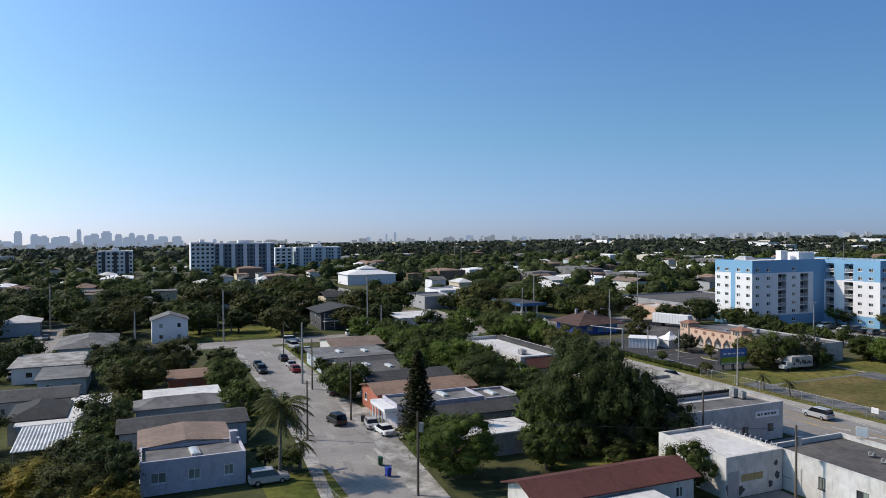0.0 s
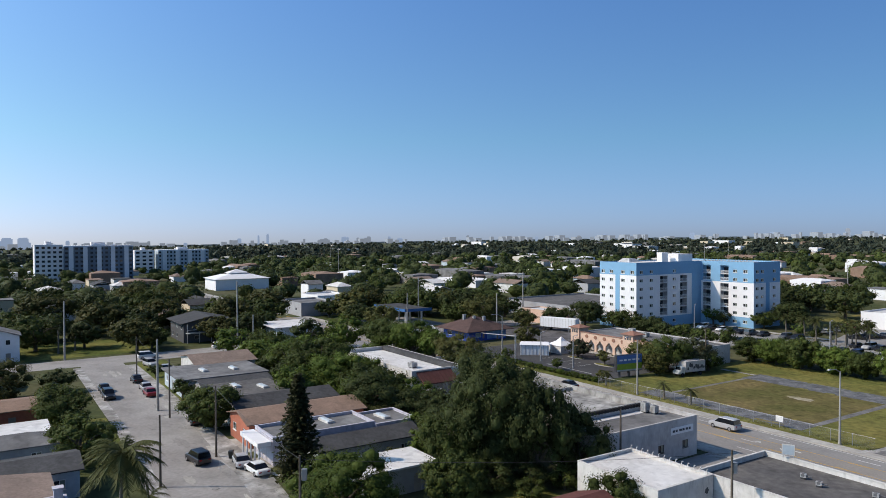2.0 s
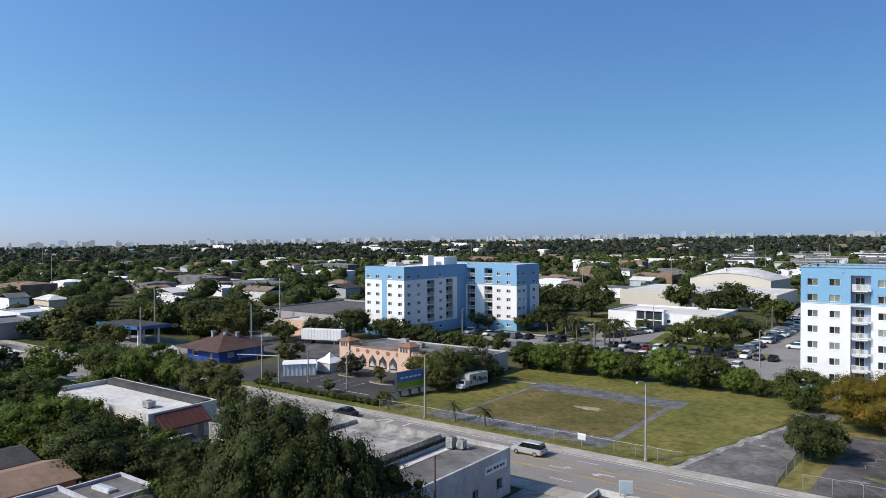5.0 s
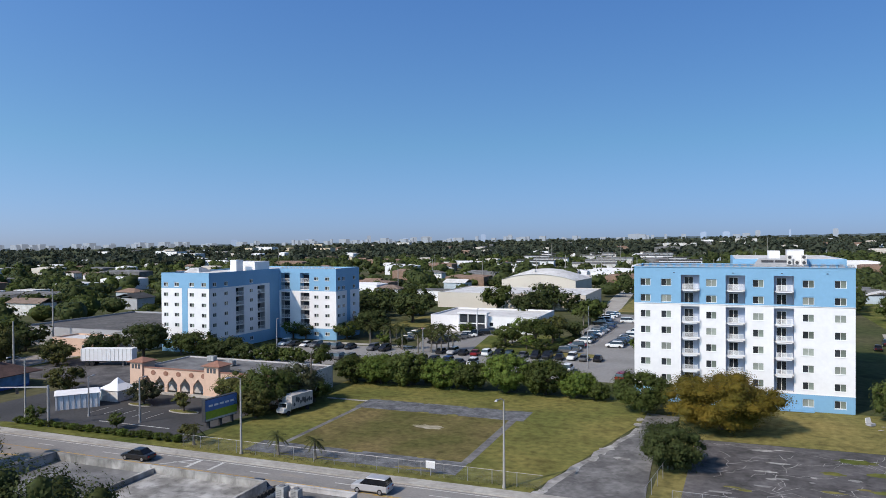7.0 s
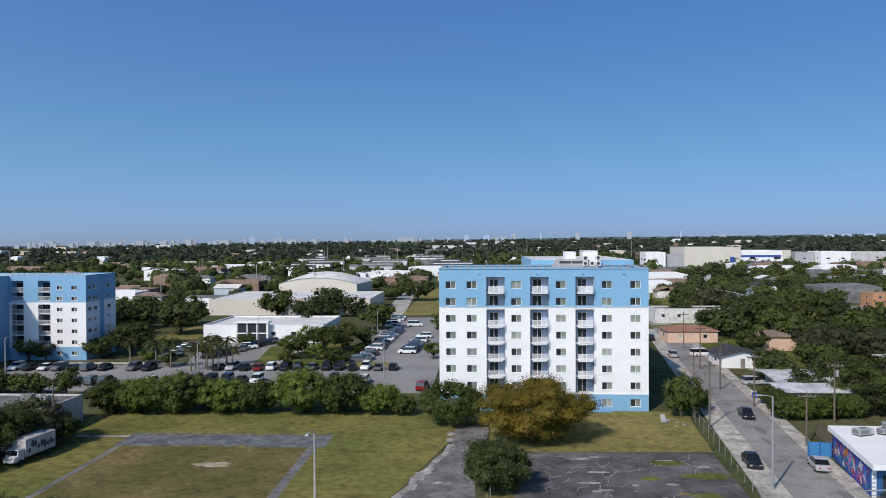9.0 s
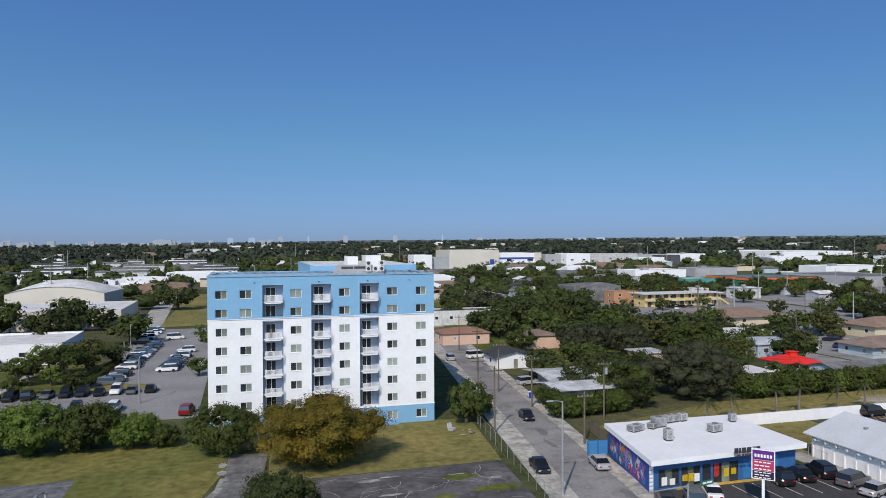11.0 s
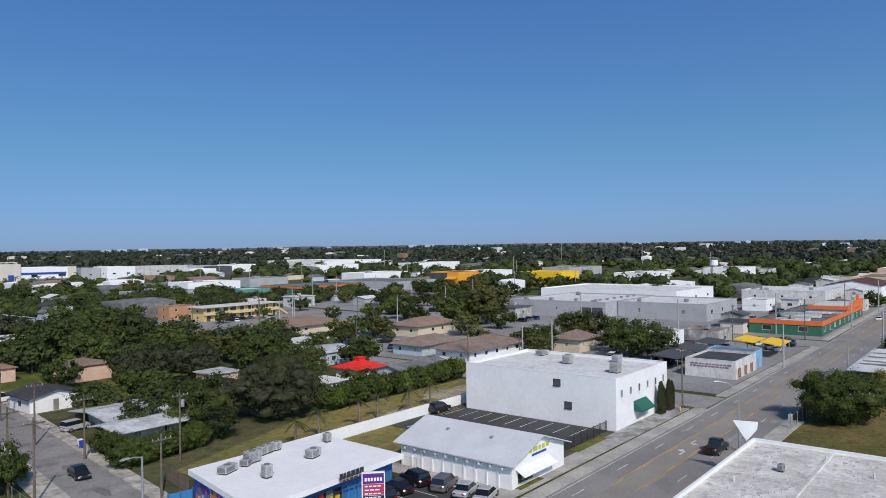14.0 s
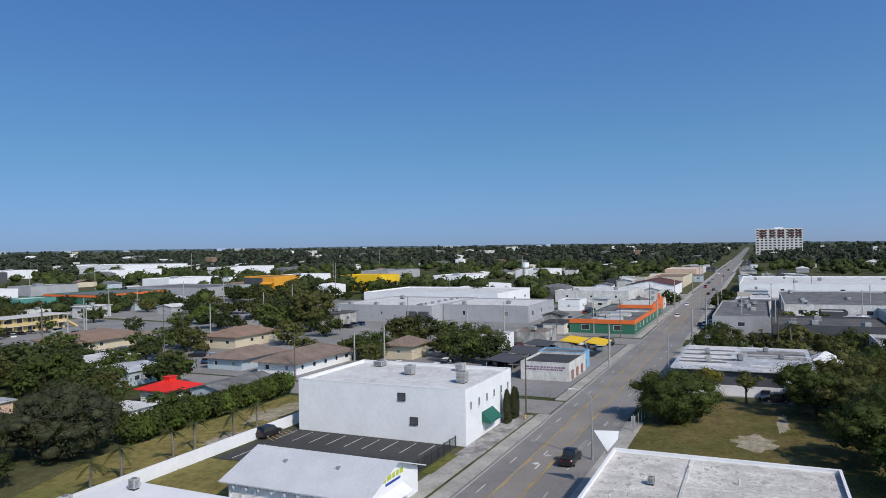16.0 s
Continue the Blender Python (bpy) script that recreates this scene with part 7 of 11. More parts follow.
part("roof", rf_, WHITE, shop, "flat white roof with a deep white fascia")
MURAL = {"violet": (0.16, 0.06, 0.36), "teal": (0.03, 0.25, 0.3), "blue": (0.04, 0.12, 0.5), "cyan": (0.05, 0.35, 0.6), "pink": (0.7, 0.12, 0.34), "red": (0.5, 0.03, 0.05), "orange": (0.6, 0.2, 0.05), "white": (0.62, 0.6, 0.66)}
mural_rng = random.Random(11)
for n_, (col, c) in enumerate(MURAL.items()):
    tone = mat("mural_" + col, c, rough=0.6, var=0.15, grain=3)
    broad = col in ("violet", "teal", "blue")
    for k in range(12 if broad else 7):
        lift = 0.006 + 0.004 * n_ + 0.0002 * k
        x, z = mural_rng.uniform(-lW / 2 + 1.0, lW / 2 - 1.0), mural_rng.uniform(0.7, 2.7)
        petals, r0 = mural_rng.choice((3, 4, 5, 6)), mural_rng.uniform(0.5, 0.75) if broad else mural_rng.uniform(0.25, 0.6)
        stretch, slant, start = mural_rng.uniform(0.5, 1.4), mural_rng.uniform(-0.6, 0.6), mural_rng.uniform(0, 6)
        pts = []
        for j in range(petals * 6):
            a = j * math.tau / (petals * 6)
            r_ = r0 * (0.5 + 0.5 * abs(math.sin(a * petals / 2 + start)))
            up_ = max(-z + 0.1, min(3.35 - z, r_ * math.sin(a)))
            pts.append((x + r_ * math.cos(a) * stretch + slant * up_, -lift, z + up_))
        s = Shape()
        for j in range(len(pts)):
            s.quad((x, -lift, z), pts[j], pts[(j + 1) % len(pts)])
        part("mural_flower", s, tone, shop, f"{col} painted flower", at=mW)
    for k in range(0 if broad else 5):
        lift = 0.009 + 0.004 * n_ + 0.0001 * k
        x, z, r0 = mural_rng.uniform(-lW / 2 + 1.4, lW / 2 - 1.4), mural_rng.uniform(0.9, 2.5), mural_rng.uniform(0.35, 0.7)
        a0, turn_ = mural_rng.uniform(0, 6), mural_rng.uniform(2.5, 5)
        s = Shape()
        for j in range(12):
            s.quad(*[(x + r_ * math.cos(a_), -lift, z + r_ * math.sin(a_)) for a_, r_ in ((a0 + turn_ * j / 12, r0), (a0 + turn_ * (j + 1) / 12, r0), (a0 + turn_ * (j + 1) / 12, r0 * 0.78), (a0 + turn_ * j / 12, r0 * 0.78))])
        part("mural_curl", s, tone, shop, f"{col} painted curl", at=mW)
corner_strip = Shape().box(-0.25, -0.05, 0, 0.25, -0.02, 3.4)
part("corner_stripe", corner_strip, FRAME_W, shop, "white banded corner pier", at=mS @ pose(-lS / 2 + 0.3, 0, 0))
for k in range(7):
    part("corner_band", Shape().box(-0.28, -0.07, 0.3 + k * 0.45, 0.28, -0.052, 0.42 + k * 0.45), LIGHT_GREY, shop, at=mS @ pose(-lS / 2 + 0.3, 0, 0))
yard_wall = thing("yard_wall", pose(52 + NW[0], 89 + NW[1], 0, 0, 0, 172), "blue painted board wall behind the mural", "wall")
part("panel", Shape().box(0.1, -0.12, 0, 3.0, 0.0, 1.9), SHOP_PANEL, yard_wall)
for x in (0.2, 1.55, 2.9):
    part("post", Shape().box(x - 0.06, 0.004, 0, x + 0.06, 0.12, 2.1), SHOP_BLUE, yard_wall)
x_ = -3.2
for w_ in (0.5, 0.25, 0.5, 0.6, 0.45, 0.5):
    part("sign_bar", Shape().box(x_, -0.1, 3.95, x_ + w_, -0.02, 4.55), DARK_METAL, shop, "dark sign lettering bar", at=pose(3, rpts[0][1] + 0.1, 0.02))
    part("sign_bar", Shape().box(x_ + 0.3, -0.1, 3.6, x_ + 0.3 + w_ * 0.8, -0.02, 3.85), MAROON, shop, "dark red sign lettering bar", at=pose(3, rpts[0][1] - 0.02, 0.02))
    x_ += w_ + 0.14
for x, y, w_, d_, h_, a in ((46, 92.5, 2.2, 1.2, 0.6, 20), (50, 93.5, 1.7, 1.2, 1.1, 5), (47.5, 87.5, 0.9, 0.9, 1.2, 0), (52.5, 95, 1.1, 0.9, 0.8, 10), (53.6, 95.2, 1.1, 0.9, 0.8, 10), (54.8, 95.3, 1.1, 0.9, 0.8, 10), (55.5, 89.3, 1.8, 1.1, 0.8, 15), (61, 93, 0.8, 0.8, 0.9, 0), (48.8, 93, 1.4, 1.0, 0.5, 30)):
    roof_unit(x, y, 4.05, w_, d_, h_, a)
pylon = thing("pylon_sign", pose(50.6, 74.6, 0, 0, 0, -44), "white-framed purple and red pylon sign on one post", "sign")
part("post", Shape().box(-0.14, -0.12, 0, 0.14, 0.12, 3.4), FRAME_W, pylon)
part("cabinet", Shape().box(-1.15, -0.2, 3.1, 1.15, 0.2, 6.3), FRAME_W, pylon)
SIGN_FACES = [mat("sign_" + n_, c_, rough=0.4, var=0.08) for n_, c_ in (("purple", (0.1, 0.02, 0.2)), ("red", (0.42, 0.04, 0.1)), ("dark", (0.035, 0.015, 0.05)))]
for sy in (-1, 1):
    for (z0_, z1_), m_ in zip(((5.2, 6.2), (4.05, 5.16), (3.2, 4.01)), SIGN_FACES):
        face = part("sign_face", Shape().box(-1.05, sy * 0.213 - 0.01, z0_, 1.05, sy * 0.213 + 0.01, z1_), m_, pylon)
        rows_ = 1 if m_ is SIGN_FACES[0] else 3
        for r__ in range(rows_):
            hh_ = (z1_ - z0_) / rows_
            zz_ = z0_ + hh_ * (r__ + 0.25)
            x_ = -0.85
            while x_ < 0.7:
                w_ = 0.2 if rows_ == 1 else 0.32 + 0.1 * (r__ % 2)
                part("sign_bar", Shape().box(x_, sy * 0.228 - 0.004, zz_, min(x_ + w_, 0.85), sy * 0.228 + 0.004, zz_ + hh_ * 0.34), FRAME_W, face)
                x_ += w_ + 0.1

hall = thing("white_hall", pose(75.6, 79.4, 0), "white gabled hall with a pale grey shingle roof", "hall")
HW, HD, HE, HR = 12.2, 17.4, 3.1, 2.3
hw = Shape()
south_holes = [(-4.8, 0.6, -1.6, 1.7)]
for side_, length, holes in (("S", HW, south_holes), ("E", HD, []), ("N", HW, []), ("W", HD, [])):
    wall_sheet(hw, facade(side_, HW, HD), length, 0, HE, holes)
gable_ends(hw, HW, HD, HE, HR, "gable_y")
part("wall", hw, WHITE, hall)
hr = Shape()
pitched_roof(hr, HW, HD, HE - 0.15, HR, 0.75, "gable_y")
part("roof", hr, PALE_SHINGLE, hall)
put_window(hall, facade("S", HW, HD) @ pose(-3.2, 0, 1.15), 3.2, 1.1, FRAME_D, PANE, 3)
part("awning", Shape().loft([[(-5.3, -1.3, 1.55), (2.4, -1.3, 1.55), (2.4, -0.01, 2.25), (-5.3, -0.01, 2.25)], [(-5.3, -1.3, 1.62), (2.4, -1.3, 1.62), (2.4, -0.01, 2.32), (-5.3, -0.01, 2.32)]]), WHITE, hall, "sloping white metal awning", at=facade("S", HW, HD))
for k in range(10):
    y = -HD / 2 + 1.0 + k * 1.7
    part("bracket", kept("hallbracket", lambda: Shape().box(-0.55, -0.08, -0.25, 0, 0.08, 0).box(-0.6, -0.11, -0.12, -0.45, 0.11, 0.05).mesh("bracket", WHITE)), None, hall, at=pose(-HW / 2, y, HE - 0.45))
    part("pilaster", kept("pilaster", lambda: Shape().box(-0.12, -0.12, 0, -0.003, 0.12, 2.6).mesh("pilaster", WHITE)), None, hall, at=pose(-HW / 2, y + 0.85, 0))
for k in range(2):
    part("roof_vent", Shape().box(-2.6, -3.5 + k * 7, HE + HR * 0.55, -2.2, -3.1 + k * 7, HE + HR * 0.55 + 0.45), METAL, hall)
YG = mat("yellow_green_letters", (0.45, 0.5, 0.04), rough=0.5, var=0.1)
for k, w_ in enumerate((0.42, 0.2, 0.42, 0.42, 0.18, 0.36, 0.18, 0.42, 0.2, 0.42, 0.42)):
    part("sign_bar", Shape().box(-2.2 + k * 0.42, -0.04, 3.5, -2.2 + k * 0.42 + w_ * 0.82, -0.004, 4.05), YG, hall, "yellow-green letter bar", at=facade("S", HW, HD))
part("sign_bar", Shape().box(-1.7, -0.04, 3.0, 1.7, -0.004, 3.28), DARK_BLUE, hall, "dark blue lettering", at=facade("S", HW, HD))

store = building("store", 101.3, 72.6, 121.6, 101.3, 7.6, WHITE, WHITE_ROOF, "big plain white store with a white flat roof", "store", parapet=0.45, step=0)
for k in range(6):
    put_window(store, facade("S", 20.3, 28.7) @ pose(-8.2 + k * 3.3, -0.11, 5.5), 0.75, 1.3, FRAME_W, PANE_PALE, 0)
for x, z in ((4.1, 6.5), (6.1, 3.05)):
    put_window(store, facade("W", 20.3, 28.7) @ pose(x, -0.11, z), 1.3, 1.1, FRAME_D, DARK_WALL, 0)
part("awning", Shape().loft([[(-5.4, -1.5, 2.3), (-0.6, -1.5, 2.3), (-0.6, -0.004, 3.6), (-5.4, -0.004, 3.6)], [(-5.4, -1.5, 2.0), (-0.6, -1.5, 2.0), (-0.6, -0.004, 2.1), (-5.4, -0.004, 2.1)]]), AWNING_G, store, "dark green canvas awning", at=facade("S", 20.3, 28.7) @ pose(1.6, 0, 0))
part("shop_window", Shape().box(-4, -0.03, 0.4, -0.8, -0.004, 2.0), WHITE_OLD, store, at=facade("S", 20.3, 28.7) @ pose(1.6, 0, 0))
for x, y, w_, d_, h_ in ((112.8, 87.2, 1.7, 1.4, 1.3), (108.9, 76.2, 1.7, 1.4, 1.5), (118.8, 80.6, 1.7, 1.3, 1.1), (119.0, 96.2, 2.4, 1.6, 0.7)):
    roof_unit(x, y, 7.6, w_, d_, h_)
slab("hall_wall", rect(62, 103.8, 106, 104.1), 0, 1.7, WHITE, "long low white boundary wall", "wall")
bar_fence(84.2, 100.6, 73.8, 1.7, "dark metal railing along the car park")
slab("store_apron", rect(96.6, 69.1, 122.5, 72.5), -0.05, 0.125, CONCRETE_OLD, "stained concrete apron in front of the white store", "pavement")
slab("corner_apron", rect(122.5, 71.0, 124.6, 90), -0.05, 0.11, CONCRETE_OLD, "stained concrete strip beside the white store", "pavement")
slab("store_verge", rect(88, 71.9, 96.5, 73.3), -0.05, 0.17, LAWN_GREEN, "small strip of grass in front of the railing", "lawn")
slab("hall_corner_grass", rect(70.2, 69.9, 75.4, 71.6), -0.05, 0.16, LAWN_GREEN, "small patch of grass at the hall corner", "lawn")


def cypress(x, y, h):
    ob = thing("cypress", pose(x, y, 0), "narrow dark columnar cypress by the white store", "tree", "cypresses")
    def make():
        rng = np.random.RandomState(4)
        n = 1600
        z = rng.uniform(0.03, 1, n)
        rad = 0.16 * np.sqrt(np.clip(np.sin(np.pi * (0.12 + 0.86 * z)), 0.02, 1)) * rng.uniform(0.6, 1.05, n)
        a = rng.uniform(0, math.tau, n)
        c = np.stack([rad * np.cos(a), rad * np.sin(a), z], 1)
        nr = np.stack([np.cos(a), np.sin(a), 0.4 * np.ones(n)], 1) + rng.normal(size=(n, 3)) * 0.4
        nr /= np.linalg.norm(nr, axis=1)[:, None]
        return scatter_mesh("crown", c, nr, rng.uniform(0.02, 0.05, n), LEAVES["pine"], rng)
    ob.scale = (h * 0.72, h * 0.72, h)
    part("crown", kept("cypress", make), None, ob)
    part("trunk", kept("cytrunk", lambda: Shape().tube((0, 0, 0), (0, 0, 0.6), 0.03, 0.012, 6).mesh("trunk", BARK)), None, ob)


for x, h_ in ((115.9, 5.6), (116.9, 4.6), (119.4, 5.4), (120.6, 5.0)):
    cypress(x, 71.4, h_)

# shops further along the avenue
white_shop = building("shop", 154.5, 70.8, 169.5, 81.5, 3.5, WHITE_OLD, DARK_ROOF, "white corner shop with a dark flat roof and painted sign", "shop", parapet=0.35, step=0)
FADED_SIGN = mat("faded_red_blue_sign", (0.35, 0.2, 0.3), rough=0.6, var=0.3, grain=3)
for row, z in ((0, 2.7), (1, 2.2)):
    x_ = -4.2
    rb = random.Random(row)
    while x_ < 3.9:
        w_ = rb.uniform(0.3, 0.9)
        part("sign_bar", Shape().box(x_, -0.03, z, x_ + w_, -0.004, z + 0.34), FADED_SIGN, white_shop, "faded painted lettering", at=facade("W", 15, 10.7))
        x_ += w_ + 0.16
for k in range(3):
    put_window(white_shop, facade("S", 15, 10.7) @ pose(-5 + k * 4.4, -0.11, 1.3), 1.6, 1.8, FRAME_D, SALMON, 0)
building("shop", 169.7, 71.3, 176, 82, 3.8, SKY_BLUE, GREY_ROOF, "small sky-blue shop beside the avenue", "shop", parapet=0.2, step=5, door="S")
for x0_, y0_, x1_, y1_ in ((158, 84.5, 170, 91), (171, 84, 184, 92), (186, 84.5, 197, 91)):
    shade = thing("shade_canopy", pose((x0_ + x1_) / 2, (y0_ + y1_) / 2, 0), "dark shade net on steel posts over a car yard", "canopy")
    hw_, hd_ = (x1_ - x0_) / 2, (y1_ - y0_) / 2
    part("net", Shape().loft([[(-hw_, -hd_, 2.7), (hw_, -hd_, 2.7), (hw_, hd_, 3.2), (-hw_, hd_, 3.2)], [(-hw_, -hd_, 2.76), (hw_, -hd_, 2.76), (hw_, hd_, 3.26), (-hw_, hd_, 3.26)]]), DARK_WALL, shade)
    for sx in (-1, 1):
        for sy in (-1, 1):
            part("post", Shape().box(sx * hw_ * 0.95 - 0.06, sy * hd_ * 0.95 - 0.06, 0, sx * hw_ * 0.95 + 0.06, sy * hd_ * 0.95 + 0.06, 2.74), METAL, shade)
for x0_, y0_, x1_, y1_ in ((188, 70.2, 199, 75), (190, 77, 201, 82)):
    cnp = thing("canopy", pose((x0_ + x1_) / 2, (y0_ + y1_) / 2, 0), "bright yellow canopy on steel posts", "canopy")
    part("roof", Shape().loft([rr_ for rr_ in ([(-(x1_ - x0_) / 2, -(y1_ - y0_) / 2, 3.3), ((x1_ - x0_) / 2, -(y1_ - y0_) / 2, 3.3), ((x1_ - x0_) / 2, (y1_ - y0_) / 2, 3.9), (-(x1_ - x0_) / 2, (y1_ - y0_) / 2, 3.9)], [(-(x1_ - x0_) / 2, -(y1_ - y0_) / 2, 3.5), ((x1_ - x0_) / 2, -(y1_ - y0_) / 2, 3.5), ((x1_ - x0_) / 2, (y1_ - y0_) / 2, 4.1), (-(x1_ - x0_) / 2, (y1_ - y0_) / 2, 4.1)])]), YELLOW, cnp)
    for sx in (-1, 1):
        for sy in (-1, 1):
            part("post", Shape().box(sx * 5 - 0.1, sy * 2 - 0.1, 0, sx * 5 + 0.1, sy * 2 + 0.1, 3.45), METAL, cnp)
orange = building("shop", 240, 71, 312, 92, 3.6, GREEN_PAINT, GREY_ROOF, "long shop with green walls and an orange parapet", "shop", parapet=0.2, step=6, win=(2.2, 1.6), storeys=1)
ob_ = Shape()
for a in ("S", "W"):
    L_ = 72 if a == "S" else 21
    m_ = facade(a, 72, 21)
    ob_.loft([[m_ @ Vector(p) for p in ((-L_ / 2 - 0.1, -0.2, 3.2), (L_ / 2 + 0.1, -0.2, 3.2), (L_ / 2 + 0.1, -0.01, 3.2), (-L_ / 2 - 0.1, -0.01, 3.2))], [m_ @ Vector(p) for p in ((-L_ / 2 - 0.1, -0.2, 4.6), (L_ / 2 + 0.1, -0.2, 4.6), (L_ / 2 + 0.1, -0.01, 4.6), (-L_ / 2 - 0.1, -0.01, 4.6))]])
part("parapet", ob_, ORANGE, orange, "orange parapet band")
part("raised_block", Shape().box(6, -10.3, 3.6, 35.8, 2, 5.8), WHITE_OLD, orange, "raised white block behind an orange front")
part("stepped_gable", Shape().box(5.8, -10.75, 4.9, 36.1, -10.32, 6.5).box(5.5, -10.7, 4.9, 5.97, 2, 6.2).box(18, -10.85, 6.5, 36.2, -10.3, 7.3).box(24, -10.95, 7.3, 26.5, -10.2, 9.4), ORANGE, orange, "stepped orange gable")
for k in range(7):
    part("roof_panel", Shape().box(-33 + k * 5.5, -6 + (k % 3), 3.82, -29.4 + k * 5.5, 2 + (k % 2) * 3, 4.25), (WHITE_OLD, TIN, GREY_WALL)[k % 3], orange)
front_wh = building("warehouse", 252, 148, 300, 190, 6.0, LIGHT_GREY, WHITE_ROOF, "grey warehouse with a white roof", "warehouse", parapet=0.4, step=9, win=(1.6, 1.2))
building("warehouse", 262, 113, 298, 147.6, 6.0, LIGHT_GREY, WHITE_ROOF, "pale grey warehouse with a white roof", "warehouse", parapet=0.4, step=9, win=(1.6, 1.8))
building("warehouse", 304, 140, 352, 208, 7.0, WHITE, WHITE_ROOF, "long white warehouse with rooftop vents", "warehouse", parapet=0.5, step=12, win=(2, 1.2))
for x, y in ((256, 186), (256, 174), (257, 163), (256, 154), (268, 141), (275, 125), (290, 180)):
    roof_unit(x, y, 6.0, 1.9, 1.6, 1.1)
building("warehouse", 356, 92, 392, 128, 5.4, WHITE_OLD, WHITE_ROOF, "white commercial building with a flat roof", "warehouse", parapet=0.4, step=9)
building("store", 396, 75.5, 440, 100, 6.2, WHITE, MAROON, "white store under a dark red roof", "store", style="gable_x", rise=2.5, step=8)
building("store", 470, 78, 540, 100, 6, CREAM, TAN_ROOF, "long tan-roofed store by the avenue", "store", parapet=0.8, step=8)
building("store", 600, 80, 652, 104, 6, PEACH, WHITE_ROOF, "pinkish store by the avenue", "store", parapet=0.8, step=10)
building("store", 668, 80, 712, 102, 5.6, WHITE_OLD, GREY_ROOF, "pale store by the avenue", "store", parapet=0.6, step=10)
long_shed = building("warehouse", 158, 25, 191, 50, 3.6, DARK_WALL, TIN, "long low shed with a patched silver roof", "warehouse", style="flat", over=0.8, step=6, win=(1.4, 0.8), door="W")
sheet_rng = random.Random(14)
for k in range(15):
    for y0_, y1_ in ((-12.4, sheet_rng.uniform(-3, 1)), (sheet_rng.uniform(1.2, 4), 12.4)):
        if sheet_rng.random() < 0.86:
            part("roof_sheet", Shape().box(-16.4 + k * 2.2, y0_, 3.823, -14.3 + k * 2.2, y1_, 3.87 + sheet_rng.uniform(0, 0.08)), sheet_rng.choice((TIN, WHITE_ROOF, WHITE_ROOF, GREY_ROOF, CONCRETE_OLD)), long_shed)
for x_, y_ in ((165, 44), (170, 38), (178, 45), (184, 33), (174, 30)):
    roof_unit(x_, y_, 3.95, sheet_rng.uniform(0.8, 1.8), 1.0, sheet_rng.uniform(0.5, 1.1), 15)
part("lean_to", Shape().loft([[(-4, -15.4, 2.4), (14, -15.4, 2.4), (14, -12.3, 3.3), (-4, -12.3, 3.3)], [(-4, -15.4, 2.5), (14, -15.4, 2.5), (14, -12.3, 3.4), (-4, -12.3, 3.4)]]), DARK_ROOF, long_shed, "dark sheet lean-to")
for k in range(5):
    part("lean_to_post", kept("ltpost", lambda: Shape().box(-0.08, -0.08, 0, 0.08, 0.08, 2.45).mesh("lean_to_post", WOOD)), None, long_shed, at=pose(-3.8 + k * 4.4, -15.2, 0))
slab("lot_wall", rect(151, 29, 151.3, 50), 0, 1.9, WHITE, "plain white wall at the back of the grass lot", "wall")
building("shop", 152, 13, 168, 23, 3.4, DARK_WALL, DARK_ROOF, "low dark-walled shed with a flat roof", "shed", parapet=0.3, step=5)
building("shop", 256, 31, 326, 48.5, 4.6, GREY_WALL, GREY_ROOF, "grey shop with a gravel roof", "shop", parapet=0.5, step=7, win=(2.2, 1.4))
building("shop", 224, 2, 252, 31, 5.6, DARK_WALL, TAR_ROOF, "black-painted building with white doors", "shop", parapet=0.5, step=5, win=(1.6, 2.0), frame_mat=FRAME_W)
building("shop", 300, -18, 386, 26, 5, WHITE_OLD, GREY_ROOF, "long low white building with a grey roof", "shop", parapet=0.5, step=8, win=(2.2, 1.6))
building("warehouse", 404, -36, 500, 44, 6.4, WHITE, WHITE_ROOF, "large white warehouse with a ribbed white roof", "warehouse", parapet=0.6, step=9, win=(2.2, 1.8))
building("warehouse", 240, -40, 300, -4, 4.6, PALE_BLUE, TAR_ROOF, "low building with a black roof", "warehouse", parapet=0.4, step=6)
solid("mural_panel", Shape().box(238.6, -22, 0.5, 238.8, -14, 4.3), GRASSY, "bright graffiti panel on a wall", "mural")
cover = thing("gazebo", pose(184, 21, 0), "white peaked canopy on thin posts", "canopy")
part("roof", Shape().loft([[(-4, -3.5, 2.6), (4, -3.5, 2.6), (4, 3.5, 2.6), (-4, 3.5, 2.6)], [(-0.2, -0.2, 4.6), (0.2, -0.2, 4.6), (0.2, 0.2, 4.6), (-0.2, 0.2, 4.6)]]), WHITE, cover)
for sx in (-3.7, 3.7):
    for sy in (-3.2, 3.2):
        part("post", Shape().box(sx - 0.06, sy - 0.06, 0, sx + 0.06, sy + 0.06, 2.6), METAL, cover)

# ---- houses east of the side street ----
building("house", 52, 161, 61, 170, 2.6, WHITE, DARK_ROOF, "small white house under a dark gable roof", style="gable_y", rise=1.3, door="S", over=0.7)
for x0_, y0_, x1_, y1_ in ((51.5, 127, 61.5, 131.5), (54.5, 136, 62.5, 145)):
    building("house", x0_ + 0.3, y0_ + 0.3, x1_ - 0.3, y1_ - 0.3, 2.3, WHITE_OLD, TIN, "low house under a silver sheet roof", over=2.3, style="gable_x", rise=0.7)
building("house", 50.5, 200, 64, 209, 3.2, PEACH, PEACH_DARK, "peach house with a tiled roof", style="hip", rise=1.2)
building("house", 58, 244, 84, 254, 4.6, WHITE_OLD, GREY_ROOF, "long white building with a flat roof", parapet=0.3, step=4)
building("house", 70, 186, 79, 195, 3.6, PEACH, SHINGLE, "peach house among the trees", style="hip", rise=1.2)
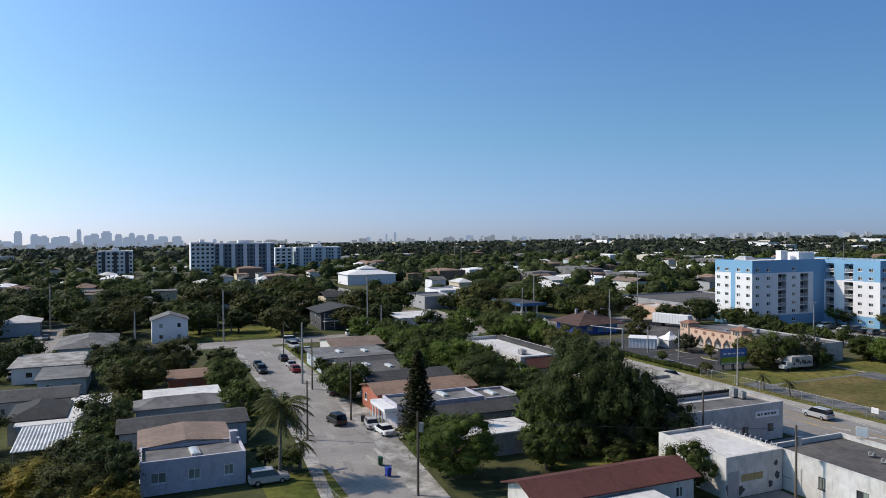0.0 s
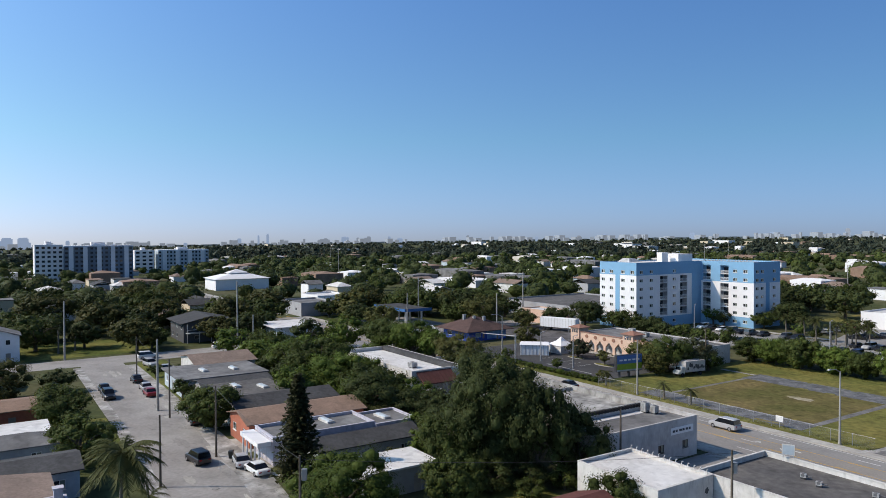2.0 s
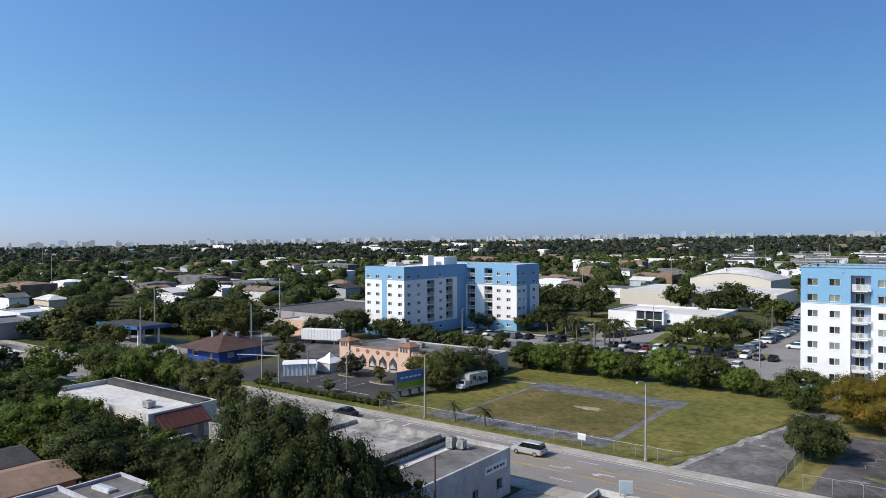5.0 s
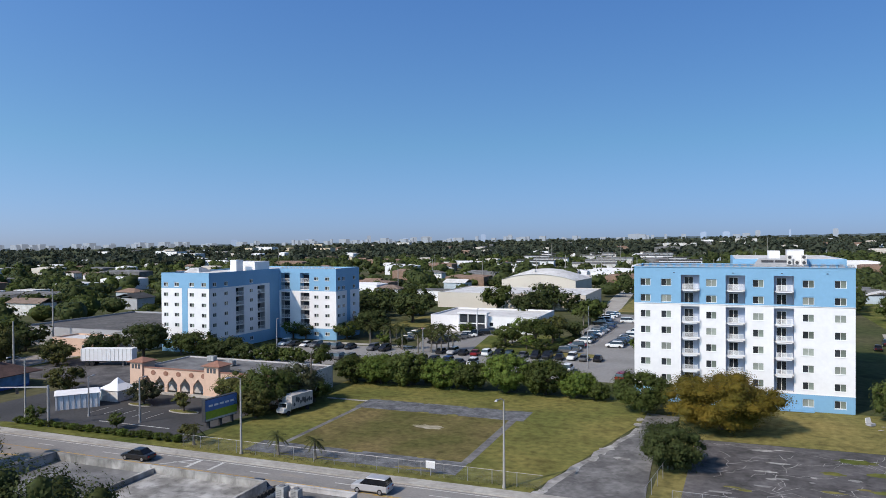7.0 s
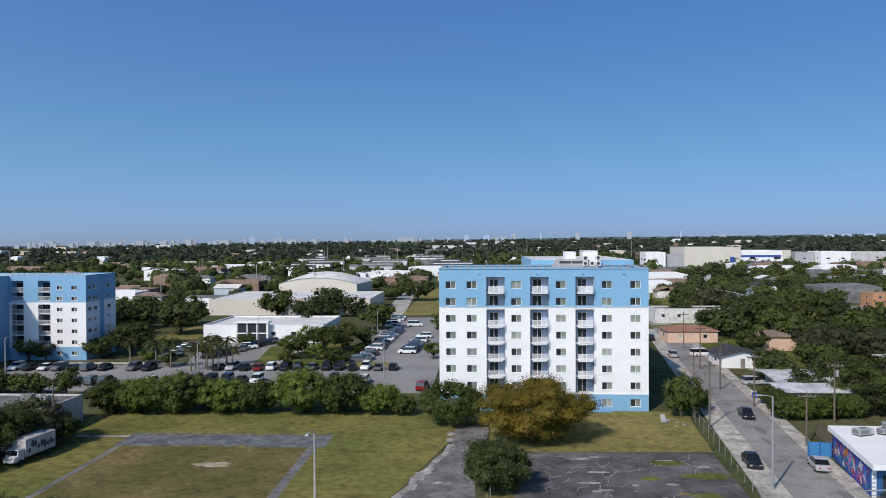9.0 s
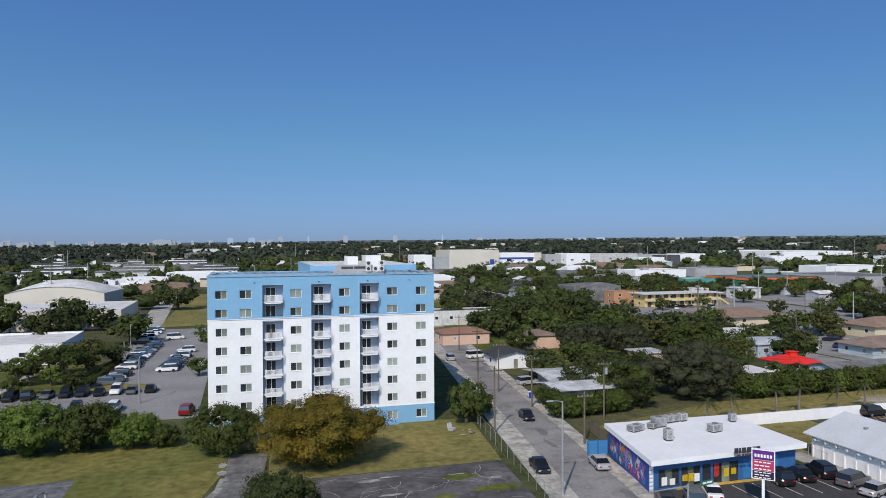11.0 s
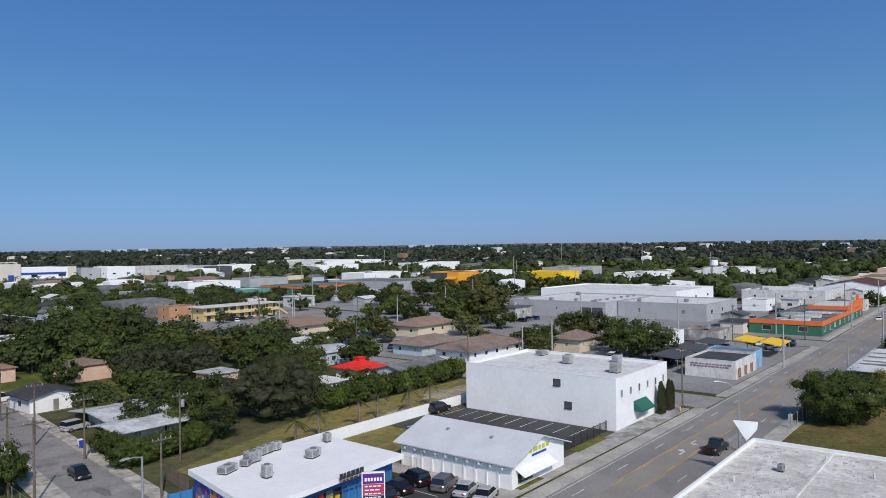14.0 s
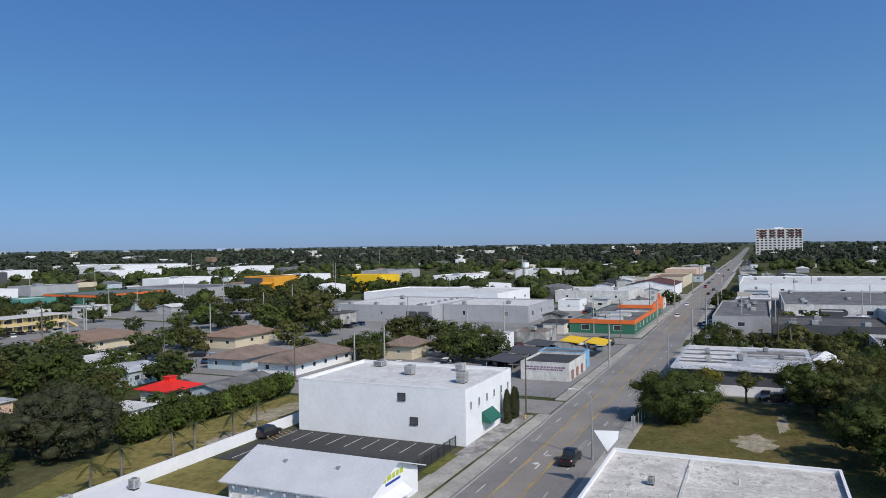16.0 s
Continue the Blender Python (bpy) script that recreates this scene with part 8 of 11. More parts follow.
building("house", 83, 152, 89, 158, 3.4, PEACH, TIN, "small peach house among the trees", over=0.5)
building("house", 92, 128, 97, 134, 2.8, WHITE, WHITE_ROOF, "small white house among the trees", over=0.5)
red_house = building("house", 107.4, 134.2, 114.6, 142, 2.7, WHITE, RED, "house under a bright red hip roof", style="hip", rise=1.5, over=0.9)
part("roof_turret", Shape().box(-0.9, -0.7, 3.7, 0.9, 0.7, 4.6).box(-1.1, -0.9, 4.6, 1.1, 0.9, 4.72), RED, red_house, "small red roof turret")
building("house", 109.5, 124.2, 125, 131.6, 2.9, PALE_BLUE, GREY_ROOF, "blue house under a grey gable roof", style="gable_x", rise=1.0, over=0.5)
building("house", 118, 157, 128, 169, 3.1, PALE_BLUE, TIN, "pale blue house under a silver roof", style="gable_x", rise=0.8)
building("house", 150.5, 212, 176, 231, 2.9, CREAM, TAN_ROOF, "long low building under a tan hip roof", style="hip", rise=2.3, over=1.2)
building("house", 172, 174, 192, 186, 3.5, CREAM, TAN_ROOF, "long cream building under a brown hip roof", style="hip", rise=2.2, over=0.9)
building("house", 143, 147.5, 160, 158, 2.8, PALE_BLUE, SHINGLE, "pale house under a brown hip roof", style="hip", rise=1.9, over=1.0)
building("house", 142, 131, 166, 142, 2.8, WHITE, SHINGLE, "long white house under a brown hip roof", style="hip", rise=2.3, over=1.2)
building("house", 171, 116, 181, 124, 3.6, CREAM, SHINGLE, "cream house under a brown hip roof", style="hip", rise=2.0, over=0.9)
building("house", 126, 178, 140, 188, 3.0, WHITE_OLD, WHITE_ROOF, "low white house with a flat roof", over=0.5)
motel = building("motel", 160, 276, 196, 285, 5.6, MOTEL_YELLOW, WHITE_OLD, "two-storey yellow motel with open galleries", "motel", storeys=2, over=1.6, step=3.6, win=(1.4, 1.2))
gal = Shape().box(-18, -6.1, 2.7, 18, -4.5, 2.9)
part("gallery", gal, WHITE_OLD, motel)
for k in range(11):
    part("gallery_post", kept("gpost", lambda: Shape().box(-0.08, -0.08, 0, 0.08, 0.08, 5.6).mesh("gallery_post", MOTEL_YELLOW)), None, motel, at=pose(-17.8 + k * 3.56, -6.0, 0))
part("gallery_rail", Shape().box(-18, -6.1, 2.9, 18, -6.02, 3.85), MOTEL_YELLOW, motel)
for k in range(9):
    for z_ in (0.1, 3.0):
        part("room_door", kept("room_door", lambda: Shape().box(-0.95, -0.05, 0, 0.95, 0.02, 2.25).mesh("room_door", DARK_WALL)), None, motel, "dark doorway with a window beside it", at=pose(-16 + k * 4, -4.53, z_))
for k in range(5):
    part("stair_flight", Shape().loft([[(17.8 + 0.9 * k, -6.2, 2.7 - 0.55 * k), (18.7 + 0.9 * k, -6.2, 2.2 - 0.55 * k), (18.7 + 0.9 * k, -5.0, 2.2 - 0.55 * k), (17.8 + 0.9 * k, -5.0, 2.7 - 0.55 * k)], [(17.8 + 0.9 * k, -6.2, 3.6 - 0.55 * k), (18.7 + 0.9 * k, -6.2, 3.1 - 0.55 * k), (18.7 + 0.9 * k, -6.1, 3.1 - 0.55 * k), (17.8 + 0.9 * k, -6.1, 3.6 - 0.55 * k)]]), MOTEL_YELLOW, motel)
building("house", 154, 291, 166, 300, 5.6, TAN_BRICK, GREY_ROOF, "faded orange two-storey building with a flat roof", parapet=0.3, storeys=2)
building("house", 174, 360, 190, 372, 4, WHITE, SHINGLE, "white house under a brown hip roof", style="hip", rise=2)
building("warehouse", 274, 352, 322, 392, 4.8, GREEN_PAINT, GREY_ROOF, "green warehouse with an orange stripe", "warehouse", parapet=0.4, step=10)
solid("stripe", Shape().box(273.6, 351.6, 3.9, 322.4, 351.95, 5.0).box(273.6, 352, 3.9, 273.95, 392, 5.0), ORANGE, "orange fascia band on a green warehouse", "fascia")
building("warehouse", 246, 372, 266, 388, 4.4, TEAL, WHITE_ROOF, "teal commercial building with a white roof", "warehouse", parapet=0.4, step=8)
building("warehouse", 328, 330, 372, 390, 5.4, GREY_WALL, GREY_ROOF, "long grey warehouse with a grey roof", "warehouse", parapet=0.4, step=12)
amber_hall = building("warehouse", 384, 322, 412, 346, 9.5, AMBER, TAR_ROOF, "amber-painted warehouse with a dark loading bay", "warehouse", parapet=0.4, step=0)
# no hole is cut: a charcoal panel gives the bay's shade as colour
part("loading_bay", Shape().box(-14.35, -3, 0.2, -14.02, 12.2, 9.2), DARK_WALL, amber_hall, "charcoal panel painted as the shade of an open loading bay")
part("canopy", Shape().loft([[(-17.5, -12, 5.0), (-14.05, -12, 6.4), (-14.05, -3.2, 6.4), (-17.5, -3.2, 5.0)], [(-17.5, -12, 5.2), (-14.05, -12, 6.6), (-14.05, -3.2, 6.6), (-17.5, -3.2, 5.2)]]), AMBER, amber_hall, "sloping amber canopy")
building("warehouse", 410, 258, 437, 288, 9.5, YELLOW, YELLOW, "bright yellow warehouse above the trees", "warehouse", parapet=0.4, step=0)
building("warehouse", 548, 640, 640, 745, 10, WHITE, WHITE_ROOF, "large white warehouse with a flat roof", "warehouse", parapet=0.5, step=14)

# ---- behind the tall blocks ----
office = building("office", -78, 198, -44, 222, 4.6, WHITE, WHITE_ROOF, "low white modern office with a glazed entrance", "office", parapet=0.4, step=4.2, win=(1.6, 1.2), door="N")
part("entrance_bay", Shape().box(-7.6, -13.9, 5.7, 2.0, -11.0, 6.2).box(-7.4, -13.6, 0, -6.9, -12.0, 5.7).box(1.3, -13.6, 0, 1.8, -12.0, 5.7), WHITE, office, "tall white entrance frame")
for k in range(3):
    for z_ in (0.1, 2.95):
        part("entrance_pane", kept("entrance_pane", lambda: Shape().box(0.14, -13.3, 0.1, 2.5, -13.2, 2.65).mesh("entrance_pane", PANE)), None, office, at=pose(-6.9 + k * 2.73, 0, z_))
    part("entrance_mullion", Shape().box(-6.9 + k * 2.73 - 0.14, -13.45, 0, -6.9 + k * 2.73 + 0.14, -13.1, 5.7), WHITE, office)
part("entrance_rail", Shape().box(-6.9, -13.42, 2.72, 1.3, -13.12, 3.02), WHITE, office)
part("entrance_body", Shape().box(-6.9, -13.0, 0, 1.3, -11.6, 5.69), WHITE_OLD, office)
building("warehouse", -104, 270, -42, 310, 6.2, BEIGE, WHITE_ROOF, "wide tan hall with a grey roof", "warehouse", parapet=0.2, step=0)
dome = thing("domed_hall", pose(-79, 366, 0, 0, 0, -6), "pale hall under a shallow white dome", "hall")
def vault(x, y):
    return 7.0 + 5.4 * (1 - (x / 20.4) ** 2) * (1 - 0.45 * (y / 15.4) ** 2) if abs(x) < 20.4 else 7.0


dw, dr = Shape(), Shape()
for k in range(20):
    xa, xb = -20 + 2 * k, -18 + 2 * k
    for y_ in (-15, 15):
        dw.quad((xa, y_, 0), (xb, y_, 0), (xb, y_, vault(xb, y_)), (xa, y_, vault(xa, y_)))
    for j in range(12):
        ya, yb = -15.4 + 30.8 * j / 12, -15.4 + 30.8 * (j + 1) / 12
        xr, xs_ = xa * 1.02, xb * 1.02
        dr.quad((xr, ya, vault(xr, ya) + 0.05), (xs_, ya, vault(xs_, ya) + 0.05), (xs_, yb, vault(xs_, yb) + 0.05), (xr, yb, vault(xr, yb) + 0.05))
for x_ in (-20, 20):
    dw.quad((x_, -15, 0), (x_, 15, 0), (x_, 15, 7.2), (x_, -15, 7.2))
part("wall", dw, BEIGE, dome)
part("dome", dr, WHITE_ROOF, dome)
part("vent", Shape().box(-3.6, -12, 10.6, -2.6, -11, 12.6), WHITE_OLD, dome)
building("warehouse", -176, 134, -134, 176, 4.8, GREY_WALL, TAR_ROOF, "wide low grey warehouse with a dark roof", "warehouse", parapet=0.4, step=9)
building("shop", -152, 124, -138, 132, 4.0, PEACH, WHITE_ROOF, "small pink building with a white roof", "shop", parapet=0.3, step=5)
building("shop", -166, 38, -152.5, 50, 3.8, PALE_BLUE, WHITE_ROOF, "filling station shop with a white roof", "shop", over=1.2, step=5)
building("shop", -225, 66, -205, 80, 4.4, GREY_WALL, GREY_ROOF, "low pale grey building with a white roof", "shop", parapet=0.5, step=6)
building("shop", -250, 84, -232, 98, 4.4, WHITE, WHITE_ROOF, "low white building with a flat roof", "shop", parapet=0.5, step=6)
studio = building("warehouse", 181, 640, 229, 690, 17, BEIGE, WHITE_ROOF, "huge beige studio building", "warehouse", parapet=0.6, step=0)
part("side_tower", Shape().box(-24.6, -25.4, 0, -20, -22, 16.2), BEIGE, studio, "beige corner tower")
part("blue_door", Shape().box(15, -25.3, 0, 19, -25.01, 9.0), DARK_BLUE, studio, "tall blue door")
band_hall = building("warehouse", 229.3, 642, 272, 690, 13.4, WHITE, WHITE_ROOF, "white industrial hall with a blue window band", "warehouse", parapet=0.6, step=14, win=(6, 2))
part("blue_band", Shape().box(-20.5, -24.4, 8.6, 14, -24.05, 10.2), DARK_BLUE, band_hall, "blue window band")
part("canopy", Shape().box(-21, -27, 4.6, 16, -24.02, 5.2), LIGHT_GREY, band_hall, "pale grey canopy")
part("stair_tower", Shape().box(15, -25.2, 0, 21.6, -20, 14.6), BEIGE, band_hall, "beige stair tower")
for x0_, y0_, x1_, y1_, h_, wl_, rf_ in ((146, 636, 163, 660, 13.5, WHITE, WHITE_ROOF), (163.3, 640, 180.6, 668, 11.0, LIGHT_GREY, GREY_ROOF), (276, 640, 292, 664, 12.0, LIGHT_GREY, WHITE_ROOF), (293, 630, 318, 655, 12.6, WHITE, WHITE_ROOF),
                                         (330, 668, 392, 690, 11.0, WARM_GREY, SHINGLE), (366, 622, 394, 640, 8.0, WHITE, WHITE_ROOF), (402, 640, 424, 656, 9.0, DARK_WALL, TAR_ROOF), (340, 600, 360, 614, 6.6, DARK_WALL, DARK_ROOF)):
    building("warehouse", x0_, y0_, x1_, y1_, h_, wl_, rf_, "far industrial hall with a flat roof", "warehouse", parapet=0.5, step=9, win=(2.4, 1.4))
for k in range(9):
    palm(196 + k * 5.5, 590 + 3 * (k % 2), 8.0 + (k % 3) * 0.6, 2.6, 12, 80 + k, "bushy palm in a row before the beige studio")

# garage openings (dark panels coloured as shade), ribs and vents of the front warehouses
for k in range(4):
    part("roller_door", Shape().box(-2.2, -0.06, 0.1, 2.2, -0.004, 4.2), DARK_WALL if k < 2 else GREY_WALL, front_wh, "dark panel painted as the shade of a garage opening" if k < 2 else "grey roller door", at=facade("W", 48, 42) @ pose(17.5 - k * 5.2, 0, 0))
for k in range(7):
    part("roof_vent", kept("ridge_vent", lambda: Shape().box(-0.5, -0.5, 0, 0.5, 0.5, 0.7).box(-0.65, -0.65, 0.7, 0.65, 0.65, 0.85).mesh("roof_vent", METAL)), None, front_wh, at=pose(-21 + (k % 7) * 6.5, -14 + 22 * (k // 7), 6.0))

# jumble of sheds, stores and yards along both sides of the avenue
jumble = random.Random(31)
JW, JR = (WHITE_OLD, WHITE, GREY_WALL, DARK_WALL, PALE_BLUE, BEIGE, WHITE, CONCRETE_OLD), (WHITE_ROOF, GREY_ROOF, DARK_ROOF, TAR_ROOF, TIN, WHITE_ROOF, SHINGLE)
JUMBLE = [(200, -10), (206, 6), (262, 6), (276, 12), (262, -24), (284, -24), (330, 36), (340, 40), (356, 34), (372, 40), (392, 36), (336, 34), (384, 8), (186, 98), (200, 104), (206, 94), (192, 112),
          (322, 98), (318, 110), (336, 78), (352, 80), (366, 78), (384, 84), (326, 82), (240, 96), (252, 100), (452, 40), (470, 42), (520, 40), (550, 44), (580, 40), (560, 90), (584, 84), (450, 82), (456, 96), (630, 42), (660, 44), (468, 112), (500, 110), (545, 74.5), (576, 108), (716, 76), (742, 78), (690, 46), (745, 46), (880, 48), (930, 88), (560, 30), (590, 28), (640, 18), (720, 92), (760, 96), (800, 40), (840, 90), (520, 16), (560, 10), (600, 14), (520, 120), (480, 122), (440, 120), (410, 118), (240, 182), (244, 200), (238, 262), (250, 276), (190, 320), (214, 316), (234, 336), (262, 310), (292, 314), (206, 350), (228, 300)]
for x, y in JUMBLE:
    if any(a < x < c and b_ < y < d for a, b_, c, d in TAKEN if c - a < 90 and (c - a) * (d - b_) < 3000):
        continue
    w_, d_, h_ = jumble.uniform(7, 15), jumble.uniform(6, 11), jumble.uniform(3.0, 5.4)
    wl_, rf2 = jumble.choice(JW), jumble.choice(JR)
    building("store", x - w_ / 2, y - d_ / 2, x + w_ / 2, y + d_ / 2, h_, wl_, rf2, "small shop building in a crowded yard", "store", style=jumble.choice(("flat", "flat", "flat", "gable_x")), parapet=jumble.choice((0.0, 0.4, 0.6)), over=0.5, step=8, win=(1.6, 1.2), sides="SW", group="yard buildings")
    if jumble.random() < 0.5 and h_ > 3.4:
        roof_unit(x, y, h_ + 0.24, 1.6, 1.3, 1.0)

gear = random.Random(41)
for x0_, y0_, x1_, y1_, z_ in ((256, 31, 326, 48.5, 4.6), (224, 2, 252, 31, 5.6), (300, -18, 386, 26, 5.0), (404, -36, 500, 44, 6.4), (240, 71, 272, 92, 3.6), (356, 92, 392, 128, 5.4)):
    for k in range(5):
        roof_unit(gear.uniform(x0_ + 4, x1_ - 4), gear.uniform(y0_ + 3, y1_ - 3), z_, gear.uniform(1.2, 2.6), gear.uniform(1, 2), gear.uniform(0.7, 1.5), gear.uniform(0, 40))


# ---- street lamps, poles, fences ----
street_lamp(-53.6, 70, 10.2, 270)
street_lamp(-16.8, 69.4, 10.2, 270)
street_lamp(31.8, 84.2, 10.6, 180, 1.2, "grey street lamp with two short heads at the side street", METAL, 0.1)
street_lamp(-99, 74.2, 9.8, 270)
street_lamp(-79.1, 78.3, 7, 90, 0.8, "thin car park lamp post", METAL, 0.1)
street_lamp(-90, 78.5, 6.5, 90, 0.6, "thin car park lamp post", METAL, 0.1)
street_lamp(101.6, 54.6, 8.4, 125, 2.6, "grey street lamp arching over the avenue", METAL, 1.2)
street_lamp(170, 52.6, 9, 90, 2.6, "grey street lamp arching over the avenue", METAL, 1.0)
street_lamp(240, 53.6, 9, 90, 2.6, "grey street lamp arching over the avenue", METAL, 1.0)
for x in (310, 390, 480):
    street_lamp(x, 55.5, 9, 90, 2.6, "grey street lamp arching over the avenue", METAL, 1.0)
for x, y in ((-57, 141.4), (-20.6, 148), (-101.9, 149.3), (-60, 190), (-30, 205)):
    street_lamp(x, y, 8, 90, 0.5, "car park lamp post between the cars", METAL, 0.05)
for x, y, h in ((-153.2, -13.7, 14), (-152.5, 27, 17), (-90, -5.6, 12), (-167.9, 92.5, 15), (-159.3, 130.4, 16), (-142.8, 28.1, 9), (-200, -60, 14), (-158, -36, 9), (-147, 76, 12), (-140, 104, 11)):
    utility_pole(x, y, h, 90, cross=False, concrete=True)
for x, y, h, drum in ((-84, -5, 9.5, False), (-59.5, -4.4, 9.5, False), (-51.7, -13, 8.5, False), (-25.1, -6.4, 9.5, True), (-6.5, 30.2, 8.5, True), (-23.7, 33.4, 8.5, False), (-118, -4, 9, False), (-60.2, 98.5, 9, False)):
    utility_pole(x, y, h, 90, cross=False, drum=drum)
for x, y, h, drum in ((44.1, 138.5, 9.5, False), (32.8, 117, 10.5, False), (33.4, 111.1, 10, False), (45.2, 124.9, 9, False), (53.1, 114, 9.5, True), (43.4, 101.7, 7.5, False), (47, 160, 9.5, False), (52, 190, 9.5, False), (126, 106, 10, False), (123.5, 70.6, 10.5, False), (140, 130, 10, False), (141, 170, 10, False), (168, 190, 11, False), (160, 240, 11, False), (190, 220, 11, False), (216, 90, 11, False), (232, 74, 12, False), (286, 72.5, 14, False), (150, 268, 12, False), (176, 262, 12, False), (206, 30, 11, False), (330, 30, 12, False), (370, 20, 12, False), (420, 10, 13, False)):
    utility_pole(x, y, h, 0, cross=True, drum=drum)
for a, b in (((-84, -5, 9.2), (-59.5, -4.4, 9.2)), ((-59.5, -4.4, 9.2), (-25.1, -6.4, 9.2)), ((-118, -4, 8.8), (-84, -5, 9.2)), ((-59.5, -4.4, 9), (-51.7, -13, 8.3)), ((-25, -6.4, 9.2), (-6.5, 30.2, 8.2)),
             ((53.1, 114, 9.2), (126, 106, 9.6)), ((53.1, 114, 9.0), (126, 106, 9.3)), ((53.1, 114, 9.2), (45.2, 124.9, 8.8)), ((45.2, 124.9, 8.8), (44.1, 138.5, 9.2)), ((44.1, 138.5, 9.2), (47, 160, 9.2)), ((47, 160, 9.2), (52, 190, 9.2)), ((33, 111, 9.8), (43.4, 101.7, 7.2)), ((126, 106, 9.6), (140, 130, 9.6)), ((123.5, 70.6, 10.2), (126, 106, 9.6)), ((216, 90, 10.6), (232, 74, 11.6)), ((232, 74, 11.6), (286, 72.5, 13.6))):
    cable(a, b)
chain_fence([(-63.5, 70.2), (-12.5, 70.2)], 1.7)
chain_fence([(1.6, 69.6), (28.6, 69.6), (29.4, 83.7), (32.4, 117)], 1.9)
chain_fence([(-1.2, 70), (1.2, 88)], 1.8)
chain_fence([(115, 51.6), (143, 51.6)], 2.2, "rusty chain-link fence beside the grass lot")
chain_fence([(137.5, 70), (138, 80), (152, 83)], 1.6, "dark fence round a small yard")
chain_fence([(68.5, 84.5), (68.5, 103)], 1.6, "dark fence between the shop and the hall")
chain_fence([(-34.5, -16.2), (-20, -15.2)], 1.4)
chain_fence([(-53.5, -5.6), (-49.5, -5.4)], 1.4, "dark fence panel beside a driveway")
board_fence(47.5, 108, 46.2, 100.5, 1.8, "grey board gate panels beside the shop")
board_fence(-50, 20, -40, 21.5, 1.8)
board_fence(-62, 19, -52, 22.5, 1.8)
bin_on_wheels(-36.8, -7.0, (0.02, 0.1, 0.05), "green", 80)
bin_on_wheels(-32.5, -7.4, (0.015, 0.05, 0.36), "blue", 100)
bin_on_wheels(-57.6, -3.0, (0.03, 0.035, 0.035), "dark", 60)
bin_on_wheels(47.6, 131, (0.015, 0.06, 0.4), "blue", 10)
bin_on_wheels(47.9, 132.2, (0.7, 0.7, 0.7), "white", 10)
board = thing("small_sign", pose(-26.4, 70.6, 0), "small white notice board on the fence", "sign")
part("post", Shape().box(-0.05, -0.05, 0, 0.05, 0.05, 1.6), METAL, board)
part("panel", Shape().box(-0.6, -0.06, 0.9, 0.6, -0.052, 1.8), WHITE, board)
for x, y, a in ((118.3, 51.9, 5),):
    st = thing("hoarding", pose(x, y, 0, 0, 0, 90 + a), "narrow white sign board on the fence", "sign")
    part("panel", Shape().box(-0.3, -0.04, 0.9, 0.3, 0.04, 2.3), WHITE_OLD, st)
    part("post", Shape().box(-0.06, 0.041, 0, 0.06, 0.12, 2.6), METAL, st)
seat = thing("dumped_armchair", pose(27.6, 113.9, 0.03, 0, 0, 40), "pale discarded armchair on the grass", "armchair")
part("seat", Shape().box(-0.5, -0.45, 0.1, 0.5, 0.45, 0.45), GREY_WALL, seat)
part("backrest", Shape().loft([[(-0.5, 0.3, 0.45), (0.5, 0.3, 0.45), (0.5, 0.5, 0.45), (-0.5, 0.5, 0.45)], [(-0.45, 0.5, 1.15), (0.45, 0.5, 1.15), (0.45, 0.62, 1.15), (-0.45, 0.62, 1.15)]]), WHITE_OLD, seat)
rub = random.Random(6)
for k in range(7):
    x, y, r_ = rub.uniform(27.5, 31), rub.uniform(111, 114), rub.uniform(0.15, 0.5)
    blotch("rubble", x, y, r_, r_ * 0.6, 0.2, CONCRETE, "pale rubble heap on the grass", 60 + k)
hyd = thing("hydrant", pose(119.8, 69.6, 0.15), "yellow fire hydrant on the pavement", "hydrant")
part("body", Shape().tube((0, 0, 0), (0, 0, 0.6), 0.13, 0.11, 8).tube((-0.2, 0, 0.42), (0.2, 0, 0.42), 0.07, n=6), YELLOW, hyd)
part("cap", Shape().tube((0, 0, 0.6), (0, 0, 0.74), 0.13, 0.04, 8), YELLOW, hyd)

# ---- cars ----
car("suv", "silver", -30.6, 63.2, 180, "driving on the avenue")
car("sedan", "black", -65, 63.5, 180, "driving on the avenue")
car("suv", "silver", -36.2, -21, 90, "parked by the corner house")
for sh_, pt_, x, y, a in (("suv", "black", -58.6, -7.0, 188), ("sedan", "silver", -54.6, -2.6, 172), ("sedan", "white", -50.4, -2.0, 185), ("sedan", "black", -111, -10.9, 0), ("suv", "black", -104.5, -11.1, 0),
                          ("sedan", "black", -117.5, -4.2, 180), ("sedan", "silver", -108.5, -4.1, 180), ("sedan", "red", -103, -4.4, 180), ("suv", "white", -145, 3.2, 92), ("suv", "silver", -134, 1.6, 10), ("sedan", "silver", -126, 3.5, 80),
                          ("suv", "white", -150, 22, 90), ("sedan", "silver", -119, -58.8, 5), ("van", "white", -145.5, 31, 85), ("sedan", "grey", -178, -59, 0), ("sedan", "white", -170, -61, 0), ("sedan", "black", -78.5, -2.4, 175)):
    car(sh_, pt_, x, y, a)
for sh_, pt_, x, y, a in (("sedan", "black", 32.9, 93.2, 262), ("sedan", "black", 41.2, 117.6, 262), ("sedan", "silver", 40.6, 92.2, 80), ("suv", "silver", 45.4, 176, 82), ("suv", "silver", 52, 143, 10), ("sedan", "black", 43.5, 196, 82), ("van", "white", 52.4, 177, 10), ("suv", "black", 47, 205, 85)):
    car(sh_, pt_, x, y, a)
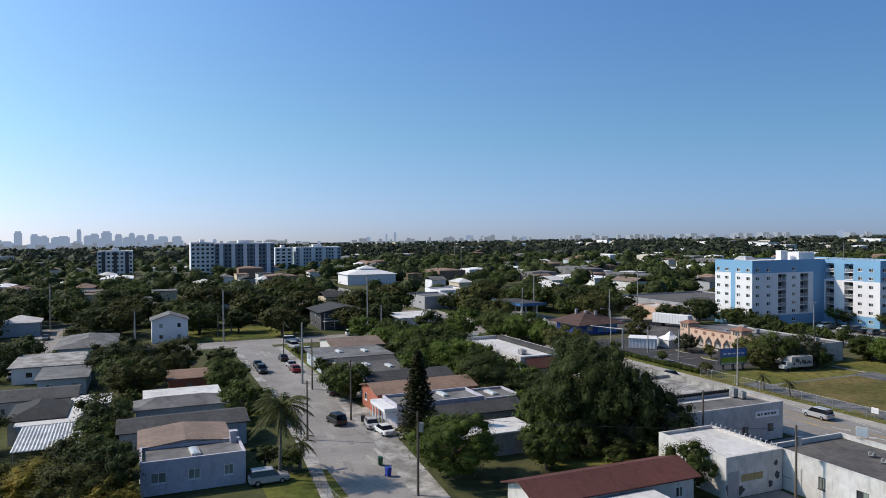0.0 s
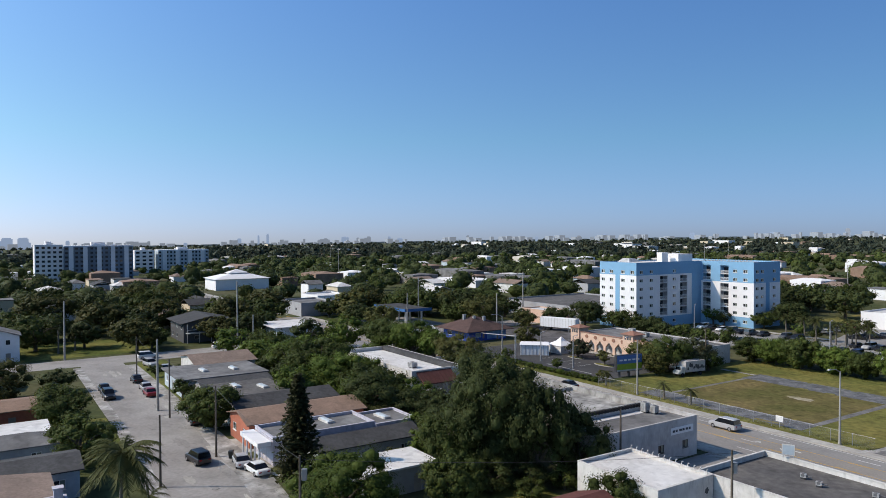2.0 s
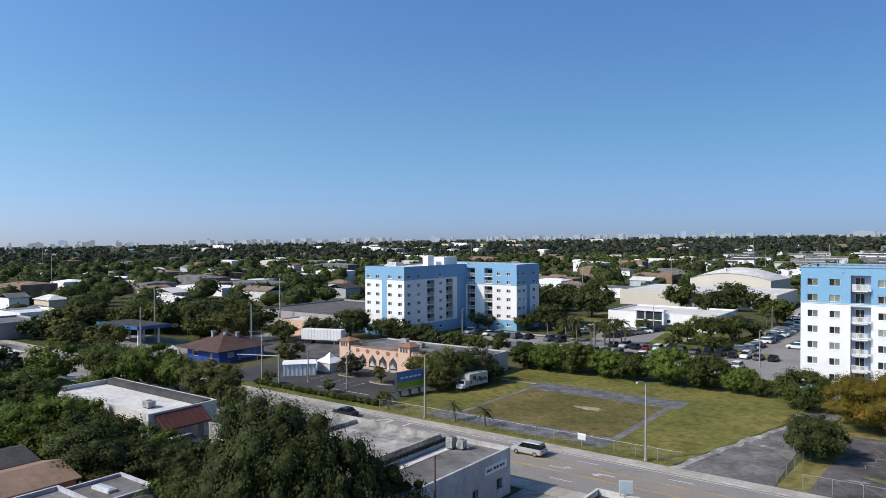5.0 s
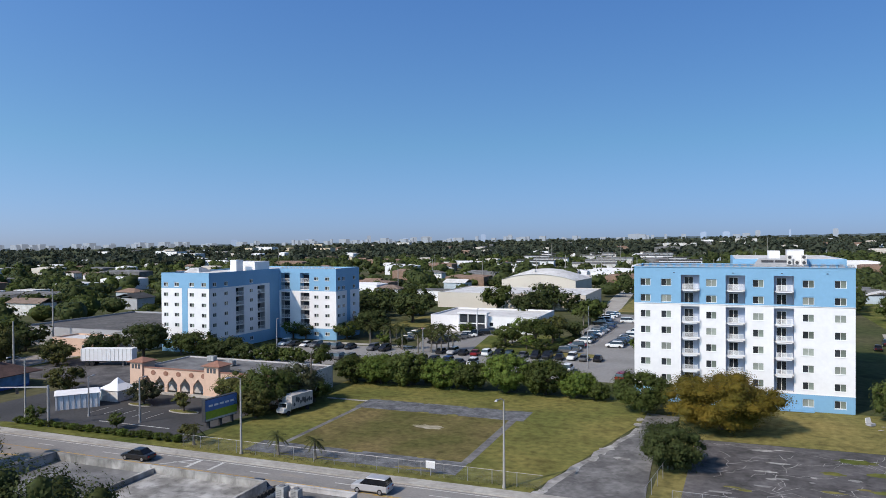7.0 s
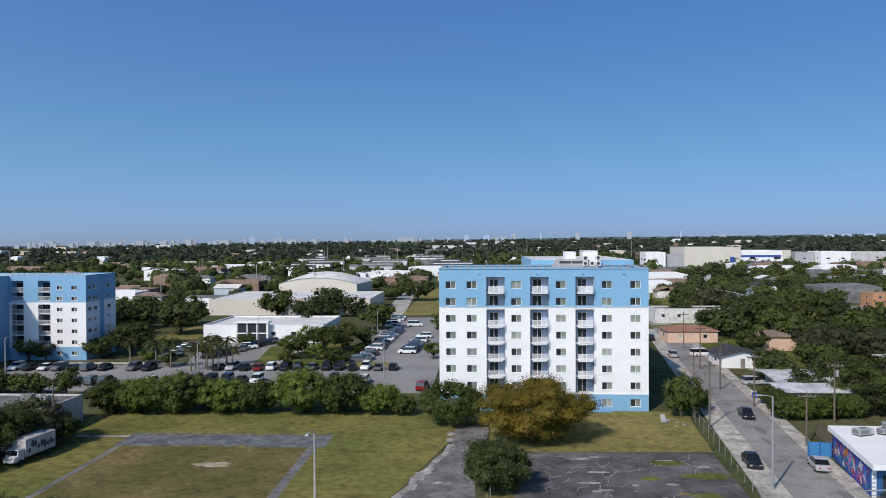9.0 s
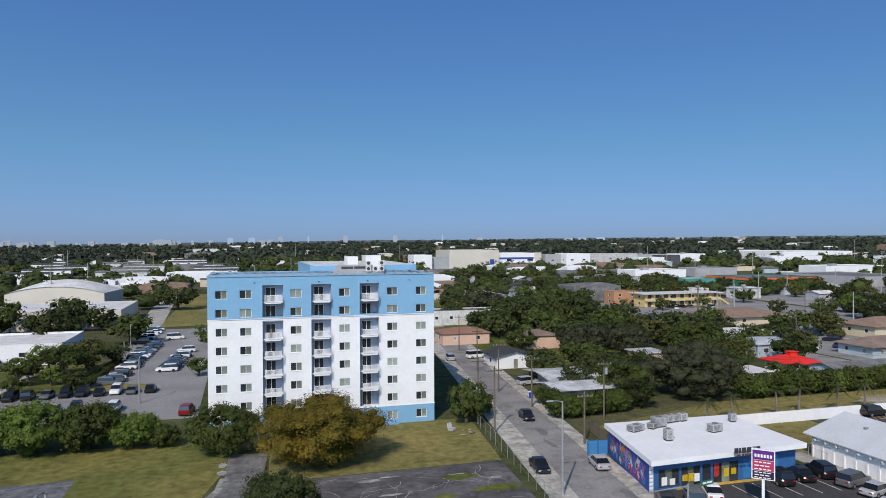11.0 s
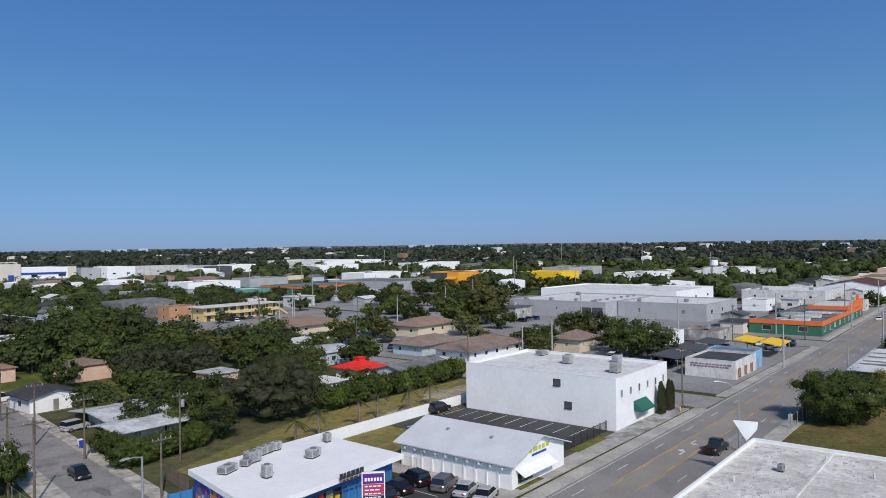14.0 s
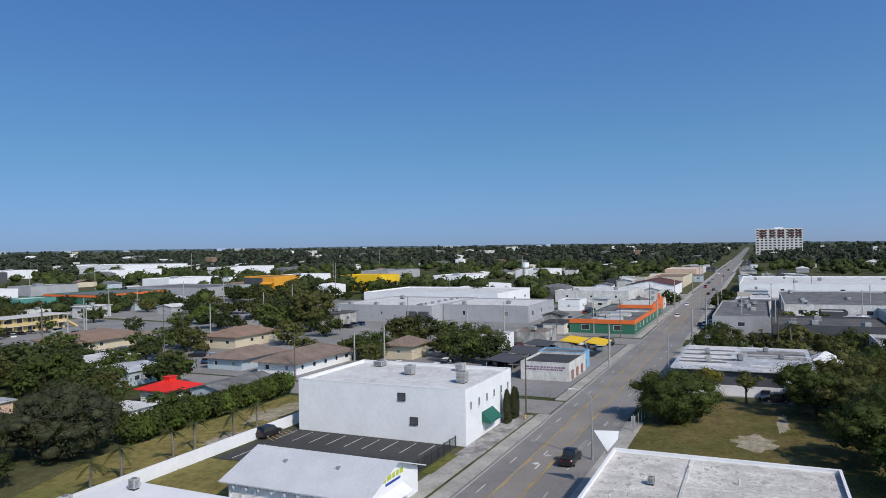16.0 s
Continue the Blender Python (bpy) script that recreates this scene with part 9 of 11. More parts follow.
for sh_, pt_, x, y, a in (("suv", "black", 40.8, 77.8, 65), ("suv", "grey", 44.6, 78.2, 65), ("sedan", "white", 47.6, 79.2, 65), ("suv", "black", 58, 81.0, 80), ("sedan", "black", 61.4, 81.4, 80), ("suv", "black", 64.8, 81.6, 75), ("suv", "grey", 65.6, 77.6, 15), ("sedan", "silver", 65.6, 74.4, 15), ("sedan", "silver", 65.6, 71.6, 15)):
    car(sh_, pt_, x, y, a, "parked on the shop forecourt")
car("pickup", "black", -42, 57.3, 0, "driving along the avenue")
car("pickup", "black", 99.4, 57.0, 0, "driving along the avenue")
car("suv", "black", 96, 103.2, 0, "parked by the white wall")
for k, (x, y, a) in enumerate(((352, 65, 180), (452, 59, 0), (560, 66, 180), (610, 61, 0), (668, 67, 180), (740, 62, 0), (820, 68, 180), (480, 65.5, 180))):
    car(("sedan", "suv")[k % 2], ("white", "black", "silver", "red")[k % 4], x, y, a, "driving on the avenue", near=False)
lotr = random.Random(21)
KINDS, PAINTS = ("sedan", "sedan", "suv", "suv"), ("black", "black", "grey", "white", "grey", "silver", "red", "black", "grey", "black", "white", "blue", "black")


def row_of_cars(x0, y0, x1, y1, turn, gap=2.75, fill=0.9, place="parked in the large car park"):
    n = int(math.hypot(x1 - x0, y1 - y0) / gap)
    for k in range(n):
        if lotr.random() < fill:
            f = k / max(n - 1, 1)
            car(lotr.choice(KINDS), lotr.choice(PAINTS), x0 + (x1 - x0) * f + lotr.uniform(-0.15, 0.15), y0 + (y1 - y0) * f + lotr.uniform(-0.4, 0.4), turn + lotr.choice((0, 180)) + lotr.uniform(-3, 3), place, group="cars in the large car park", near=False)


row_of_cars(-104, 156, -74, 156.5, 90)
row_of_cars(-58.5, 157, -20, 158, 90)
row_of_cars(-100, 141, -66, 141, 90, fill=0.6)
row_of_cars(-58, 143, -24, 143.5, 90, fill=0.7)
row_of_cars(-29, 164, -26.5, 224, 0, fill=0.92)
row_of_cars(-19, 180, -17, 208, 0, fill=0.85)
row_of_cars(-66, 172, -58, 200, 20, fill=0.95)
row_of_cars(-75, 166, -79, 192, 0, fill=0.7)
row_of_cars(-30.5, 228, -29.5, 258, 0, fill=0.7)
for k, (x, y) in enumerate(((150.8, 143.9), (156.0, 168.2), (140.7, 164.2), (157.1, 174.5), (147.4, 223.3), (184.3, 265.4), (168.9, 266.6), (170.1, 161.8))):
    if not any(a - 2 < x < c + 2 and b_ - 2 < y < d + 2 for a, b_, c, d in TAKEN if c - a < 60):
        car(("sedan", "suv")[k % 2], ("white", "silver", "white", "black")[k % 4], x, y, 40 * k, "parked in a yard between the bungalows", near=False)
car("suv", "red", -11.8, 137.2, 80, "leaving the large car park")
car("van", "white", -22, 236, 5, "parked in the large car park")
for x, y, n, a in ((132, 200, 3, 10), (150, 202, 3, 30), (150, 165, 4, 20), (146, 141, 2, 10), (162, 92, 6, 10), (182, 90, 6, 20), (210, 76, 4, 85), (178, 250, 5, 20), (240, 226, 4, 10), (168, 272, 4, 90)):
    for k in range(n):
        car(lotr.choice(KINDS), lotr.choice(PAINTS), x + k * 3.2, y + lotr.uniform(-2, 2), a + lotr.uniform(-8, 8), "parked in a yard", near=False)
for sh_, pt_, x, y, a in (("sedan", "black", 150.5, 33.2, 170), ("suv", "black", 147.6, 31.6, 100), ("van", "white", 158, 29, 20), ("pickup", "white", 152, 164, 10), ("suv", "white", 145.5, 139.4, 5), ("sedan", "white", 300, 64, 180), ("sedan", "black", 420, 60, 0), ("suv", "grey", 520, 66, 180)):
    car(sh_, pt_, x, y, a, "on the road" if y > 50 and x > 290 else "parked in a yard")
for x, y, n, a in ((140, 88, 4, 85), (158, 104, 5, 5), (196, 96, 4, 80), (150, 112, 4, 10), (238, 98, 6, 5), (262, 104, 6, 85), (300, 100, 5, 10), (176, 20, 4, 80), (198, 30, 4, 10), (232, 20, 4, 85), (262, 52, 5, 3), (300, 150, 5, 10), (228, 170, 4, 85)):
    for k in range(n):
        car(lotr.choice(KINDS), lotr.choice(PAINTS), x + k * 3.1, y + lotr.uniform(-2, 2), a + lotr.uniform(-8, 8), "parked in a yard", near=False)
# traffic mast with a green name plate at the corner
mast = thing("traffic_mast", pose(38.2, 70.0, 0.1, 0, 0, 12), "pale steel traffic mast with a green name plate", "traffic mast")
part("pole", Shape().tube((0, 0, 0), (0, 0, 5.2), 0.14, 0.1, 10), METAL, mast)
part("arm", Shape().tube((0, 0, 5.0), (-6.5, 0, 5.3), 0.09, 0.05, 8), METAL, mast)
plate = part("name_plate", Shape().box(1.7, -0.03, 4.7, 3.4, 0.03, 5.15).box(0, -0.03, 4.95, 1.7, 0.03, 5.0), GREEN_PAINT, mast, "green street name plate")
part("lettering_bars", Shape().box(1.9, -0.04, 4.85, 2.4, -0.033, 5.02).box(2.5, -0.04, 4.85, 3.2, -0.033, 5.02), FRAME_W, plate)
for x, y, h in ((176, 240, 12), (193, 262, 12), (158, 226, 11), (230, 292, 13), (262, 310, 13), (282, 300, 13), (300, 290, 13), (288, 238, 12), (236, 214, 12), (196, 205, 11), (214, 176, 11), (236, 150, 11), (214, 118, 11), (226, 110, 11), (240, 84, 13), (262, 66.6, 12), (330, 68, 13), (300, 49, 13), (350, 50, 13), (250, 50, 12), (200, 50, 12), (176, 66.6, 10), (146, 118, 10), (160, 118, 10), (420, 68, 13), (470, 68, 13), (290, 2, 12), (320, -4, 12), (270, 40, 11), (238, 30, 12)):
    utility_pole(x, y, h, 0, cross=False, concrete=True, label="pale concrete utility pole among the yards")
for a, b in (((240, 84, 12.4), (330, 68, 12.4)), ((330, 68, 12.4), (420, 68, 12.4)), ((200, 50, 11.6), (250, 50, 11.6)), ((250, 50, 11.6), (300, 49, 12.4)), ((176, 240, 11.6), (193, 262, 11.6))):
    cable(a, b)
mast = thing("traffic_mast", pose(-90.4, 71.3, 0.1, 0, 0, 28), "pale steel traffic mast reaching over the road", "traffic mast")
part("pole", Shape().tube((0, 0, 0), (0, 0, 6.4), 0.22, 0.18, 10), METAL, mast)
part("arm", Shape().tube((0, 0, 6.1), (-8.5, 0, 6.3), 0.14, 0.08, 8), METAL, mast)
for k in (-4.5, -8):
    head = part("signal_head", Shape().box(k - 0.16, -0.14, 5.2, k + 0.16, 0.14, 6.2), DARK_METAL, mast, "dark traffic signal head")
    for z_ in (5.35, 5.7, 6.05):
        part("lens", Shape().tube((k, -0.2, z_), (k, -0.142, z_), 0.1, n=10), RUBBER, head)
row_of_cars(178, 86, 200, 88, 80, gap=2.7, place="parked in a yard")
row_of_cars(202, 74, 214, 84, 15, gap=2.9, place="parked in a yard")


# ---- trees ----
for leaf_, x, y, r_, h_ in (("rust", -38.2, -45.6, 4.6, 5.0), ("olive", -34.2, -41.4, 4.4, 5.6), ("dark", -36.4, -38.0, 3.8, 6.4), ("rust", -31.4, -38.2, 3.6, 4.6), ("olive", -42.4, -48.4, 3.8, 4.4), ("dark", -47.6, -43.2, 2.8, 4.6)):
    tree("medium", leaf_, x, y, r_, h_, int(r_ * 5), "beside the lilac house")
trees("medium", ("dark", "olive", "oak"), ((-61.2, -39.5, 4.2), (-87.8, -35.6, 6.0), (-86, -20.5, 5.0), (-104.9, -38, 7.4), (-113.6, -27.5, 5.5), (-128.4, -62, 4.6), (-117, -62, 3.6), (-95, -34, 4.5)), "among the houses")
trees("large", ("dark", "oak", "olive"), ((-213, -66, 9), (-196, -52, 9), (-200, -36, 8), (-222, -44, 10), (-258, -38, 10), (-212, -14, 9.5), (-222, 0, 10), (-214, 16, 9), (-236, 28, 10), (-196, 4, 7), (-193, 36, 8), (-197, 50, 9), (-240, -70, 10), (-270, -10, 11), (-265, 20, 11), (-178, -46, 7), (-186, -20, 6)), "in a row behind the street")
tree("round", "oak", -74.6, -1.0, 5.0, 6.8, 1, "at the kerb of the residential street", lush=1.2)
trees("medium", ("oak", "bright"), ((-160.2, 7, 4.6), (-107.3, 25, 5.6), (-96.9, 26.5, 6.8), (-107.7, 48, 5.3), (-106, 56.6, 0.1 + 5.0), (-84, 24.5, 6.0), (-74, 25.0, 5.6), (-118, 30, 5), (-127, 26, 5.5), (-86, 30.4, 5)), "behind the small houses")
tree("giant", "dark", -33.2, 21.6, 6.9, 16.0, 1, "towering over the workshop roofs", lush=1.5)
tree("large", "dark", -28.2, 24.4, 5.4, 12.4, 2, "leaning out below the tallest crown")
tree("medium", "oak", -35.6, 16.4, 4.0, 8.8, 1, "at the foot of the tallest tree")
tree("medium", "dark", -26, 29, 5.0, 8.0, 2, "beside the workshop roofs")
trees("large", ("dark", "oak"), ((-40.5, 27.5, 6.2), (-38, 19.5, 5.4), (-56.5, 28, 4.2), (-66, 27.5, 3.8), (-47, 24.5, 4.2)), "beside the shops")
tree("fine", "bright", -28.6, -0.4, 6.4, 8.0, 0, "at the roadside")
tree("fine", "oak", -26.6, 11.2, 3.9, 6.6, 1, "at the roadside")
tree("medium", "oak", -14, 22.2, 3.6, 5.6, 1, "behind the maroon roof")
trees("small", ("olive", "oak", "dark"), ((-86.2, 14.8, 2.4), (-47.5, 21.8, 2.9), (-60.4, 20.6, 2.4), (-74.8, -17.9, 1.8), (-39, -17.8, 2.0), (-41.2, -20.6, 2.0), (-62, -16, 1.8), (-30, 16, 2.2)), "in a yard")
trees("medium", ("olive", "dark", "oak"), ((-150, 106, 7.5), (-166, 108, 8), (-178, 122, 7.5), (-136, 112, 4.2), (-142, 116, 4.2), (-190, 104, 8), (-200, 90, 8)), "by the road")
palm(-36.7, -19.6, 9.0, 3.7, 40, 1)
for k, (x, y, r_) in enumerate(((-27.4, 22.4, 2.6), (-30.6, 14.2, 2.8), (-29.2, 18.2, 3.0), (-25.0, 25.6, 2.4), (-33.5, 15.6, 2.4), (-24.6, 20.4, 1.8))):
    tree("bush", ("dark", "oak")[k % 2], x, y, r_, r_ * 1.35, k, "growing under the tallest tree", "shrub")
palm(-39.6, -16.6, 3.4, 2.0, 14, 2, "young bushy palm by the verge")
for k, (x, y) in enumerate(((-48.7, 68.0 + 3.4), (-43, 71.4), (-62.5, 71.2))):
    palm(x, y, 2.6, 1.5, 14, 5 + k, "short palm beside the fence")
for k, (x, y) in enumerate(((-64, 155), (-61, 156.5), (-58, 155.5), (-55.5, 157), (-80, 168), (-77, 170), (-83, 166))):
    palm(x, y, 5.0, 2.0, 15, 20 + k, "slim palm in the car park")
for k, (x, y, h) in enumerate(((72, 107.2, 4.0), (80, 106.6, 4.2), (92.5, 107, 4.2), (98.5, 107.4, 4.4), (66.5, 106, 3.8), (86, 108.5, 4.0), (-165, -14, 6.0), (-168, -10, 5.0), (206, 27, 8.0))):
    palm(x, y, h, 1.9, 10, 40 + k, "palm with thin drooping fronds in the grass")

# the column-like araucaria by the street
pine = thing("norfolk_pine", pose(-42.6, 0.4, 0), "dark tiered norfolk pine with a pointed top", "pine tree")
prng = np.random.RandomState(3)
pc, pn, psz = [], [], []
for lvl in range(32):
    f = lvl / 31
    z = 1.2 + 11.8 * f
    rad = (2.6 + 0.7 * (lvl % 2)) * (1 - f) ** 0.85 + 0.25
    for b in range(9):
        a = b * math.tau / 9 + lvl * 0.5 + prng.uniform(-0.15, 0.15)
        for j in range(26):
            q = prng.uniform(0.15, 1)
            pc.append((rad * q * math.cos(a) + prng.normal() * 0.1, rad * q * math.sin(a) + prng.normal() * 0.1, z + 0.25 * q * rad * 0.4 + prng.normal() * 0.08))
            pn.append((prng.normal() * 0.5, prng.normal() * 0.5, 1.0))
            psz.append(prng.uniform(0.18, 0.36))
pn = np.array(pn)
pn /= np.linalg.norm(pn, axis=1)[:, None]
part("crown", scatter_mesh("crown", np.array(pc), pn, np.array(psz), LEAVES["pine"], prng, four=False), None, pine)
part("trunk", Shape().tube((0, 0, 0), (0, 0, 13), 0.24, 0.04, 8), BARK, pine)

for leaf_, x, y, r_, h_ in (("bright", -101.5, 50.8, 5.6, 10.2), ("oak", -110.5, 49.5, 6.0, 9.6), ("olive", -82.6, 50.4, 6.0, 9.2), ("bright", -93.2, 51.4, 4.0, 9.2), ("oak", -118, 51, 5.4, 9.0), ("olive", -76.4, 49.4, 3.4, 6.2)):
    tree("airy", leaf_, x, y, r_, h_, int(-x), "on the verge of the avenue")
hedge_rng = random.Random(5)
for k in range(20):
    tree("round", ("oak", "bright")[k % 2], -97 + k * 1.65, 71.4 + hedge_rng.uniform(-0.15, 0.15), 0.95, 1.1 + hedge_rng.uniform(-0.2, 0.2), k, "in the low hedge by the pavement", "hedge_shrub")
# hedge of trees behind the field
trees("round", ("oak", "bright", "oak", "bright"), ((-62, 117.5, 4.4), (-56.2, 118, 5.0), (-50.4, 118, 5.4), (-43.2, 118.4, 4.6), (-37.9, 118.6, 4.3), (-30.4, 118.8, 5.6), (-23.4, 119, 5.2), (-17.6, 118.6, 4.0), (-13.6, 117.4, 2.6), (-59, 121, 3.2), (-46.6, 121.5, 3.0)), "in a row behind the field", factor=1.3, lush=1.5)
for k in range(15):
    tree("round", ("oak", "dark")[k % 2], -33.0 + 0.12 * k, 164 + 2.3 * k, 1.35, 1.5, k, "in the clipped hedge beside the parking row", "hedge_shrub")
for k, (x, y) in enumerate(((-60.2, 158), (-58.4, 161.6), (-62.5, 160), (-64, 157.4), (-36, 192), (-31.4, 205), (-74, 160), (-70, 158.6))):
    palm(x, y, 5.6 + 0.4 * (k % 3), 2.3, 20, 60 + k, "slim palm on a parking island")
trees("airy", ("oak", "olive", "bright"), ((-38.5, 174, 5.0), (-36.5, 187, 4.6), (-43, 182, 4.6), (-46, 171, 4.0)), "on the office lawn", factor=1.5)
tree("round", "rust", 6.6, 104.6, 9.0, 8.6, 1, "in front of the tall block", lush=2.6)
tree("round", "oak", -5.2, 111.6, 5.4, 6.8, 1, "at the end of the asphalt drive", lush=2.0)
tree("round", "dark", 0.8, 83.0, 4.5, 6.0, 2, "beside the asphalt drive", lush=2.0)
tree("medium", "oak", 31.0, 117.4, 3.5, 7.2, 2, "beside the tall block")
tree("bush", "oak", 34.6, 122, 2.6, 4.2, 2, "beside the tall block")
trees("medium", ("olive", "oak", "grey"), ((-69, 90.6, 5.0), (-65.0, 92.0, 5.8), (-63.0, 97.4, 5.4), (-63.6, 87.0, 3.8), (-60.6, 100, 3.6), (-87.6, 88, 3.4), (-110.3, 91.5, 3.8), (-68.5, 92, 3.0)), "by the arcade car park")
trees("small", ("olive", "oak"), ((-77.2, 86, 2.2), (-79.5, 74, 1.6), (-65, 73, 1.6), (-95, 72.6, 1.8), (-90, 90, 1.4)), "in the arcade car park")
trees("large", ("dark", "oak"), ((-126.7, 128.5, 6.6), (-112, 131.5, 5.2), (-104, 132.5, 4.4), (-119, 133, 4.6), (-135, 124, 5)), "in front of the second apartment block")
trees("round", ("dark", "oak"), ((-97.5, 130, 4.2), (-91, 131, 4.4), (-104.6, 131, 4.4), (-84, 130, 3.8), (-110, 132, 4.0)), "in a dense hedge before the apartment block", factor=1.1)
trees("small", ("oak", "bright", "dark"), ((-76, 128, 3.4), (-109, 168, 3.4), (-104, 166.6, 3)), "beside the apartment block")
trees("large", ("dark", "oak"), ((-87.8, 176, 6.6), (-93, 171, 4.4), (-53, 228, 7.4), (-33.4, 228, 7), (-92, 216, 6.5), (-74.9, 260, 6.5), (-56, 266, 6), (-100, 236, 7), (-112, 210, 7), (-46, 178, 3), (-29, 331, 7)), "near the white office")
trees("small", ("bright", "oak"), ((-77.6, 163.5, 2.4), (-34, 162.5, 2.6), (-40, 170, 2.4), (-71, 160, 2.2), (-12, 172, 2.6), (-11.5, 214, 3), (-13, 226, 3.4)), "in the car park")

trees("small", ("oak", "bright", "dark"), ((-36, 183, 3.4), (-63, 189, 2.6), (-70, 184, 2.8), (-44, 160, 2.4), (-68, 172, 2.6), (-31, 192, 3.2)), "on a planted island of the car park")
# the grove east of the side street
trees("large", ("dark", "oak", "dark", "oak", "grey"), ((58, 149, 4.8), (66.1, 181.7, 4.8), (85.9, 225, 8.8), (78, 196, 7.2), (76, 165, 7.2), (66, 140, 5.2), (68.6, 152, 5.6), (92, 240, 8.8), (84, 206, 7.2), (86, 164, 6.4), (93, 176, 6.4), (98, 196, 7.2), (104, 222, 8.8), (106, 252, 10.4), (84, 262, 7.2), (70, 214, 4.4), (112, 284, 9.6), (100, 152, 4.8), (110, 172, 6.0), (118, 196, 6.4)), "in the dense grove")
tree("round", "grey", 76.5, 123.5, 9.4, 10.6, 0, "at the edge of the grass strip")
trees("medium", ("oak", "dark", "oak"), ((64.2, 127.9, 5.8), (58, 133.5, 4.0), (70, 134, 6), (94.9, 139, 5), (62.5, 119, 3.8), (89, 132, 5), (98, 146, 5.5), (68, 250, 6), (60, 262, 6), (107, 152.9, 6)), "in the dense grove")
hrng = random.Random(2)
for k in range(20):
    tree("round", ("oak", "bright", "oak")[k % 3], 84.5 + k * 2.05, 119.8 + 0.04 * k + hrng.uniform(-0.3, 0.3), 2.6, 4.5 + hrng.uniform(-0.3, 0.3), k, "in the tall hedge behind the grass strip", "hedge_shrub", lush=1.5)
for k in range(7):
    tree("round", ("oak", "bright")[k % 2], 47.6 + 0.14 * (110 - 118) + k * 1.9, 116.2 + k * 0.3, 2.5, 3.7, k, "in the hedge round the silver-roofed house", "hedge_shrub", lush=1.5)
for k in range(5):
    tree("round", "oak", 48.6 - 0.1 * k, 117 + k * 2.2, 2.0, 3.4, k, "in the hedge along the pavement", "hedge_shrub")
trees("medium", ("dark", "olive", "oak"), ((146.4, 181.8, 5.0), (164, 184, 5.0), (204, 226, 7), (208, 208, 7), (185, 164.9, 6.5), (168.9, 135 - 9, 6), (136.2, 194.1, 5), (190, 128.2, 7.0), (198, 118, 6), (188, 110, 5.5), (160, 122.2, 4), (206, 165, 6), (170, 192, 7), (136.3, 163, 4.0), (130, 172, 5), (122, 150, 5), (167.7, 147.2, 4), (194, 108, 6), (240, 250, 8), (262, 262, 8), (290, 250, 8), (212, 280, 8)), "between the low buildings")
tree("giant", "olive", 214.5, 177.3, 9.5, 22.5, 1, "rising over the warehouses", lush=0.8)
tree("fine", "bright", 222, 231, 7.5, 11, 1, "between the low buildings")
tree("large", "grey", 221, 186, 7.0, 16, 0, "rising over the warehouses")
tree("large", "oak", 209.5, 189.3, 7, 12, 2, "rising over the warehouses")
trees("medium", ("oak", "dark", "olive"), ((172, 131, 5.0), (197, 126, 7.0), (178, 109, 5.2), (172.5, 102.5, 6.4), (173, 95, 5.6), (183, 99, 5.4)), "behind the white store")
tree("round", "oak", 127.2, 46.6, 7.6, 8.6, 2, "on the grass lot beside the avenue", lush=1.8)
trees("thin", ("rust", "olive"), ((143.6, 42.6, 2.9), (144.4, 36.4, 2.7)), "with a thin crown by the white wall", factor=2.1)
trees("large", ("oak", "dark", "oak", "olive"), ((110.4, 20.6, 7.0), (124, 16, 7.2), (100, 17, 6.0), (140, 16, 6), (150, 9, 7), (164, 6, 6), (116, 8, 8), (98, 6, 7), (182, 4, 7), (132, 2, 8), (138, 26, 7.0), (146, 20, 7.5), (155, 13, 7.5), (164, 8, 7), (170, 14, 6), (130, 20, 6.5)), "at the back of the grass lot")
trees("medium", ("oak", "olive"), ((200, 46.0, 5.0), (208, 42, 5), (196, 40, 4.4), (214, 34, 4), (232, 46, 4.5), (206, 20, 4.6), (216, 12, 5)), "beside the low sheds")
for x, y in ((330, 49), (360, 48), (352, 72)):
    tree("medium", "oak", x, y, 4.2, 6.5, 1, "beside the avenue")

# grass tufts along kerbs and fences
tr_ = np.random.RandomState(8)
n_ = 3500
line = np.array([0, 1, 2, 4])[tr_.randint(0, 4, n_)]
t_ = tr_.rand(n_)
xs = np.choose(line, [-63 + 51 * t_, -63 + 58 * t_, 30 + 3.2 * t_, -52 + 30 * t_, 50 + 70 * t_])
ys = np.choose(line, [70.4 + tr_.normal(size=n_) * 0.5, 116 + tr_.normal(size=n_) * 1.2, 84 + 34 * t_ + tr_.normal(size=n_) * 0.4, 77.2 + tr_.normal(size=n_) * 0.7, 105 + tr_.normal(size=n_) * 0.6])
cs = np.stack([xs, ys, 0.06 + 0.06 * tr_.rand(n_)], 1)
ns = tr_.normal(size=(n_, 3)) * np.array([1, 1, 0.3])
ns /= np.linalg.norm(ns, axis=1)[:, None]
weeds = new("weeds", scatter_mesh("weeds", cs, ns, tr_.uniform(0.05, 0.13, n_), LAWN_GREEN, tr_, four=False))
tagged(weeds, "ragged weeds along the fences and kerbs", "weeds", kind="stuff")

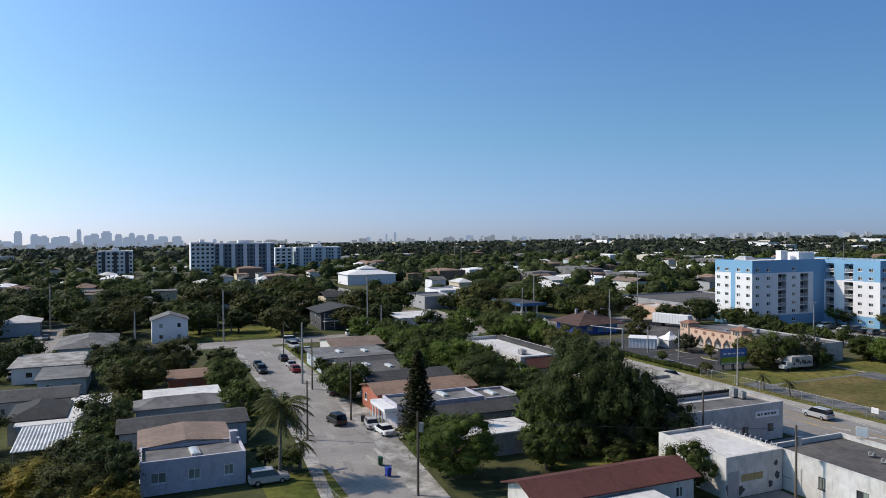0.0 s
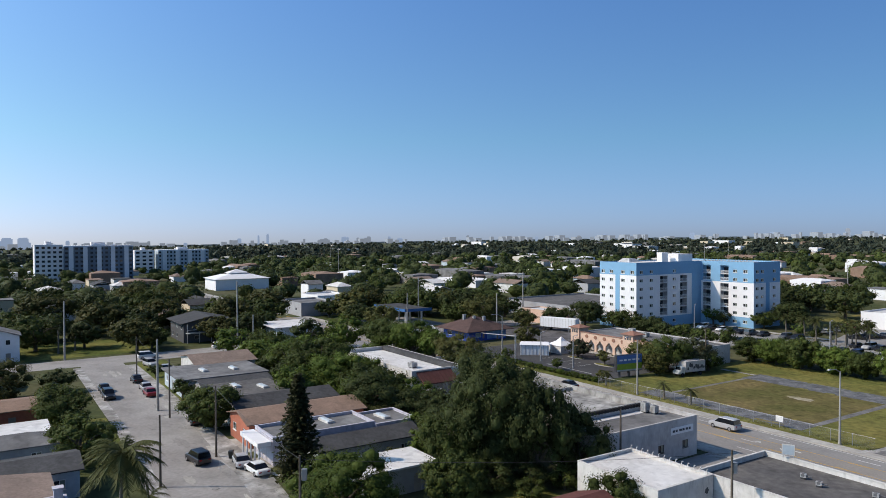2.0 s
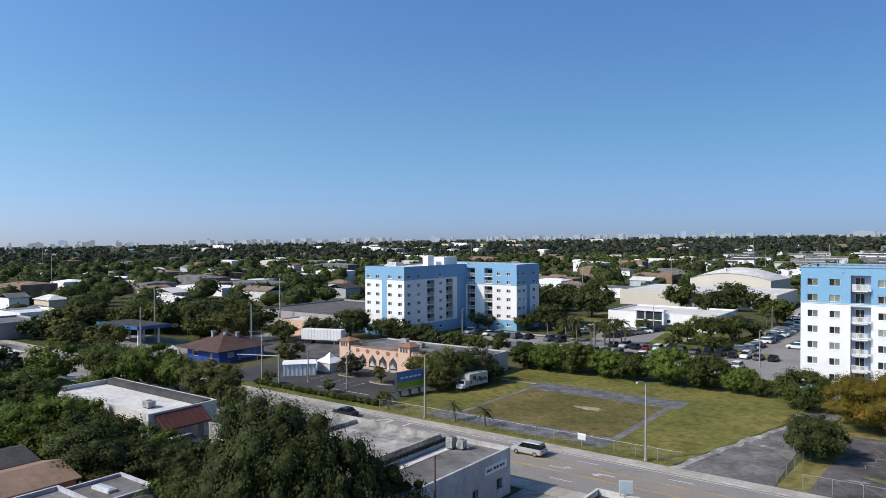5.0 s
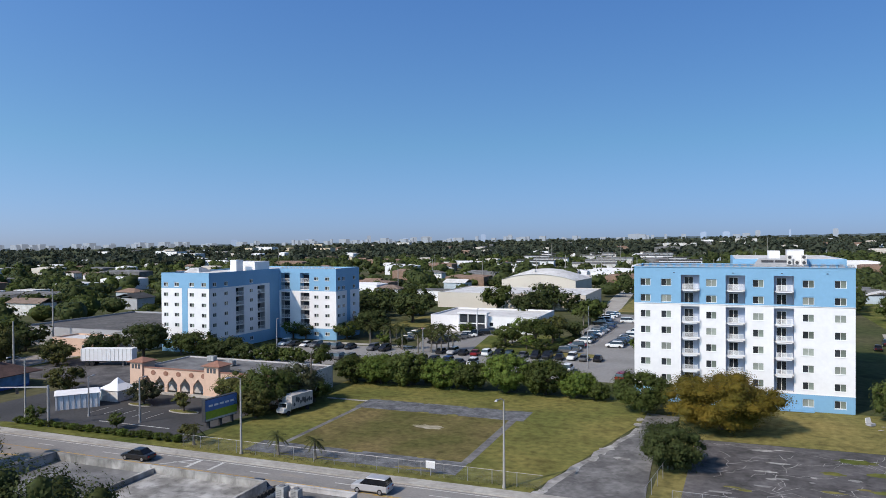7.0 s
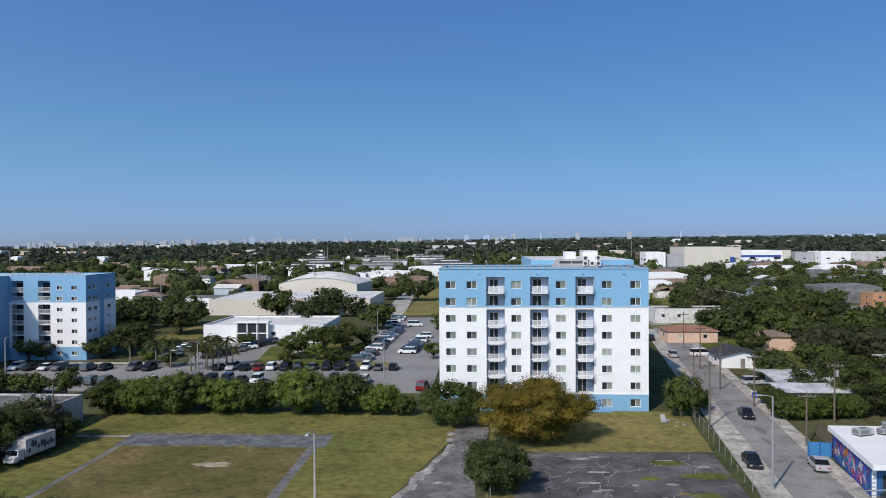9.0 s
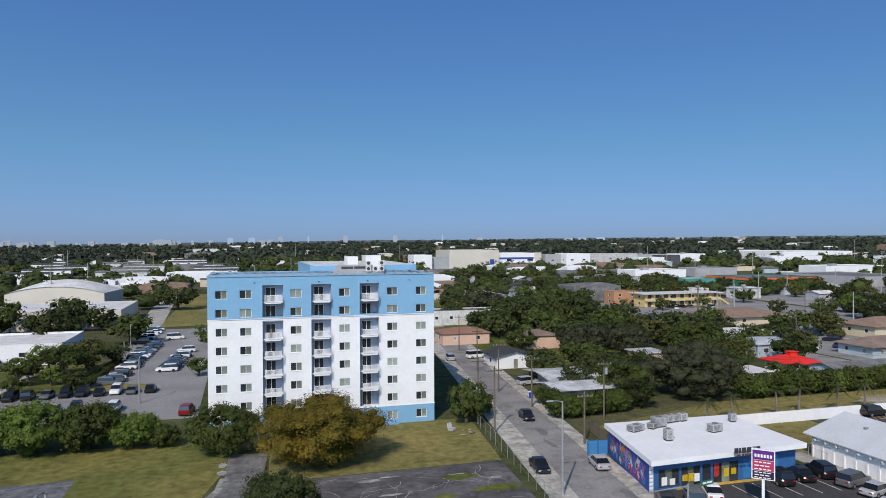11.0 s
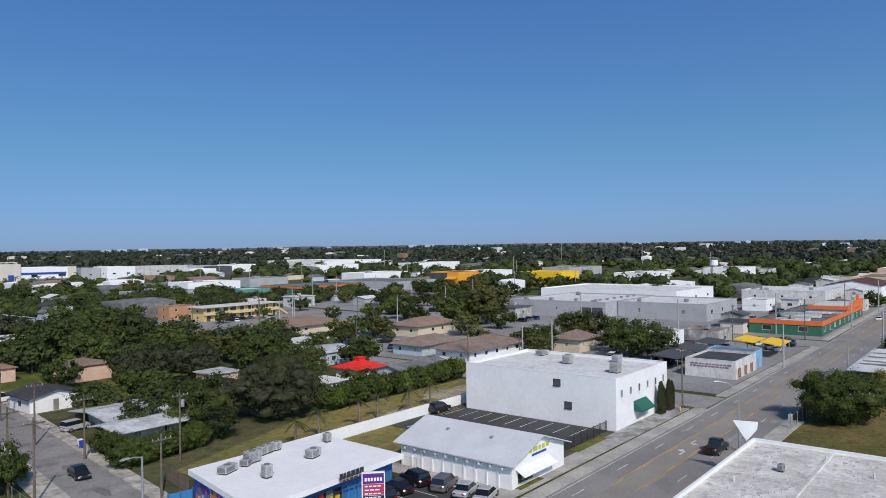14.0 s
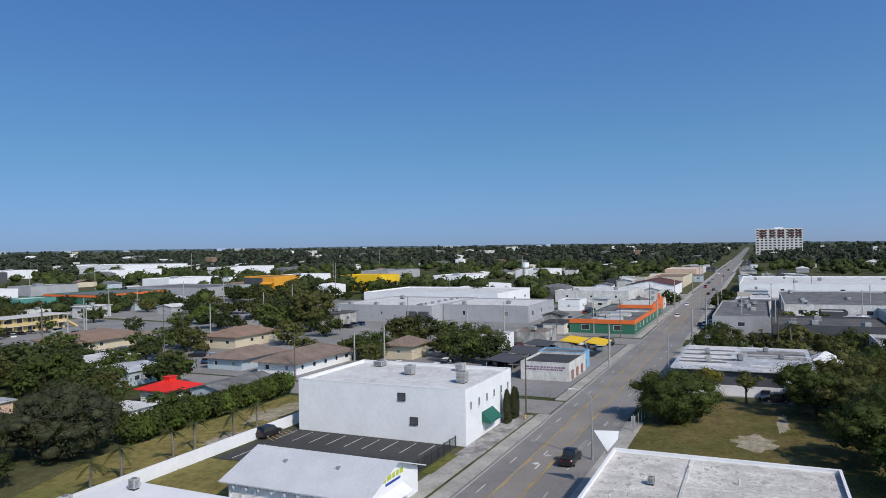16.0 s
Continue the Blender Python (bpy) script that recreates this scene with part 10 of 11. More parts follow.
# suburban greenery between the buildings
fill(-200, 56, -152, 130, 26, ("medium", "large"), ("oak", "dark", "olive"), 4, 8, "by the crossroads", 1)
fill(-205, -80, -158, 50, 30, ("medium", "large"), ("oak", "dark", "olive"), 4, 8, "beyond the cross street", 2)
fill(-140, 18, -102, 52, 22, ("medium", "small"), ("oak", "bright", "dark"), 3, 6, "behind the small houses", 3)
fill(-140, -75, -44, -18, 40, ("medium", "small"), ("oak", "olive", "dark"), 2.2, 5, "among the houses", 4)
fill(-100, 16, -40, 34, 20, ("medium", "small"), ("oak", "dark", "bright"), 2.5, 5, "in the back yards", 5)
fill(-125, -1, -40, 22, 18, ("small",), ("oak", "olive"), 1.2, 2.4, "in a front yard", 6)
fill(-138, 176, -118, 240, 14, ("large", "medium"), ("oak", "dark"), 5, 8, "behind the second block", 7)
fill(-135, 196, -82, 262, 26, ("large", "medium"), ("oak", "dark"), 4, 8, "behind the white office", 8)
fill(-48, 222, -36, 300, 12, ("medium",), ("oak", "dark"), 3, 6, "near the white office", 9)
fill(46, 172, 126, 300, 44, ("large", "medium"), ("oak", "dark", "olive"), 3.5, 7, "in the dense grove", 10)
fill(98, 121, 128, 215, 15, ("medium", "small"), ("oak", "dark", "olive"), 2.5, 5.5, "among the bungalows", 11)
fill(138, 112, 222, 300, 12, ("medium", "small"), ("oak", "dark", "olive"), 2.5, 6, "between the low buildings", 12)
fill(236, 205, 420, 330, 60, ("medium", "large"), ("oak", "dark", "olive"), 3.5, 6.5, "between the warehouses", 13)
fill(92, -40, 150, 24, 26, ("large", "medium"), ("oak", "dark", "olive"), 5, 8, "at the back of the grass lot", 14)
fill(120, 300, 232, 470, 55, ("large", "medium"), ("oak", "dark", "olive"), 4, 7.5, "beyond the motel", 16)
fill(186, -50, 300, 30, 22, ("medium",), ("oak", "olive"), 3, 5.5, "beside the low sheds", 15)

trees("medium", ("oak", "dark", "olive"), ((178, 336, 6), (200, 336, 6.5), (222, 327, 6), (245, 318, 6), (252, 346, 7), (276, 328, 6.5), (302, 334, 7), (230, 362, 7), (184, 354, 6), (312, 314, 7), (270, 298, 6), (196, 306, 6)), "between the eastern stores")
# tufts over the rough grass
gr_ = np.random.RandomState(18)
for box_, n_, leaf_, tall in (((-63, 70.6, -12, 117), 26000, "olive", 0.07), ((0, 98.5, 31, 120.5), 9000, "olive", 0.07), ((51, 105, 122, 118.6), 12000, "oak", 0.07), ((92, 19, 144, 50.6), 12000, "olive", 0.08), ((69, 84, 83, 103), 3000, "olive", 0.06)):
    cs = np.stack([gr_.uniform(box_[0], box_[2], n_), gr_.uniform(box_[1], box_[3], n_), 0.036 + 0.02 * gr_.rand(n_)], 1)
    keep = np.ones(n_, bool)
    for a, b, c, d in ((-52, 99, -22.3, 105.3), (-51, 72.2, -24.5, 76.6), (-13, 66, 1, 111), (2, 69, 30, 98.2), (-51.6, 70, -23.2, 106)):
        inner = (cs[:, 0] > a) & (cs[:, 0] < c) & (cs[:, 1] > b) & (cs[:, 1] < d)
        keep &= ~inner if (c - a) != 28.4 else ~(inner & (gr_.rand(n_) < 0.5))
    cs = cs[keep]
    ns = gr_.normal(size=cs.shape) * np.array([0.5, 0.5, 0.2]) + np.array([0, 0, 1])
    ns /= np.linalg.norm(ns, axis=1)[:, None]
    tagged(new("grass", scatter_mesh("grass", cs, ns, gr_.uniform(0.5, 1.5, len(cs)) * tall, FIELD_GRASS if box_[0] == -63 else LAWN, gr_, four=False)), "dry tufts of rough grass", "grass", kind="stuff")


# ---- the distance ----
far_rng = np.random.RandomState(12)


# low halls and stores beyond the eastern houses: x, y, width, depth, height, white or grey
EAST_HALLS = ((450, 748, 46, 26, 9, 1), (480, 712, 34, 24, 10, 0), (425, 440, 52, 26, 7.5, 0), (275, 455, 40, 24, 7, 0), (326, 462, 34, 22, 7, 1), (212, 404, 34, 20, 6, 1), (600, 528, 74, 26, 10, 0), (520, 600, 60, 24, 9.5, 0), (486, 372, 46, 24, 7.5, 0), (560, 330, 60, 26, 8.5, 1), (500, 240, 44, 24, 7.5, 0), (590, 205, 50, 26, 8, 0))


def is_clear(x, y):
    """Where no far tree or house may stand: the near plan, roads and the avenue's line."""
    near = (x > -190) & (x < 350) & (y > -70) & (y < 300)
    a = (np.abs(y - 60 - 0.005 * np.clip(x - 100, 0, None)) < np.where(x < -190, 11, 22))
    yards = (x > 200) & (x < 660) & (y > -60) & (y < 125)
    bld = ((x > 140) & (x < 322) & (y > 585) & (y < 692)) | ((x > 326) & (x < 428) & (y > 596) & (y < 692)) | ((x > 240) & (x < 375) & (y > 325) & (y < 395)) | ((x > 372) & (x < 408) & (y > 312) & (y < 355)) | ((x > 412) & (x < 450) & (y > 245) & (y < 292)) | ((x > 540) & (x < 650) & (y > 610) & (y < 750)) | ((x > -35) & (x < 45) & (y > 260) & (y < 430)) | ((x > -106) & (x < -50) & (y > 240) & (y < 390)) | ((x > 140) & (x < 240) & (y > 240) & (y < 312)) | ((x > 226) & (x < 250) & (y > 312) & (y < 392))
    west = ((x < -528) & (x > -566) & (y > 0) & (y < 75)) | ((x < -626) & (x > -660) & (y > 80) & (y < 155)) | ((x < -575) & (x > -606) & (y > -70) & (y < -35)) | ((x < -296) & (x > -392) & (y > 66) & (y < 112)) | ((x < -200) & (x > -255) & (y > 60) & (y < 105))
    halls = np.zeros(np.shape(x), bool)
    for hx, hy, hw, hd, _, _ in EAST_HALLS:
        halls |= (np.abs(x - hx + 12) < hw / 2 + 16) & (np.abs(y - hy + 14) < hd / 2 + 20)
    return near | a | yards | bld | west | halls


spot_rng = np.random.RandomState(44)
FAR_SPOTS = []
while len(FAR_SPOTS) < 235:
    r_ = 185 * 6.0 ** spot_rng.rand()
    a_ = radians(spot_rng.uniform(-25, 205))
    x, y = r_ * math.cos(a_), r_ * math.sin(a_)
    if not is_clear(np.array([x]), np.array([y]))[0] and all(math.hypot(x - p, y - q) > 20 for p, q in FAR_SPOTS):
        FAR_SPOTS.append((x, y))
# rows of town houses beyond the domed hall
TOWN_ROWS = [(x + 9 * (k % 3) - 0.15 * (y - 600), y) for k, y in enumerate((560, 620, 690, 770, 860)) for x in range(-215, 10, 62) if (x + y) % 5]


def wood(name, r0, r1, count, leaves, size, label, crown=(3.5, 6.5), leaf="dark", four=False, spread=(-30, 215)):
    """One heap of many far tree crowns in a ring round the start."""
    n = count
    rad = np.sqrt(far_rng.uniform(r0 * r0, r1 * r1, n)) if r1 < 1500 else r0 * (r1 / r0) ** far_rng.rand(n)
    ang = np.radians(far_rng.uniform(*spread, n))
    x, y = rad * np.cos(ang), rad * np.sin(ang)
    ok = ~is_clear(x, y)
    if r0 < 800:
        for hx, hy in FAR_SPOTS:
            back = 1 - 11 / math.hypot(hx, hy)
            ok &= np.hypot(x - hx * back, y - hy * back) > 15
        for hx, hy in TOWN_ROWS:
            ok &= (np.abs(x - hx) > 24) | (np.abs(y - hy + 8) > 18)
    x, y = x[ok], y[ok]
    R = far_rng.uniform(*crown, len(x))
    H = R * far_rng.uniform(0.9, 1.5, len(x))
    base = far_rng.uniform(0.3, 1.6, len(x))
    m = len(x)
    which = np.repeat(np.arange(m), leaves)
    out = far_rng.normal(size=(m * leaves, 3))
    out /= np.linalg.norm(out, axis=1)[:, None]
    out[:, 2] = np.abs(out[:, 2]) * 1.15 - 0.3
    lump = 1 + 0.28 * np.sin(out[:, 0] * 5 + which) * np.cos(out[:, 1] * 4 + which * 2)
    shell = far_rng.uniform(0.7, 1.02, m * leaves) * lump
    c = out * shell[:, None] * np.stack([R, R, H * 0.62], 1)[which] + np.stack([x, y, base + H * 0.45], 1)[which]
    nr = out + far_rng.normal(size=out.shape) * 0.45 + np.array([0, 0, 0.3])
    nr /= np.linalg.norm(nr, axis=1)[:, None]
    sizes = size * (R / 5)[which] * far_rng.uniform(0.6, 1.4, len(which))
    inner = heart(far_rng, np.stack([x, y, base + H * 0.42], 1), np.stack([R, R, H * 0.62], 1) * 0.8, r0 < 800)
    ob = new(name, scatter_mesh(name, c, nr, sizes, LEAVES[leaf], far_rng, four=four, ratio=0.75, core=inner))
    return tagged(ob, label, "woods", kind="stuff")


wood("woods", 180, 420, 900, 165, 0.5, "dark green trees filling the suburbs", (3.5, 7.5), "dark")
wood("woods", 180, 420, 500, 160, 0.5, "olive green trees filling the suburbs", (3.0, 6.5), "oak")
wood("woods", 400, 900, 2000, 56, 0.85, "dark green trees filling the suburbs", (4, 8), "dark")
wood("woods", 400, 900, 1000, 56, 0.85, "olive green trees filling the suburbs", (3.5, 7), "oak")
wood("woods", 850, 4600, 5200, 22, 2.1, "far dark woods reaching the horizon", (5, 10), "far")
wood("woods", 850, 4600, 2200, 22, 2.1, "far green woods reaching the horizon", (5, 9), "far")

FAR_WALLS = (WHITE, WHITE_OLD, CREAM, PALE_BLUE, GREY_WALL)
FAR_ROOFS = (WHITE_ROOF, GREY_ROOF, SHINGLE, TAN_ROOF, WHITE_ROOF, DARK_ROOF)


def far_house(x, y, w, d, h, wall, roof, style):
    ob = thing("house", pose(x, y, 0, 0, 0, far_rng.choice((0, 0, 3, -4))), "small far house with a pale wall and plain roof", "house", "far houses")
    key = (round(w), round(d), round(h), wall.name)
    s = lambda: Shape().box(-w / 2, -d / 2, 0, w / 2, d / 2, h).mesh("wall", wall)
    part("wall", kept(("fw", *key), s), None, ob)

    def r():
        q = Shape()
        if style == "flat":
            q.box(-w / 2 - 0.3, -d / 2 - 0.3, h, w / 2 + 0.3, d / 2 + 0.3, h + 0.3)
        else:
            pitched_roof(q, w, d, h, 1.8, 0.5, style)
        return q.mesh("roof", roof)
    part("roof", kept(("fr", *key, roof.name, style), r), None, ob)


for hx, hy, hw, hd, hh, grey in EAST_HALLS:
    hh *= 0.82
    store = building("warehouse", hx - hw / 2, hy - hd / 2, hx + hw / 2, hy + hd / 2, hh, GREY_WALL if grey else WHITE, GREY_ROOF if grey else WHITE_ROOF, "low grey hall with a flat grey roof" if grey else "low white hall with a flat white roof", "warehouse", parapet=0.5, step=0)
    part("roof_unit", Shape().box(-hw * 0.2, -2, hh, -hw * 0.2 + 5, 2, hh + 1.8), METAL, store)

for x, y in FAR_SPOTS:
    w_, d_ = float(far_rng.choice((10, 13, 17))), float(far_rng.choice((8, 10)))
    far_house(x, y, w_, d_, float(far_rng.choice((3.4, 4, 5))), FAR_WALLS[far_rng.randint(5)], FAR_ROOFS[far_rng.randint(6)], ("hip", "gable_x", "hip", "gable_y", "flat")[far_rng.randint(5)])
for n_, (x, y) in enumerate(TOWN_ROWS):
    building("town_house", x - 17, y - 3.6, x + 17, y + 3.6, 7.4, (WHITE, WHITE_OLD, WHITE)[n_ % 3], (DARK_ROOF, GREY_ROOF, DARK_ROOF)[n_ % 3], "row of white two-storey town houses under a dark roof", "town houses", style="gable_x", rise=1.1, storeys=2, sides="S", step=7.5, win=(2.2, 1.6), door="N", group="town house rows")
for x, y, h in ((-150, 330, 17), (-128, 405, 19), (-110, 470, 20), (-96, 500, 20), (-66, 470, 21), (-40, 440, 20), (-20, 480, 21), (4, 430, 19), (-175, 440, 19), (-205, 520, 20), (-30, 560, 22), (-80, 600, 22), (-140, 640, 24), (30, 520, 21), (330, 520, 22), (372, 470, 22), (286, 420, 19), (240, 470, 20), (420, 400, 20), (470, 330, 20), (380, 230, 16), (360, 260, 16)):
    utility_pole(x, y, h * 0.8, 15, cross=False, concrete=True, label="tall pale lamp mast above the roofs")
count = 0
while count < 30:
    r_ = 1000 * (3.6 ** far_rng.rand())
    a_ = radians(far_rng.uniform(-25, 205))
    x, y = r_ * math.cos(a_), r_ * math.sin(a_)
    if is_clear(np.array([x]), np.array([y]))[0]:
        continue
    count += 1
    far_house(x, y, float(far_rng.choice((24, 40, 60))), 22.0, float(far_rng.choice((9, 12, 14))), FAR_WALLS[far_rng.randint(3)], FAR_ROOFS[far_rng.choice((0, 1, 1))], "flat")


def far_roofs(name, count, r0, r1, material, label, seed):
    """Many roofs and walls of far houses, too small to tell apart."""
    rng = np.random.RandomState(seed)
    s, made = Shape(), 0
    while made < count:
        r_ = r0 * (r1 / r0) ** rng.rand()
        a_ = radians(rng.uniform(-25, 205))
        x, y = r_ * math.cos(a_), r_ * math.sin(a_)
        if is_clear(np.array([x]), np.array([y]))[0]:
            continue
        made += 1
        w_, d_, h_ = rng.choice((6, 8, 12, 20)), rng.choice((5, 7, 9)), rng.uniform(4, 7.5) + r_ * 0.0016
        s.box(x - w_, y - d_, 0, x + w_, y + d_, h_ * 0.85, bottom=False)
        s.loft([[(x - w_, y - d_, h_ * 0.85), (x + w_, y - d_, h_ * 0.85), (x + w_, y + d_, h_ * 0.85), (x - w_, y + d_, h_ * 0.85)], [(x - w_ * 0.6, y - 0.2, h_), (x + w_ * 0.6, y - 0.2, h_), (x + w_ * 0.6, y + 0.2, h_), (x - w_ * 0.6, y + 0.2, h_)]])
    solid(name, s, material, label, "houses", kind="stuff")


far_roofs("far_houses", 150, 350, 2600, WHITE, "white far houses scattered among the trees", 3)
far_roofs("far_houses", 120, 350, 2200, GREY_ROOF, "grey far houses scattered among the trees", 4)
far_roofs("far_houses", 90, 350, 1800, TAN_ROOF, "tan far houses scattered among the trees", 5)
far_roofs("far_houses", 60, 700, 2600, BEIGE, "beige far houses scattered among the trees", 6)


SLATE = mat("slate_blue_cladding", (0.13, 0.18, 0.23), rough=0.6, var=0.08)


def tall_block(x, y, w, d, h, turn, wall, trim, cols, rows, label):
    """A far apartment block whose windows can be told apart."""
    ob = thing("apartment_tower", pose(x, y, 0, 0, 0, turn), label, "apartment tower")
    s = Shape()
    holes = []
    for c in range(cols):
        for r_ in range(rows):
            xm, zm = -w / 2 + w * (c + 0.5) / cols, h * (r_ + 0.55) / rows
            holes.append((xm - w / cols * 0.28, zm - h / rows * 0.25, xm + w / cols * 0.28, zm + h / rows * 0.25))
    wall_sheet(s, pose(0, -d / 2, 0), w, 0, h, holes, 0.5)
    for q in (((-w / 2, -d / 2), (-w / 2, d / 2)), ((w / 2, -d / 2), (w / 2, d / 2)), ((-w / 2, d / 2), (w / 2, d / 2))):
        s.quad((*q[0], 0), (*q[1], 0), (*q[1], h), (*q[0], h))
    part("wall", s, wall, ob)
    part("roof", Shape().box(-w / 2, -d / 2, h, w / 2, d / 2, h + 0.8).box(-w * 0.1, -d * 0.2, h + 0.8, w * 0.1, d * 0.2, h + 3), WHITE, ob)
    for xa, za, xb, zb in holes:
        p_ = kept(("tallpane", round(xb - xa, 2), round(zb - za, 2)), lambda: Shape().box(-(xb - xa) / 2, 0.3, -(zb - za) / 2, (xb - xa) / 2, 0.4, (zb - za) / 2).mesh("pane", PANE))
        part("pane", p_, None, ob, at=pose((xa + xb) / 2, -d / 2, (za + zb) / 2))
    for k in range(trim):
        xk = -w / 2 + w * (k + 0.5) / trim
        part("pier", Shape().box(xk - w / trim * 0.16, -d / 2 - 0.5, 0, xk + w / trim * 0.16, -d / 2 - 0.01, h), WHITE if wall is not WHITE else DARK_WALL, ob)
    return ob


tall_block(-548, 44, 46, 18, 25, 90, SLATE, 5, 14, 8, "dark and white eight-storey apartment tower")
tall_block(-552, 12, 18, 18, 26, 90, WHITE, 0, 5, 8, "white eight-storey stair tower of an apartment block")
tall_block(-640, 92, 16, 16, 20, 90, WHITE, 0, 3, 6, "white end tower of a pale block")
tall_block(-642, 126, 44, 16, 20, 90, PALE_BLUE, 4, 14, 6, "pale blue and white six-storey apartment block")
tall_block(-590, -52, 26, 16, 20, 90, WHITE, 3, 8, 6, "white six-storey apartment block")
pav = thing("white_pavilion", pose(-372, 94, 0), "white building under a stepped pyramid roof", "hall")
part("wall", Shape().box(-11, -15, -1, 11, 15, 6.5), WHITE, pav)
part("roof", Shape().loft([[(-12, -16, 6.5), (12, -16, 6.5), (12, 16, 6.5), (-12, 16, 6.5)], [(-5, -7, 8.8), (5, -7, 8.8), (5, 7, 8.8), (-5, 7, 8.8)]]), WHITE, pav)
part("lantern", Shape().box(-3, -5, 8.8, 3, 5, 9.6).loft([[(-4, -6, 9.6), (4, -6, 9.6), (4, 6, 9.6), (-4, 6, 9.6)], [(-0.5, -0.5, 11.4), (0.5, -0.5, 11.4), (0.5, 0.5, 11.4), (-0.5, 0.5, 11.4)]]), WHITE, pav)
red_white = tall_block(1500, 2, 80, 40, 48, -90, WHITE_OLD, 0, 11, 10, "white and red apartment tower beside the avenue")
red_white.location.z -= 21
for xa_, xb_ in ((-33, -22), (-15, -7), (-2, 9), (16, 26), (29, 38)):
    for za_ in (33.4, 38.2, 43.0):
        part("red_panel", Shape().box(xa_, -20.6, za_, xb_, -20.52, za_ + 3.2), MAROON, red_white, "brick-red wall panel")

for k, (x, y, h) in enumerate(((-700, 300, 24), (-420, 620, 22), (-150, 700, 22), (60, 900, 24), (300, 500, 22), (520, 520, 24), (640, 300, 26), (-620, -40, 26), (-420, 180, 22), (-300, 420, 22), (-60, 520, 22), (160, 760, 24), (700, 420, 26), (420, 300, 20), (560, 210, 20))):
    utility_pole(x, y, h, 20 * k, cross=k % 2 == 0, concrete=True, label="tall pale transmission pole above the trees")
tank = thing("water_tower", pose(552, 205, 0), "slim white water tower", "water tower")
part("shaft", Shape().tube((0, 0, 0), (0, 0, 10), 2.2, 1.8, 12), WHITE_OLD, tank)
part("tank", Shape().tube((0, 0, 10), (0, 0, 14), 3, n=14), WHITE, tank)

# skyline on the horizon; the air's haze is painted into bluish, faintly glowing colours
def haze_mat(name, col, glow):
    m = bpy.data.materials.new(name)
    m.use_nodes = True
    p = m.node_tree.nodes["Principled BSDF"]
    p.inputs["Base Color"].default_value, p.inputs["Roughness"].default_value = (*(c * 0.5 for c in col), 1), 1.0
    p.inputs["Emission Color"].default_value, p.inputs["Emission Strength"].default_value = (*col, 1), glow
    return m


FAR_GREY, FAR_PALE, FAR_GREEN = haze_mat("far_city_haze_blue", (0.29, 0.385, 0.54), 0.85), haze_mat("far_city_haze_pale", (0.33, 0.385, 0.46), 0.6), haze_mat("far_woods_haze", (0.075, 0.105, 0.13), 0.7)


def far_tower(azimuth, wide, h, material, dist=4300.0):
    """azimuth: degrees to the left of +y; wide: degrees."""
    a = radians(azimuth)
    x, y = -dist * math.sin(a), dist * math.cos(a)
    w = dist * radians(wide)
    h -= 14
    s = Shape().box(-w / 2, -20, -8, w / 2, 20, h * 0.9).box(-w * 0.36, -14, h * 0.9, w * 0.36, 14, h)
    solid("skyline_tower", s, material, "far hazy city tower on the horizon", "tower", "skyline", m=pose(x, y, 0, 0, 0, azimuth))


sk = random.Random(4)
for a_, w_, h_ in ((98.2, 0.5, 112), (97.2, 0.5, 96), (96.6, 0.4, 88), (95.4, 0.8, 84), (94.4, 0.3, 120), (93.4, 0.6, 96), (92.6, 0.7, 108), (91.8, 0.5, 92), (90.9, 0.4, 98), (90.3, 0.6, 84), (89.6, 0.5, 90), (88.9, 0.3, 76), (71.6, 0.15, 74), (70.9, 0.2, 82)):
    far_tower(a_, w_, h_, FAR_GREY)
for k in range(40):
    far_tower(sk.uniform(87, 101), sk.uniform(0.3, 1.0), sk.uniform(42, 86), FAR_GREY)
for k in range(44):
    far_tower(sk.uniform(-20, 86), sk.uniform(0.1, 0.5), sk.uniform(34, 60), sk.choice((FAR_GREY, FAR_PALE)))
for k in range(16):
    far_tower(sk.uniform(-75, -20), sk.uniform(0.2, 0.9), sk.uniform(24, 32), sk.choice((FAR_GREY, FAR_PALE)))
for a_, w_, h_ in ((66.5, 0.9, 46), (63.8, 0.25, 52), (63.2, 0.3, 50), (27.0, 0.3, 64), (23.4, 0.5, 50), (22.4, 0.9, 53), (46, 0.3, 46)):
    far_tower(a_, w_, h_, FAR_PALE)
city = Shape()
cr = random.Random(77)
